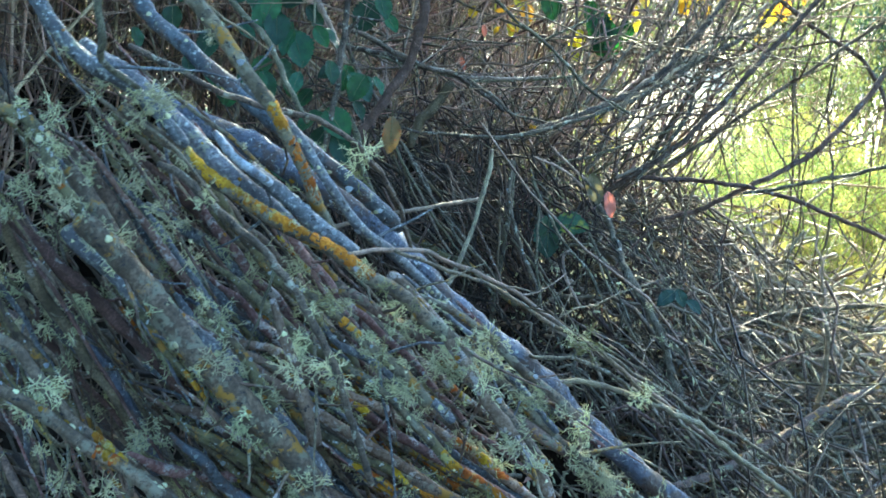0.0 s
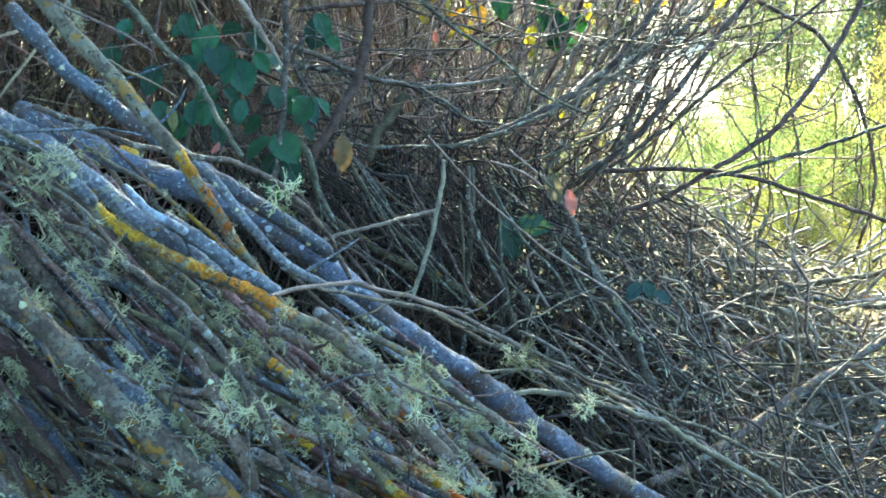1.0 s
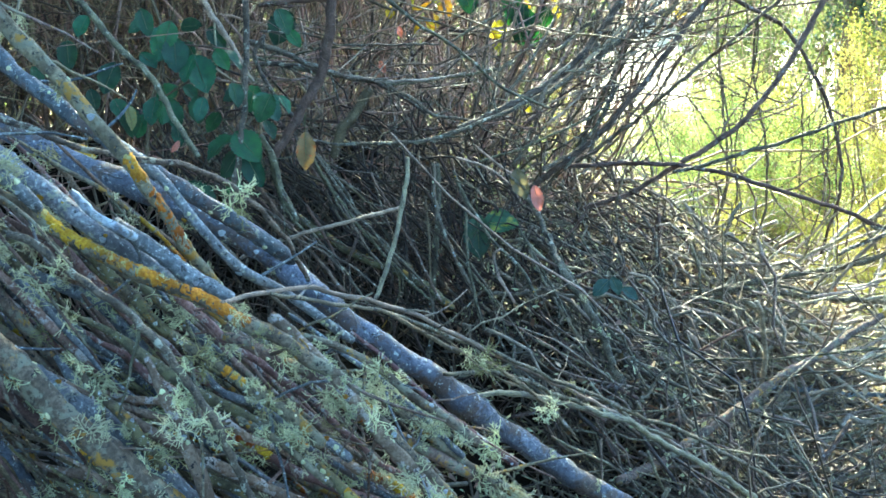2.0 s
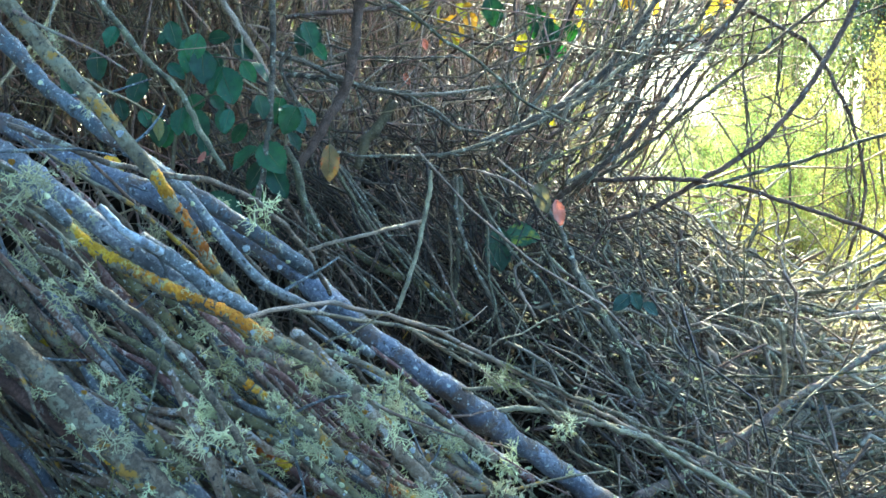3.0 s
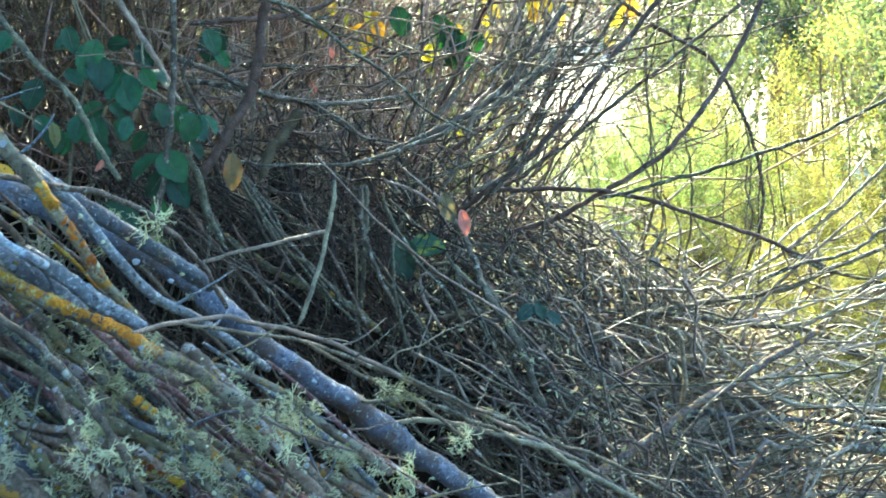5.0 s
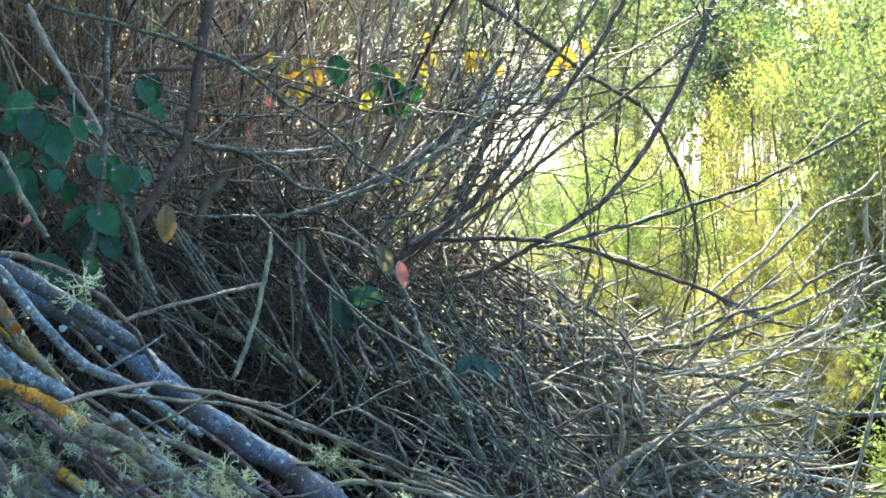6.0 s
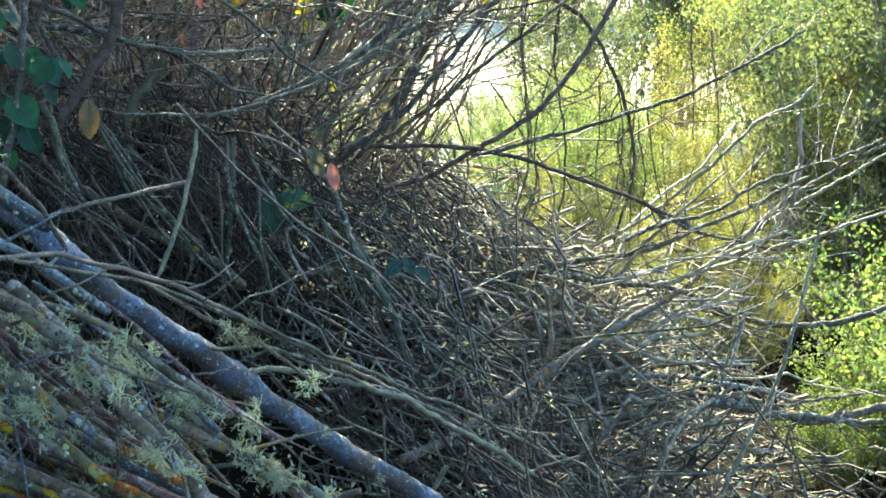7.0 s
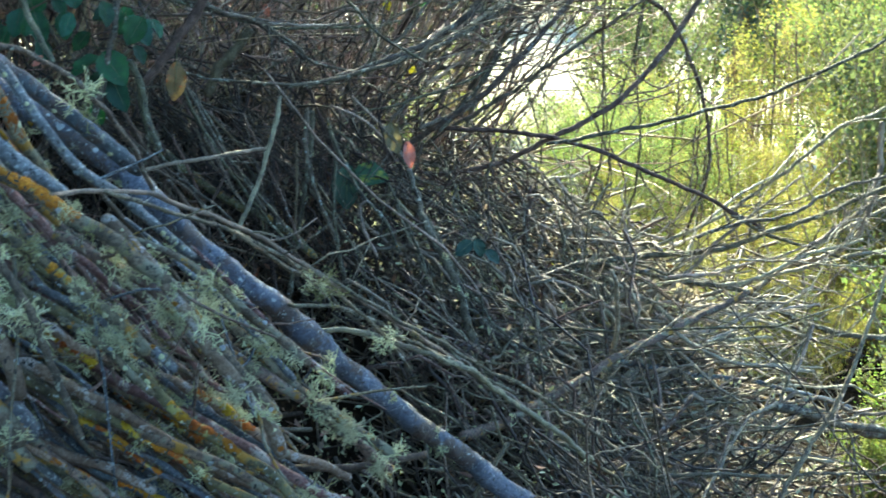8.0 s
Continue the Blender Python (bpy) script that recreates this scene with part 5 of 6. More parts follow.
rng = rng_of(7)
for _ in range(110):
    h = Heap()
    pile_twig(h, rng, (-0.2, 1.75), (1.35, 2.7), 0.08, 1.2, 4)
    ob = new("dead_twig", h.mesh("dead_twig", TWIG_GREY if rng.rand() < 0.55 else TWIG_PALE if rng.rand() < 0.5 else TWIG_BROWN, origin=h.v[0][0]))
    ob.location = h.v[0][0]
    if rng.rand() < 0.4:
        q = h.v[0][rng.randint(8, 28)] - h.v[0][0]
        child("lichen_tuft", TUFTS[rng.randint(5)], ob, basis((rng.randn() * 0.5, -0.6, 0.5), q, rng.uniform(0.008, 0.018)), "pale grey-green beard lichen")
    tagged(ob, "weathered forked twig lying in the brush pile", "twig", "twigs of the brush pile")
for i in range(110):
    h = Heap()
    x, y = rng.uniform(0.12 if i % 5 == 0 else 0.34, 0.95), rng.uniform(1.75, 2.6)
    way = unit(np.array((0.65, -0.25, -0.55)) + rng.randn(3) * (0.18 if i % 4 else 0.5))
    length = rng.uniform(0.2, 0.6)
    at = np.array((x, y, pile_top(x, y) + 0.06 * math.sin(x * 9 + y * 5) - rng.uniform(-0.03, 0.06) - (0.08 if x < 0.4 else 0)))
    twig_into(h, at - way * length * 0.5, way, length, rng.uniform(0.0020, 0.0042), rng, k=7, forks=4, curl=0.16, rings=16)
    ob = tagged(new("dead_twig", h.mesh("dead_twig", (TWIG_GREY, TWIG_GREY, TWIG_PALE, BARK_DARK)[rng.randint(4)], origin=h.v[0][0])), "long knobbly grey stick sloping down the brush pile", "twig", "twigs of the brush pile")
    ob.location = h.v[0][0]
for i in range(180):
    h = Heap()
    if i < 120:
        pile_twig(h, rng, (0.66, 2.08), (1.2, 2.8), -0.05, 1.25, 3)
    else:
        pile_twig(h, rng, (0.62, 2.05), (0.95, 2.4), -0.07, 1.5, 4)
    m, o = BLEACHED_LIT if i < 120 else TWIG_PALE, h.v[0][0]
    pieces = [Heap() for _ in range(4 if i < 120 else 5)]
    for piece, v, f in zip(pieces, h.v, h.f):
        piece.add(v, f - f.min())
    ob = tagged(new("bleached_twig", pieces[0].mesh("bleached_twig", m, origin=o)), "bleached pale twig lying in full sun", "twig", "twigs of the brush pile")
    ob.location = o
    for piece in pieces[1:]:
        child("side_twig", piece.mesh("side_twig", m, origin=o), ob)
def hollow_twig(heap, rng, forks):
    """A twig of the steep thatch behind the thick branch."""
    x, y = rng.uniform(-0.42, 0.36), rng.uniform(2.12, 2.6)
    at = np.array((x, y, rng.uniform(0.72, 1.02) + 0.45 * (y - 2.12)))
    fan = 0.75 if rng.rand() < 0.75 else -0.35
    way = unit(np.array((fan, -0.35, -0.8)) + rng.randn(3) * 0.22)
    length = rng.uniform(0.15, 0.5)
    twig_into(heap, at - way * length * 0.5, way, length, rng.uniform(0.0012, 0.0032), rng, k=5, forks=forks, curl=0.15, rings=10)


for _ in range(80):
    h = Heap()
    hollow_twig(h, rng, 3)
    ob = tagged(new("dead_twig", h.mesh("dead_twig", (TWIG_GREY, TWIG_BROWN, BARK_DARK, TWIG_BROWN)[rng.randint(4)], origin=h.v[0][0])), "thin dull brown twig sloping into the shaded hollow", "twig", "twigs of the brush pile")
    ob.location = h.v[0][0]
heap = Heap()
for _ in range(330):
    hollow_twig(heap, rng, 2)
tagged(new("hollow_twigs", heap.mesh("hollow_twigs", HOLLOW_SHADE_MIX)), "brown twigs deep in the hollow, coloured darker for shade", "brush pile", kind="stuff")
heap = Heap()
for _ in range(1120):
    pile_twig(heap, rng, (-0.9, 1.5), (1.4, 3.2), 0.30)
for _ in range(260):
    pile_twig(heap, rng, (0.55, 1.6), (1.08, 2.35), 0.16)
for _ in range(260):
    pile_twig(heap, rng, (1.0, 1.5), (1.7, 2.15), 0.28)
tagged(new("brush_pile", heap.mesh("brush_pile", PILE_MIX)), "tangled heap of grey-brown dead twigs", "brush pile", kind="stuff")


# fallen leaves and crumbled twigs on the soil below
heap = Heap()
for _ in range(1050):
    x, y = rng.uniform(-1.2, 2.2), rng.uniform(0.9, 3.6)
    if (x > 0.95 and 1.5 < y < 2.75 and rng.rand() < 0.35) or (x < 0.4 and y > 1.7 and rng.rand() < 0.75):
        continue
    twig_into(heap, (x, y, float(ground_height(x, y)) + rng.uniform(0.01, 0.2)), unit(rng.randn(3) * (1, 1, 0.25)), rng.uniform(0.1, 0.4), rng.uniform(0.002, 0.006), rng, k=4, forks=1)
tagged(new("twig_litter", heap.mesh("twig_litter", PILE_MIX)), "broken twigs lying on the shade-darkened soil", "litter", kind="stuff")


# curled dead leaves and lichen crumbs caught in the heap
def crumbs(name, count, lo, hi, size, material, label, category, deep=0.16):
    v, f = [], []
    for i in range(count):
        x, y = rng.uniform(lo[0], hi[0]), rng.uniform(lo[1], hi[1])
        c = np.array((x, y, pile_top(x, y) + 0.06 * math.sin(x * 9 + y * 5) + rng.uniform(-deep, 0.03)))
        a, b = unit(rng.randn(3)), unit(rng.randn(3))
        n = np.cross(a, b) * 0.5
        q = size * rng.uniform(0.4, 1.3)
        v += [c - a * q, c - n * q * 0.4 + b * q * 0.4, c + a * q, c - n * q * 0.4 - b * q * 0.4]
        f.append((4 * i, 4 * i + 1, 4 * i + 2, 4 * i + 3))
    h = Heap()
    h.add(np.array(v), np.array(f))
    tagged(new(name, h.mesh(name, material)), label, category, kind="stuff")


crumbs("dead_leaves", 2300, (0.0, 1.6), (1.1, 2.8), 0.012, LITTER, "small curled brown dead leaves caught in the twigs", "leaf litter")
crumbs("lichen_crumbs", 4200, (0.15, 1.5), (1.2, 2.6), 0.0075, LICHEN, "crumbs of pale lichen on the twigs", "lichen")


# Dead-leaf chips, kept to the sunlit band and pale enough to brighten it.
crumbs("bleached_chips", 1500, (0.66, 2.0), (1.04, 2.7), 0.012, CHIPS, "bleached curled leaves and bark chips, coloured pale to brighten the sunlit twigs", "leaf litter", 0.07)
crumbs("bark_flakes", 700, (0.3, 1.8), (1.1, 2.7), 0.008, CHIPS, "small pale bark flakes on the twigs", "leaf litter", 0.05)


# ---- slanting bundle under the front branches ----
def bundle_branch(rng, back):
    u = rng.rand() * 1.35
    a0, a1 = np.array((-0.287, 1.050, 1.272)), np.array((0.197, 1.140, 0.846))
    b0, b1 = np.array((-0.450, 1.000, 1.180)), np.array((-0.245, 1.020, 0.884))
    push = np.array((0.0, 0.34, -0.06)) * back
    s = a0 * (1 - u) + b0 * u + push + rng.randn(3) * (0.025, 0.015, 0.03)
    e = a1 * (1 - u) + b1 * u + push + np.array((-abs(rng.randn()) * 0.07 + 0.02, rng.randn() * 0.025, -abs(rng.randn()) * 0.06 + 0.015))
    lo, hi = rng.uniform(-0.1, 0.6), rng.uniform(0.75, 1.35)
    p, q = s * (1 - lo) + e * lo, s * (1 - hi) + e * hi
    c = (p + q) / 2 + rng.randn(3) * 0.022
    return [tuple(p), tuple((p + c) / 2 + rng.randn(3) * 0.006), tuple((c + q) / 2 + rng.randn(3) * 0.006), tuple(q)]


rng = rng_of(21)
KINDS = [(BARK_GREY, "blue-grey branch with pale lichen in the slanting bundle"), (BARK_BROWN, "brown lichen-spotted branch in the slanting bundle"),
         (BARK_MOSS, "mossy olive-brown branch in the slanting bundle"), (BARK_BROWN, "brown lichen-spotted branch in the slanting bundle"),
         (BARK_PEEL, "reddish brown branch in the slanting bundle"), (TWIG_BROWN, "brown bare branch in the slanting bundle")]
for i in range(245):
    front = i < 150
    m, text = KINDS[rng.randint(6)]
    back = rng.uniform(0.08, 0.34) if front else rng.uniform(0.3, 1.3)
    r = rng.uniform(0.0018, 0.0042) if rng.rand() < 0.6 else rng.uniform(0.0045, 0.009)
    run = bundle_branch(rng, back)
    low = run[1][0] < -0.2 and run[1][2] < 1.06
    if low and rng.rand() < 0.8:
        continue
    branch("lichen_branch", run, r * 1.1, r * 0.45, m, text, tufts=0 if front and low else rng.randint(1, 5) if front else 0, twigs=rng.randint(0, 4), twig_len=0.07, crust=((0.3, 0.42), None, None, (0.6, 0.7), None, None, None)[rng.randint(7)] if front else None, discs=2 if front else 0, small=rng.randint(1, 4) if front and not low else 0, spindle=True)


# brush on the soil that carries the bundle
heap = Heap()
for _ in range(320):
    x, y = rng.uniform(-0.9, 0.42), rng.uniform(1.12, 1.75)
    top = max(0.15, 0.86 - 0.75 * x)
    z = float(ground_height(x, y)) + 0.02 + (top - 0.22) * rng.rand()
    way = unit(np.array((0.7, 0.0, -0.55)) + rng.randn(3) * 0.16)
    length = rng.uniform(0.25, 0.5)
    twig_into(heap, np.array((x, y, z)) - way * length * 0.5, way, length, rng.uniform(0.003, 0.009), rng, k=5, forks=3)
tagged(new("lower_brush", heap.mesh("lower_brush", PILE_MIX)), "dark tangle of branches beneath the slanting bundle", "brush pile", kind="stuff")


# lowest and nearest part of the bundle
for i in range(36):
    u = rng.rand()
    s = np.array((-0.223, 1.000, 1.092)) * (1 - u) + np.array((-0.246, 0.980, 0.931)) * u + rng.randn(3) * 0.02
    e = np.array((0.224, 1.080, 0.802)) * (1 - u) + np.array((-0.071, 1.000, 0.806)) * u + rng.randn(3) * 0.03
    s, e = s + (0, rng.uniform(0.03, 0.14), 0), e + (0, rng.uniform(0.03, 0.14), 0)
    m, text = ((BARK_BROWN, "brown lichen-spotted branch low in the slanting bundle"), (BARK_BLUE, "dark slate branch low in the slanting bundle"), (BARK_MOSS, "mossy olive-brown branch in the slanting bundle"), (BARK_PEEL, "reddish brown branch low in the slanting bundle"))[rng.randint(4)]
    r = rng.uniform(0.0035, 0.008)
    branch("lichen_branch", [tuple(s), tuple(s * 0.6 + e * 0.4 + rng.randn(3) * 0.012), tuple(e)], r, r * 0.8, m, text, tufts=rng.randint(0, 3) if s[0] + e[0] > -0.2 else 0, twigs=rng.randint(0, 2), twig_len=0.07, crust=((0.3, 0.42), (0.6, 0.75), None)[rng.randint(3)] if s[0] + e[0] > -0.2 else None, discs=4, spindle=True)


# ---- thicket behind the pile ----
def thicket_stem(heap, rng, near):
    y = rng.uniform(2.75, 3.15) if near else rng.uniform(2.9, 4.8)
    x = (rng.uniform(-1.3, 0.1) if rng.rand() < 0.5 else rng.uniform(0.1, 0.26)) if near else (rng.uniform(-2.8, 0.28) if rng.rand() < 0.9 else rng.uniform(-0.3, 0.3))
    way = unit((rng.randn() * 0.32 + 0.12, rng.randn() * 0.25, 1))
    length = rng.uniform(0.5, 1.1) if near else rng.uniform(1.1, 2.6)
    twig_into(heap, (x, y, float(ground_height(x, y)) - 0.03 + (rng.uniform(0.0, 0.2) if near else 0.0)), way, length, rng.uniform(0.0018, 0.0055), rng, k=4, forks=5, curl=0.24, rings=10)


rng = rng_of(33)
for _ in range(110):
    h = Heap()
    thicket_stem(h, rng, True)
    o = h.v[0][0]
    ob = tagged(new("thicket_stem", h.mesh("thicket_stem", STEM_BROWN if rng.rand() < 0.6 else STEM_GREY, origin=o)), "upright brown twiggy stem in the thicket", "stem", "stems of the thicket")
    ob.location = o
heap = Heap()
for _ in range(1000):
    thicket_stem(heap, rng, False)
# Leaning stems added overhead to cut the sky light in the hollow.
for _ in range(230):
    x, y = rng.uniform(-1.9, -0.35), rng.uniform(3.1, 3.6)
    twig_into(heap, (x, y, float(ground_height(x, y)) - 0.03), unit((rng.randn() * 0.25, rng.uniform(-0.45, -0.2), 1)), rng.uniform(1.4, 2.1), rng.uniform(0.002, 0.005), rng, k=4, forks=9, curl=0.15, rings=10)
# Stems added beyond the view's edge to keep side light off the hollow.
for _ in range(420):
    x, y = rng.uniform(-2.4, -1.0), rng.uniform(1.3, 2.9)
    twig_into(heap, (x, y, float(ground_height(x, y)) - 0.03), unit((rng.randn() * 0.2, rng.randn() * 0.2, 1)), rng.uniform(1.1, 2.3), rng.uniform(0.002, 0.006), rng, k=4, forks=6, curl=0.15, rings=10)
tagged(new("thicket", heap.mesh("thicket", THICKET_MIX)), "dense brown upright stems of a leafless thicket", "thicket", kind="stuff")


def arc(heap, rng, fine, bold=False):
    """A twig that dips from one side and sweeps up toward the other."""
    y = rng.uniform(2.45, 3.0)
    kind = 0.0 if bold else rng.rand()
    if kind < 0.45:  # fan rising from the heap's shoulder
        x0, z0 = rng.uniform(0.10, 0.50), rng.uniform(0.90, 1.20)
        x1, rise = x0 + rng.uniform(0.08, 0.50), rng.uniform(0.50, 0.95)
        sag = 0.0
    else:  # flatter arcs lower down
        x0, z0 = rng.uniform(-0.5, 0.2), rng.uniform(1.12, 1.55)
        x1, rise = x0 + rng.uniform(0.4, 1.0), rng.uniform(-0.15, 0.35)
        sag = rng.uniform(0.0, 0.10)
    dx, dy = x1 - x0, rng.randn() * 0.18
    pts = [(x0, y, z0), (x0 + dx * 0.4, y + dy * 0.4, z0 + rise * 0.25 - sag), (x0 + dx * 0.75, y + dy * 0.7, z0 + rise * 0.62 - sag * 0.6), (x1, y + dy, z0 + rise)]
    p = spline(pts, 16) + rng.randn(16, 3) * 0.004 + np.cumsum(rng.randn(16, 3) * 0.004, axis=0)
    r = rng.uniform(0.001, 0.0022) if fine else rng.uniform(0.0026, 0.005) if bold else rng.uniform(0.0018, 0.0042)
    rr = np.linspace(r, r * 0.55, 16)
    heap.add(*tube(p, rr, 4 if fine else 6))
    side_twigs(heap, p, rr, 4, 0.16, rng, 3)


rng = rng_of(35)
for i in range(62):
    h = Heap()
    arc(h, rng, False, i < 18)
    o = h.v[0][0]
    ob = tagged(new("arching_twig", h.mesh("arching_twig", (STEM_BROWN, TWIG_GREY)[i % 2] if i < 18 else (STEM_GREY, STEM_BROWN, BARK_DARK, STEM_BROWN)[rng.randint(4)], origin=o)), "arching grey-brown twig sweeping up from the pile", "twig", "arching twigs of the thicket")
    ob.location = o
heap = Heap()
for _ in range(36):
    arc(heap, rng, True)
tagged(new("fine_twigs", heap.mesh("fine_twigs", THICKET_MIX)), "fine grey twigs arching through the thicket", "thicket", kind="stuff")


# ---- leaves ----
def leaf_mesh(name, material, seed, width=0.62, teeth=9, fold=0.18):
    """A toothed oval leaf, one unit long from its base, folded along the midrib, with a stalk."""
    rng, heap = rng_of(seed), Heap()
    n = 2 * teeth + 1
    s = np.linspace(0, 1, n)
    half = width / 2 * np.sin(math.pi * np.clip(s, 0.0, 1) ** 0.92) ** 0.72
    half = half * (1 + 0.16 * (np.arange(n) % 2)) + 0.004
    droop = -0.16 * s**2 * rng.uniform(0.5, 1.6)
    rows = []
    for f in (-1, -0.55, 0, 0.55, 1):
        wave = 0.025 * np.sin(s * 14 + f * 2 + seed) * abs(f)
        rows.append(np.stack([f * half, s + abs(f) * 0.03, droop + abs(f) * half * fold * 2 + wave], axis=-1))
    v = np.stack(rows, axis=1).reshape(-1, 3)
    i = (np.arange(n - 1)[:, None] * 5 + np.arange(4)[None, :]).ravel()
    heap.add(v, np.stack([i, i + 1, i + 6, i + 5], axis=-1))
    return heap.mesh(name, material)


def stalk_mesh():
    """The thin stalk of a leaf with its midrib running up the blade."""
    heap = Heap()
    rib = np.array([(0, 0.8, -0.09), (0, 0.4, -0.015), (0, 0.02, 0.004), (0.01, -0.18, 0.03), (0.0, -0.4, 0.12)])
    heap.add(*tube(spline(rib, 9), np.linspace(0.006, 0.014, 9), 4))
    return heap.mesh("leaf_stalk", STALK)


STALK = bark("leaf_stalk", (0.12, 0.13, 0.05), (0.22, 0.20, 0.09), scale=30, rough=0.6)
LEAF_STALK = stalk_mesh()


def leaf(parent, mesh, at, size, tip, facing, label="", name="leaf"):
    """Place a leaf with its tip pointing along tip and its upper face toward facing."""
    y = Vector(tip).normalized()
    z = Vector(facing)
    z = (z - y * z.dot(y)).normalized()
    m = Matrix((y.cross(z), y, z)).transposed().to_4x4()
    m = Matrix.Translation(Vector(at) - parent.location) @ m @ Matrix.Scale(size, 4) @ Matrix.Translation((0, -0.5, 0))
    ob = child(name, mesh, parent, m, label)
    child("leaf_stalk", LEAF_STALK, ob)
    return ob


GREEN_LEAVES = [leaf_mesh("leaf", LEAF_GREEN, s, w) for s, w in ((1, 0.62), (2, 0.56), (3, 0.7))]
YELLOW_LEAVES = [leaf_mesh("leaf", LEAF_YELLOW, s, w) for s, w in ((4, 0.7), (5, 0.55))]
OCHRE_LEAF = leaf_mesh("leaf", LEAF_OCHRE, 6, 0.46)
SALMON_LEAF = leaf_mesh("leaf", LEAF_RED, 7, 0.42)
DIM_LEAF = leaf_mesh("leaf", LEAF_DIM, 2, 0.58)
FADED_LEAF = leaf_mesh("leaf", LEAF_FADED, 9, 0.5)
MIXED_LEAF = leaf_mesh("leaf", LEAF_MIXED, 8, 0.7)


def stem(points, r, material, name, label, category, group=""):
    h = Heap()
    p = spline(points, 24)
    h.add(*tube(p, np.linspace(r, r * 0.6, 24), 7, 0.04, rng_of(int(points[0][0] * 1000) % 9999)))
    ob = tagged(new(name, h.mesh(name, material, origin=points[0])), label, category, group)
    ob.location = points[0]
    return ob


rng = rng_of(40)
# bramble in the shade, its leaves on thin stems
bramble = stem([(-0.373, 2.000, 1.144), (-0.349, 1.980, 1.273), (-0.317, 1.960, 1.377), (-0.342, 1.950, 1.479)], 0.004, TWIG_BROWN, "bramble", "bramble with dark green toothed leaves on thin brown stems", "bramble")
def put_leaves(parent, rows):
    for at, size, tip, g in rows:
        leaf(parent, GREEN_LEAVES[g], at, size * 0.82, tip, Vector((0.1, -0.75, 0.7)) + Vector(rng.randn(3) * 0.4))


put_leaves(bramble, (
    ((-0.315, 1.950, 1.382), 0.085, (-0.2, -0.3, -0.6), 0), ((-0.254, 1.930, 1.329), 0.085, (0.3, -0.4, -0.6), 2), ((-0.213, 1.960, 1.355), 0.075, (0.9, -0.2, -0.5), 1),
    ((-0.197, 1.930, 1.293), 0.055, (-0.6, -0.3, -0.3), 1), ((-0.146, 1.930, 1.273), 0.075, (0.6, -0.3, -0.5), 2), ((-0.262, 1.940, 1.268), 0.058, (0.0, -0.2, -1), 0),
    ((-0.309, 1.960, 1.261), 0.07, (0.3, -0.3, -0.7), 1), ((-0.387, 1.980, 1.249), 0.07, (0.2, -0.3, -0.8), 1), ((-0.415, 1.970, 1.322), 0.07, (-0.3, -0.3, -0.8), 0),
))
put_leaves(bramble, (
    ((-0.345, 1.970, 1.265), 0.06, (-0.2, -0.2, -0.8), 0), ((-0.461, 1.900, 1.360), 0.06, (0.1, -0.3, -0.9), 0), ((-0.178, 1.900, 1.209), 0.08, (0.5, -0.3, -0.5), 2),
    ((-0.168, 1.900, 1.168), 0.075, (0.4, -0.3, -0.8), 1), ((-0.223, 1.920, 1.207), 0.075, (-0.6, -0.3, -0.4), 2), ((-0.261, 1.900, 1.124), 0.10, (0.8, -0.4, -0.5), 1),
    ((-0.120, 1.980, 1.413), 0.06, (0.4, -0.3, -0.8), 0), ((-0.103, 1.980, 1.384), 0.045, (0.5, -0.2, -0.6), 1), ((-0.281, 2.000, 1.406), 0.05, (0.7, -0.3, 0.1), 0),
))
put_leaves(bramble, (
    ((-0.241, 2.020, 1.387), 0.06, (0.5, -0.3, -0.6), 1), ((-0.293, 2.000, 1.358), 0.065, (-0.5, -0.2, -0.7), 0), ((-0.175, 1.970, 1.285), 0.06, (-0.2, -0.3, -0.9), 0),
    ((-0.126, 1.960, 1.279), 0.05, (0.9, -0.2, -0.4), 1), ((-0.415, 2.020, 1.267), 0.05, (0.5, -0.3, -0.8), 2), ((-0.378, 2.020, 1.237), 0.055, (-0.3, -0.3, -0.8), 0),
    ((-0.209, 1.940, 1.176), 0.07, (-0.4, -0.3, -0.7), 1), ((-0.310, 2.000, 1.222), 0.05, (0.2, -0.3, -0.9), 0), ((-0.286, 2.000, 1.295), 0.045, (0.5, -0.3, -0.5), 0),
))
put_leaves(bramble, (
    ((-0.244, 1.980, 1.244), 0.05, (-0.5, -0.3, -0.7), 1), ((-0.148, 1.970, 1.231), 0.045, (0.5, -0.3, -0.7), 0), ((-0.356, 2.000, 1.350), 0.05, (0.6, -0.3, -0.4), 1),
    ((-0.459, 2.020, 1.283), 0.05, (0.3, -0.3, -0.8), 1), ((-0.464, 2.000, 1.409), 0.05, (-0.4, -0.3, -0.7), 2), ((-0.208, 1.950, 1.131), 0.05, (0.3, -0.3, -0.9), 0),
    ((-0.547, 2.000, 1.324), 0.05, (0.4, -0.3, -0.8), 1), ((-0.380, 2.050, 1.409), 0.05, (-0.5, -0.3, -0.3), 1), ((-0.330, 2.020, 1.290), 0.06, (-0.6, -0.3, -0.5), 2),
))
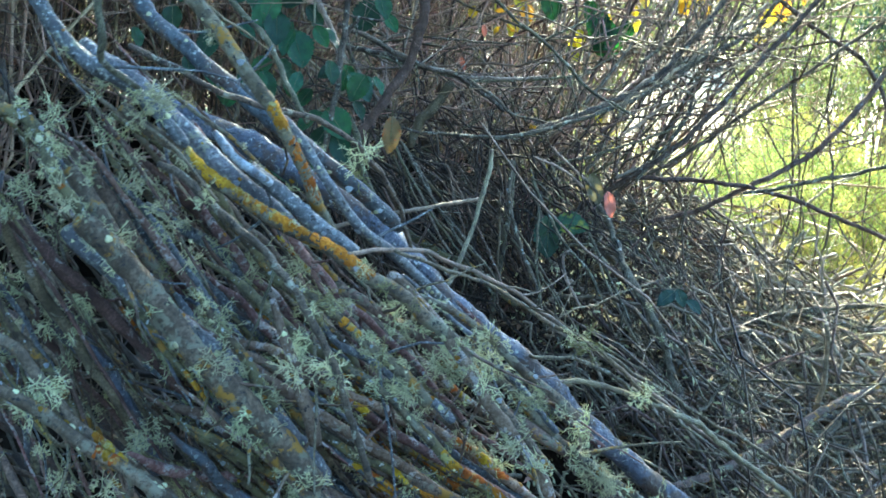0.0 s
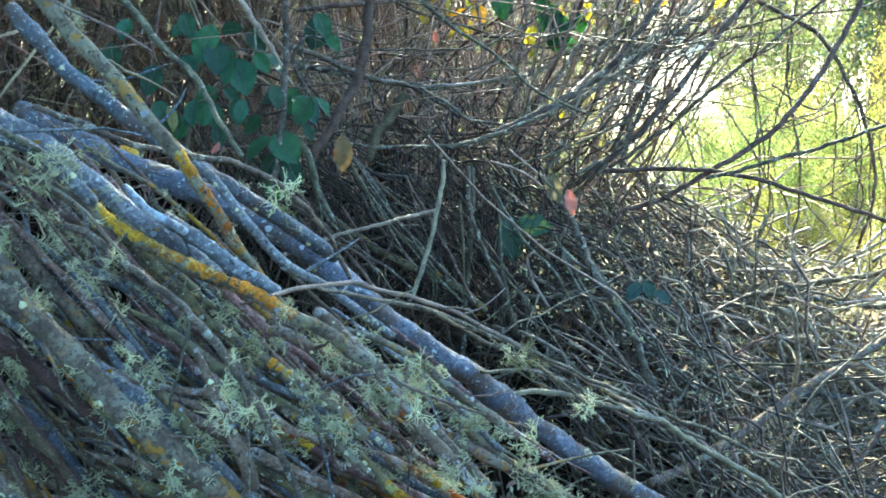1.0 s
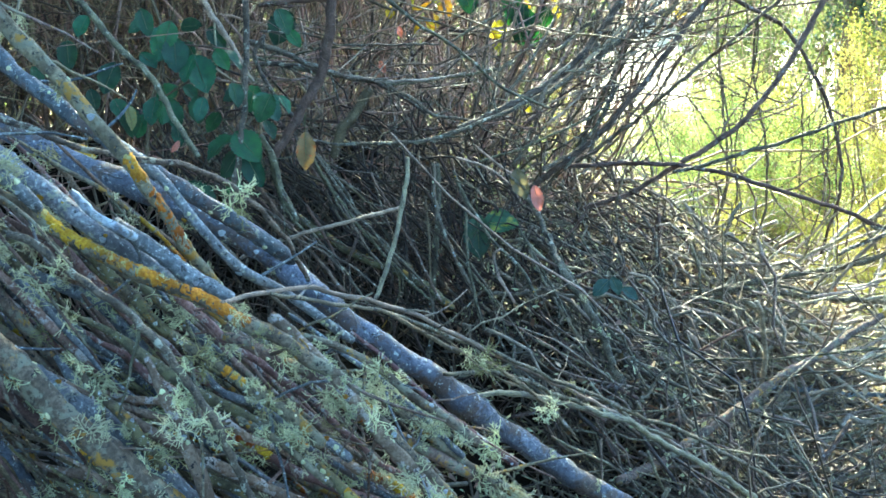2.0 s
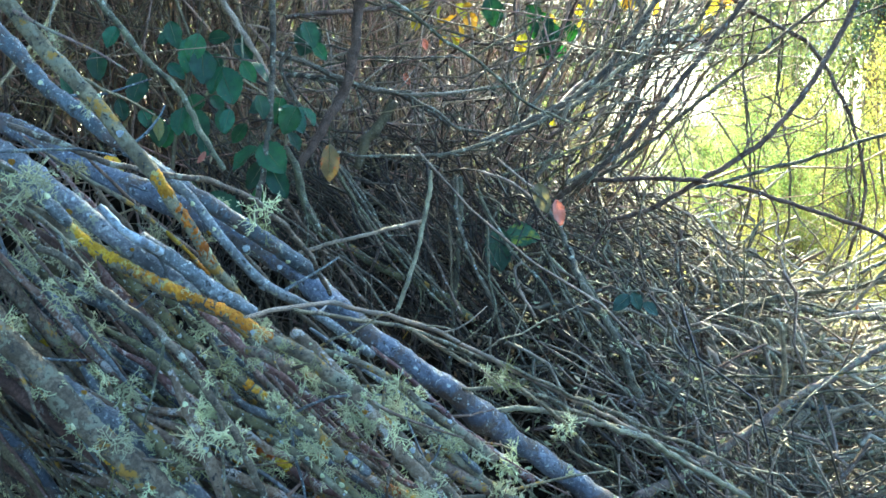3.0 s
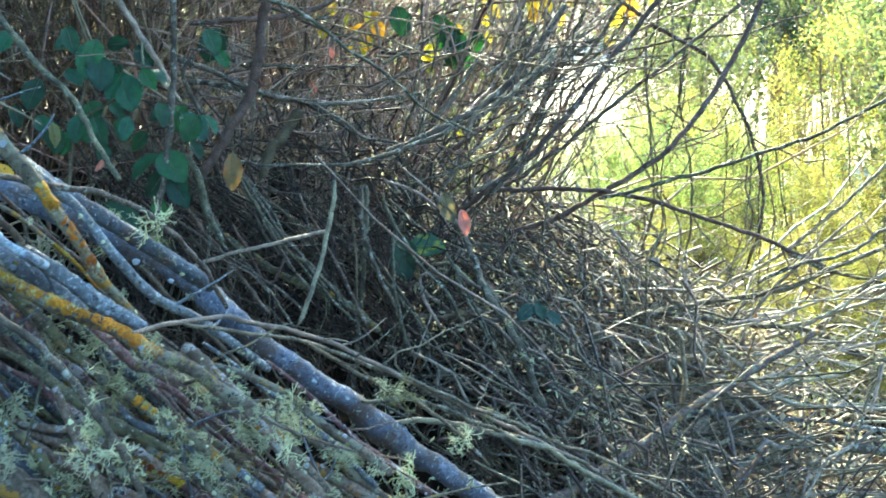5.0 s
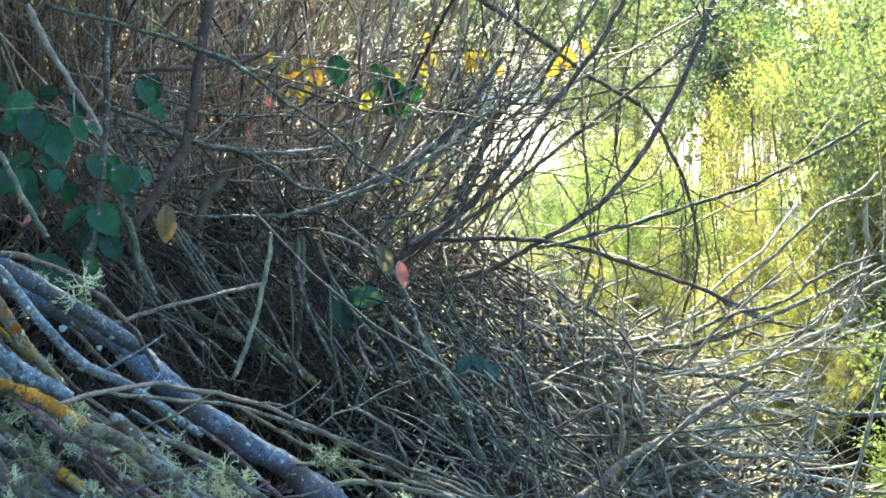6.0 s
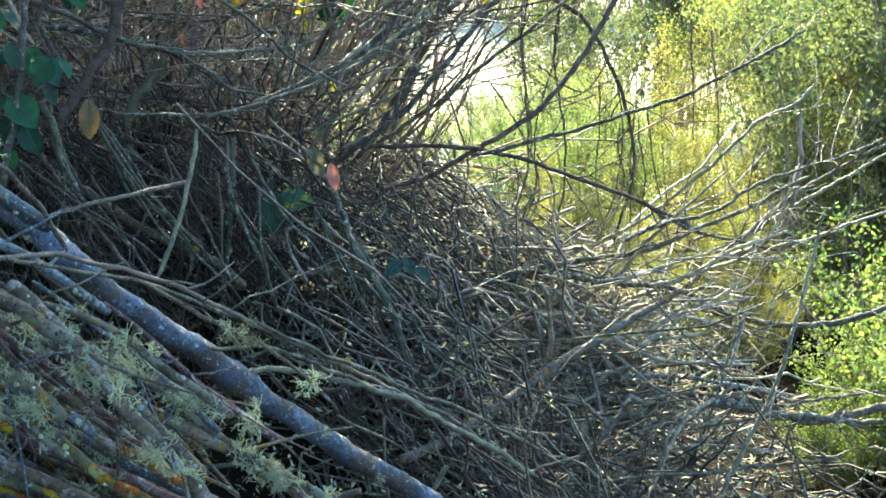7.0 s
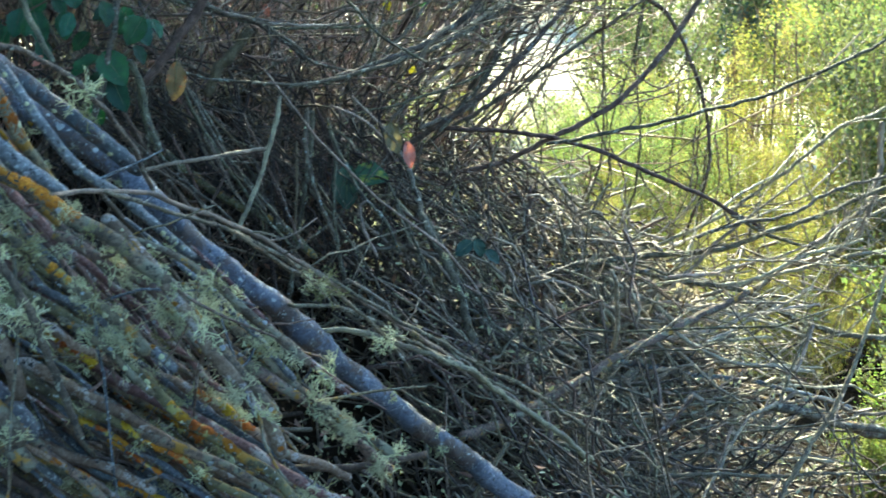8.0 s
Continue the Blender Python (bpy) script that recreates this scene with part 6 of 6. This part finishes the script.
put_leaves(bramble, (((-0.334, 1.900, 1.411), 0.058, (0.3, -0.3, -0.8), 1), ((-0.299, 1.900, 1.389), 0.062, (-0.2, -0.3, -0.8), 0), ((-0.287, 1.900, 1.359), 0.07, (0.1, -0.3, -0.8), 2), ((-0.267, 1.900, 1.337), 0.06, (-0.4, -0.3, -0.8), 0), ((-0.213, 1.900, 1.350), 0.05, (0.6, -0.3, -0.8), 1), ((-0.192, 1.900, 1.293), 0.052, (0.3, -0.3, -0.8), 0), ((-0.250, 1.900, 1.270), 0.05, (-0.2, -0.3, -0.8), 1), ((-0.311, 1.900, 1.263), 0.052, (0.1, -0.3, -0.8), 0), ((-0.145, 1.900, 1.271), 0.062, (-0.4, -0.3, -0.8), 2), ((-0.112, 1.900, 1.277), 0.042, (0.6, -0.3, -0.8), 1)))
for a, b in (((-0.349, 1.980, 1.273), (-0.266, 1.950, 1.320)), ((-0.306, 1.960, 1.320), (-0.147, 1.950, 1.304)), ((-0.190, 1.900, 1.189), (-0.171, 1.920, 1.210)), ((-0.317, 1.960, 1.377), (-0.210, 1.970, 1.366))):
    h = Heap()
    h.add(*tube(np.linspace(a, b, 6), np.full(6, 0.0018), 5))
    child("leaf_stalk", h.mesh("leaf_stalk", TWIG_BROWN, origin=bramble.location), bramble)

leaf(bramble, YELLOW_LEAVES[1], (-0.354, 1.600, 1.217), 0.045, (0.5, -0.3, -0.8), (0.1, -0.9, 0.4), "yellow leaf")
leaf(bramble, OCHRE_LEAF, (-0.378, 1.950, 1.257), 0.045, (0.3, -0.3, -0.8), (0.6, -0.5, 0.8), "pale fading leaf")
leaf(bramble, SALMON_LEAF, (-0.294, 1.900, 1.208), 0.024, (-0.5, -0.2, -0.8), (0.9, -0.4, 0.6), "dull red-brown leaf")

hanging = stem([(-0.062, 2.000, 1.252), (-0.083, 2.000, 1.233), (-0.089, 1.995, 1.219)], 0.002, TWIG_BROWN, "leafy_twig", "thin twig with one hanging yellow spotted leaf", "twig")
leaf(hanging, OCHRE_LEAF, (-0.089, 1.990, 1.192), 0.068, (0.02, -0.05, -1), (0.25, -1, 0.1), "yellow leaf with brown spots")

salmon = stem([(0.274, 2.120, 1.130), (0.307, 2.130, 1.102), (0.329, 2.140, 1.084)], 0.003, TWIG_GREY, "leafy_twig", "grey twig with salmon and faded autumn leaves", "twig")
leaf(salmon, SALMON_LEAF, (0.328, 2.130, 1.086), 0.052, (0.25, -0.1, -1), (0.2, -1, 0.1), "salmon-pink leaf")
leaf(salmon, FADED_LEAF, (0.297, 2.130, 1.114), 0.062, (0.3, -0.1, -1), (-0.4, -1, 0.1), "faded greenish leaf")

patch = stem([(0.244, 2.160, 1.061), (0.233, 2.160, 1.028), (0.223, 2.160, 0.995)], 0.002, TWIG_BROWN, "leafy_twig", "twig with a dark green and a half-yellow leaf", "twig")
leaf(patch, DIM_LEAF, (0.216, 2.120, 1.018), 0.085, (0.0, -0.2, -1), (-0.3, -1, 0.2))
leaf(patch, MIXED_LEAF, (0.257, 2.120, 1.042), 0.066, (1, -0.2, 0.1), (0.1, -0.8, 0.6), "leaf turning yellow")

low = stem([(0.413, 2.050, 0.914), (0.455, 2.050, 0.924), (0.498, 2.050, 0.928)], 0.002, TWIG_BROWN, "leafy_twig", "low twig with three dark green leaves", "twig")
leaf(low, DIM_LEAF, (0.438, 2.040, 0.931), 0.042, (-0.6, -0.2, -0.5), (0, -0.8, 0.6))
leaf(low, DIM_LEAF, (0.464, 2.040, 0.934), 0.036, (0.3, -0.2, -0.6), (0, -0.8, 0.6))
leaf(low, DIM_LEAF, (0.490, 2.040, 0.919), 0.036, (0.8, -0.2, -0.5), (0.2, -0.8, 0.6))

# vine with sunlit yellow and green leaves behind the thicket's edge
vine = stem([(-0.003, 2.900, 1.193), (0.123, 2.800, 1.380), (0.295, 2.720, 1.489), (0.496, 2.720, 1.534), (0.819, 2.800, 1.533)], 0.004, TWIG_BROWN, "vine", "vine with glowing yellow autumn leaves and some green ones", "vine")
rng = rng_of(41)
for at, size in (
    ((0.098, 2.750, 1.480), 0.042), ((0.120, 2.750, 1.470), 0.05), ((0.157, 2.750, 1.487), 0.05), ((0.174, 2.750, 1.466), 0.045), ((0.152, 2.750, 1.434), 0.04), ((0.138, 2.750, 1.421), 0.035),
    ((0.303, 2.750, 1.412), 0.05), ((0.290, 2.750, 1.401), 0.035), ((0.342, 2.750, 1.469), 0.04), ((0.364, 2.750, 1.464), 0.045), ((0.443, 2.750, 1.519), 0.06), ((0.431, 2.750, 1.490), 0.035),
    ((0.539, 2.750, 1.522), 0.075), ((0.559, 2.750, 1.507), 0.06), ((0.611, 2.750, 1.497), 0.05), ((0.783, 2.750, 1.524), 0.07), ((0.753, 2.750, 1.504), 0.06), ((0.258, 2.750, 1.106), 0.05),
    ((0.217, 2.750, 1.187), 0.03), ((0.373, 2.750, 1.226), 0.03), ((0.065, 2.750, 1.510), 0.035)):
    leaf(vine, YELLOW_LEAVES[rng.randint(2)], at, size, rng.randn(3) * 0.5 + (0.2, 0, -1), rng.randn(3) * 0.4 + (0.1, -0.9, 0.4))
    if size > 0.04:
        leaf(vine, YELLOW_LEAVES[rng.randint(2)], np.array(at) + rng.randn(3) * 0.03, size * 0.7, rng.randn(3) + (0, 0, -0.7), rng.randn(3) * 0.5 + (0, -1, 0.3))
for at, size in (
    ((0.351, 2.650, 1.419), 0.09), ((0.335, 2.650, 1.444), 0.08), ((0.372, 2.650, 1.399), 0.06), ((0.222, 2.650, 1.482), 0.07), ((0.315, 2.650, 1.472), 0.06), ((-0.201, 2.650, 1.422), 0.085),
    ((0.400, 2.650, 1.436), 0.05)):
    leaf(vine, GREEN_LEAVES[2], at, size, rng.randn(3) * 0.3 + (0.3, 0.1, -0.9), (0.1, -0.9, 0.4), "green leaf lit from behind")
leaf(vine, SALMON_LEAF, (0.070, 2.500, 1.404), 0.026, (0.2, 0, -1), (0, -1, 0.2), "small red leaf")
leaf(vine, SALMON_LEAF, (0.030, 2.500, 1.330), 0.03, (0.4, 0, -1), (0, -1, 0.2), "small brownish orange leaf")


# ---- shrubs in the sun ----
def leaf_cloud(centres, radii, per, size, rng):
    """Small pointed leaves scattered round the given centres."""
    n = len(centres) * per
    c = np.repeat(centres, per, axis=0) + rng.randn(n, 3) * np.repeat(radii, per)[:, None]
    y = rng.randn(n, 3) + (0, 0, 0.5)
    y /= np.linalg.norm(y, axis=1)[:, None]
    x = np.cross(y, rng.randn(n, 3))
    x /= np.linalg.norm(x, axis=1)[:, None] + 1e-9
    z = np.cross(x, y)
    L = size * rng.uniform(0.6, 1.3, n)[:, None]
    W = L * rng.uniform(0.4, 0.75, n)[:, None]
    v = np.stack([c, c + y * L * 0.5 + x * W * 0.5 + z * L * 0.08, c + y * L, c + y * L * 0.5 - x * W * 0.5 + z * L * 0.08], axis=1).reshape(-1, 3)
    return v, np.arange(n * 4).reshape(-1, 4)


def shrub_meshes(seed, height, width, stems, per, leaf_size, material, bare=0.25, spread=0.03, shoots=True):
    """Upright stems and a crown of small leaves round their side shoots."""
    rng = rng_of(seed)
    wood, crown = Heap(), Heap()
    centres = []
    for _ in range(stems):
        t, q = rng.uniform(0, 6.28), rng.rand() ** 0.6
        base = np.array((math.cos(t), math.sin(t), 0)) * q * width * 0.22
        lean = np.array((math.cos(t), math.sin(t), 0)) * q * width * 0.38 + rng.randn(3) * (0.08, 0.08, 0)
        top = base + lean + (0, 0, height * rng.uniform(0.65, 1.0) * (1 - 0.3 * q * q))
        p = spline([tuple(base), tuple(base + (top - base) * 0.5 - lean * 0.12 + rng.randn(3) * 0.04), tuple(top)], 12)
        r = np.linspace(0.007, 0.002, 12) * height / 2
        wood.add(*tube(p, r, 5))
        for j in range(16):
            u = rng.uniform(bare, 1.0)
            at = np.array([np.interp(u * 11, np.arange(12), p[:, k]) for k in range(3)])
            way = unit((rng.randn() * 1.4, rng.randn() * 1.4, 2.0))
            length = rng.uniform(0.08, 0.26) * height / 2 * (1.2 - 0.6 * u)
            tip = at + way * length
            if shoots:
                wood.add(*tube(np.linspace(at, tip, 3), np.linspace(0.003, 0.001, 3), 3))
            for w in (0.55, 1.0):
                centres.append(at + (tip - at) * w)
    centres = np.array(centres)
    crown.add(*leaf_cloud(centres, np.full(len(centres), spread * height / 2), per, leaf_size, rng))
    return wood.mesh("trunk", STEM_BROWN), crown.mesh("crown", material, smooth=False)


def shrub(meshes, at, turn, scale, label, name="shrub"):
    ob = tagged(new(name), label, "tree" if name == "far_tree" else "shrub", "trees on the far hillside" if name == "far_tree" else "shrubs in the sun")
    child("trunk", meshes[0], ob)
    child("crown", meshes[1], ob)
    ob.matrix_basis = pose(at[0], at[1], float(ground_height(at[0], at[1])), 0, 0, turn) @ Matrix.Scale(scale, 4)
    return ob


SHRUB_A = shrub_meshes(51, 2.0, 1.6, 34, 42, 0.017, SHRUB_LEAF, spread=0.036)
SHRUB_B = shrub_meshes(52, 2.0, 1.8, 34, 42, 0.017, SHRUB_GOLD, bare=0.12, spread=0.036)
SHRUB_C = shrub_meshes(53, 2.0, 1.6, 30, 9, 0.034, SHRUB_LEAF_DARK)
SHRUB_FAR = shrub_meshes(55, 2.0, 1.6, 28, 4, 0.055, SHRUB_LEAF_DARK, shoots=False)
rng = rng_of(60)
GOLD_LABEL = "golden autumn shrub with thin brown upright stems"
PALE_LABEL, DARK_LABEL = "sunlit yellow-green leafy shrub with thin upright stems", "grey-green leafy shrub standing farther back"
for x, y, s, kind in ((2.15, 5.0, 0.5, 1), (2.55, 4.8, 0.55, 1), (3.0, 5.2, 0.7, 1), (2.0, 5.9, 0.70, 0), (2.05, 7.2, 0.58, 0), (2.75, 6.2, 0.85, 1), (3.8, 5.6, 1.22, 0), (4.3, 6.4, 1.5, 1),
                      (2.4, 8.2, 0.64, 0), (4.95, 7.8, 1.35, 0), (0.7, 7.6, 0.6, 0), (1.4, 9.4, 0.58, 1), (5.4, 7.6, 1.7, 0), (3.3, 4.3, 0.8, 1), (2.0, 8.6, 0.6, 0), (2.8, 9.2, 0.64, 1), (4.4, 6.9, 1.1, 0), (5.1, 8.6, 1.6, 0), (2.3, 6.9, 0.62, 0)):
    shrub((SHRUB_A, SHRUB_B)[kind], (x, y), rng.uniform(0, 360), s, (PALE_LABEL, GOLD_LABEL)[kind])
for x, y, s in ((3.2, 5.0, 1.05), (2.98, 4.75, 1.0), (3.45, 4.6, 1.25), (3.5, 11.5, 1.2), (6.8, 11.0, 1.9), (5.6, 10.5, 2.2), (1.2, 13.5, 1.3), (0.0, 12.5, 1.3), (-1.6, 11.0, 1.6), (-3.2, 9.0, 1.5), (7.0, 9.0, 2.2)):
    shrub(SHRUB_C, (x, y), rng.uniform(0, 360), s, DARK_LABEL)
for x, y, s in ((1.35, 4.7, 0.36), (1.75, 4.5, 0.34), (2.1, 4.2, 0.36), (1.6, 5.6, 0.42)):
    shrub(SHRUB_B, (x, y), 70 * x, s, GOLD_LABEL)
NEAR = shrub_meshes(54, 0.8, 0.8, 26, 16, 0.021, LOW_LEAF, bare=0.05, spread=0.09)
for x, y, s in ((1.62, 1.95, 0.5), (2.2, 2.95, 0.95), (2.5, 3.3, 1.1), (2.1, 2.4, 0.6), (2.5, 2.7, 0.9), (2.85, 3.8, 0.8), (2.2, 3.2, 0.6), (1.95, 3.05, 0.4)):
    shrub(NEAR, (x, y), rng.uniform(0, 360), s, "low bushy shrub with bright green small leaves", "low_shrub")


# ---- unseen trees added to shade the pile ----
def shade_tree(at, centre, radius, seed, per, label):
    rng = rng_of(seed)
    ob = tagged(new("tree"), label, "tree")
    ob.location = at
    wood, crown = Heap(), Heap()
    c = np.array(centre) - np.array(at)
    trunk = spline([(0, 0, -0.1), (0.08, 0.05, c[2] * 0.4), tuple(c * 0.8)], 20)
    wood.add(*tube(trunk, np.linspace(0.16, 0.07, 20), 12, 0.04, rng))
    centres = []
    for _ in range(70):
        d = unit(rng.randn(3))
        tip = c + d * radius * rng.uniform(0.5, 1.0) * (1, 1, 0.75)
        s = trunk[rng.randint(10, 20)]
        p = spline([tuple(s), tuple((s + tip) / 2 + rng.randn(3) * 0.12), tuple(tip)], 10)
        wood.add(*tube(p, np.linspace(0.03, 0.006, 10), 5))
        for _ in range(24):
            centres.append(p[rng.randint(4, 10)] + rng.randn(3) * 0.22)
    centres = np.array(centres)
    crown.add(*leaf_cloud(centres, np.full(len(centres), 0.11), per, 0.065, rng))
    child("trunk", wood.mesh("trunk", BARK_BROWN), ob)
    child("crown", crown.mesh("crown", SHRUB_LEAF_DARK, smooth=False), ob)


shade_tree((-2.4, 6.4, 0.0), (-0.25, 5.7, 5.4), 1.7, 77, 15, "unseen added tree whose dense crown shades the pile")
shade_tree((-2.9, 1.4, 0.0), (-0.95, 1.75, 3.0), 1.2, 79, 14, "unseen small tree added to dim the slanting branches")


# woods on the far slope
rng = rng_of(78)
for i in range(22):
    x, y = -13 + 1.25 * i + rng.uniform(-0.5, 0.5), rng.uniform(15.5, 20)
    if 2.6 < x < 4.4:
        continue
    shrub(SHRUB_FAR, (x, y), rng.uniform(0, 360), rng.uniform(1.9, 2.9), "hazy grey-green bush on the far slope")


# taller woods beyond the bright hillside
rng = rng_of(80)
for i in range(11):
    x, y = 1.0 + 1.75 * i + rng.uniform(-0.5, 0.5), rng.uniform(46, 53)
    shrub(SHRUB_FAR, (x, y), rng.uniform(0, 360), rng.uniform(3.4, 4.6), "hazy tall tree beyond the bright hillside", "far_tree")


# unseen shrubs added behind the walker to keep that side's sky off the pile
for x, y, t in ((-4.5, -4.2, 1.5), (-1.5, -4.8, 1.3), (1.6, -4.6, 1.3), (4.6, -4.0, 1.5)):
    shrub(SHRUB_FAR, (x, y), 40 * x, t, "unseen shrub added to block sky light from behind")


# a dark conifer whose lowest sprays hang over the far shrubs
def conifer(at, bottom, height):
    rng = rng_of(91)
    ob = tagged(new("conifer"), "dark conifer with drooping sprays behind sunlit shrubs", "tree")
    ob.location = at
    wood, crown = Heap(), Heap()
    wood.add(*tube(spline([(0, 0, -0.1), (0.04, 0, height * 0.5), (0, 0, height)], 14), np.linspace(0.11, 0.02, 14), 9, 0.03, rng))
    centres = []
    for _ in range(80):
        h = bottom + (height - bottom) * rng.rand()
        t, reach = rng.uniform(0, 6.28), 0.15 + 0.5 * math.sin(math.pi * min(1, (h - bottom) / (height - bottom) * 0.8 + 0.1)) * rng.uniform(0.5, 1.1)
        tip = np.array((math.cos(t) * reach, math.sin(t) * reach, h - 0.35 * reach))
        p = spline([(0, 0, h), tuple(tip * (0.6, 0.6, 1) + (0, 0, 0.12)), tuple(tip)], 8)
        wood.add(*tube(p, np.linspace(0.012, 0.003, 8), 4))
        for _ in range(10):
            centres.append(p[rng.randint(2, 8)] + rng.randn(3) * (0.03, 0.03, 0.05))
    centres = np.array(centres)
    crown.add(*leaf_cloud(centres, np.full(len(centres), 0.05), 12, 0.05, rng))
    child("trunk", wood.mesh("trunk", BARK_BROWN), ob)
    child("crown", crown.mesh("crown", NEEDLES, smooth=False), ob)


conifer((4.66, 12.0, 0.0), 1.7, 5.0)
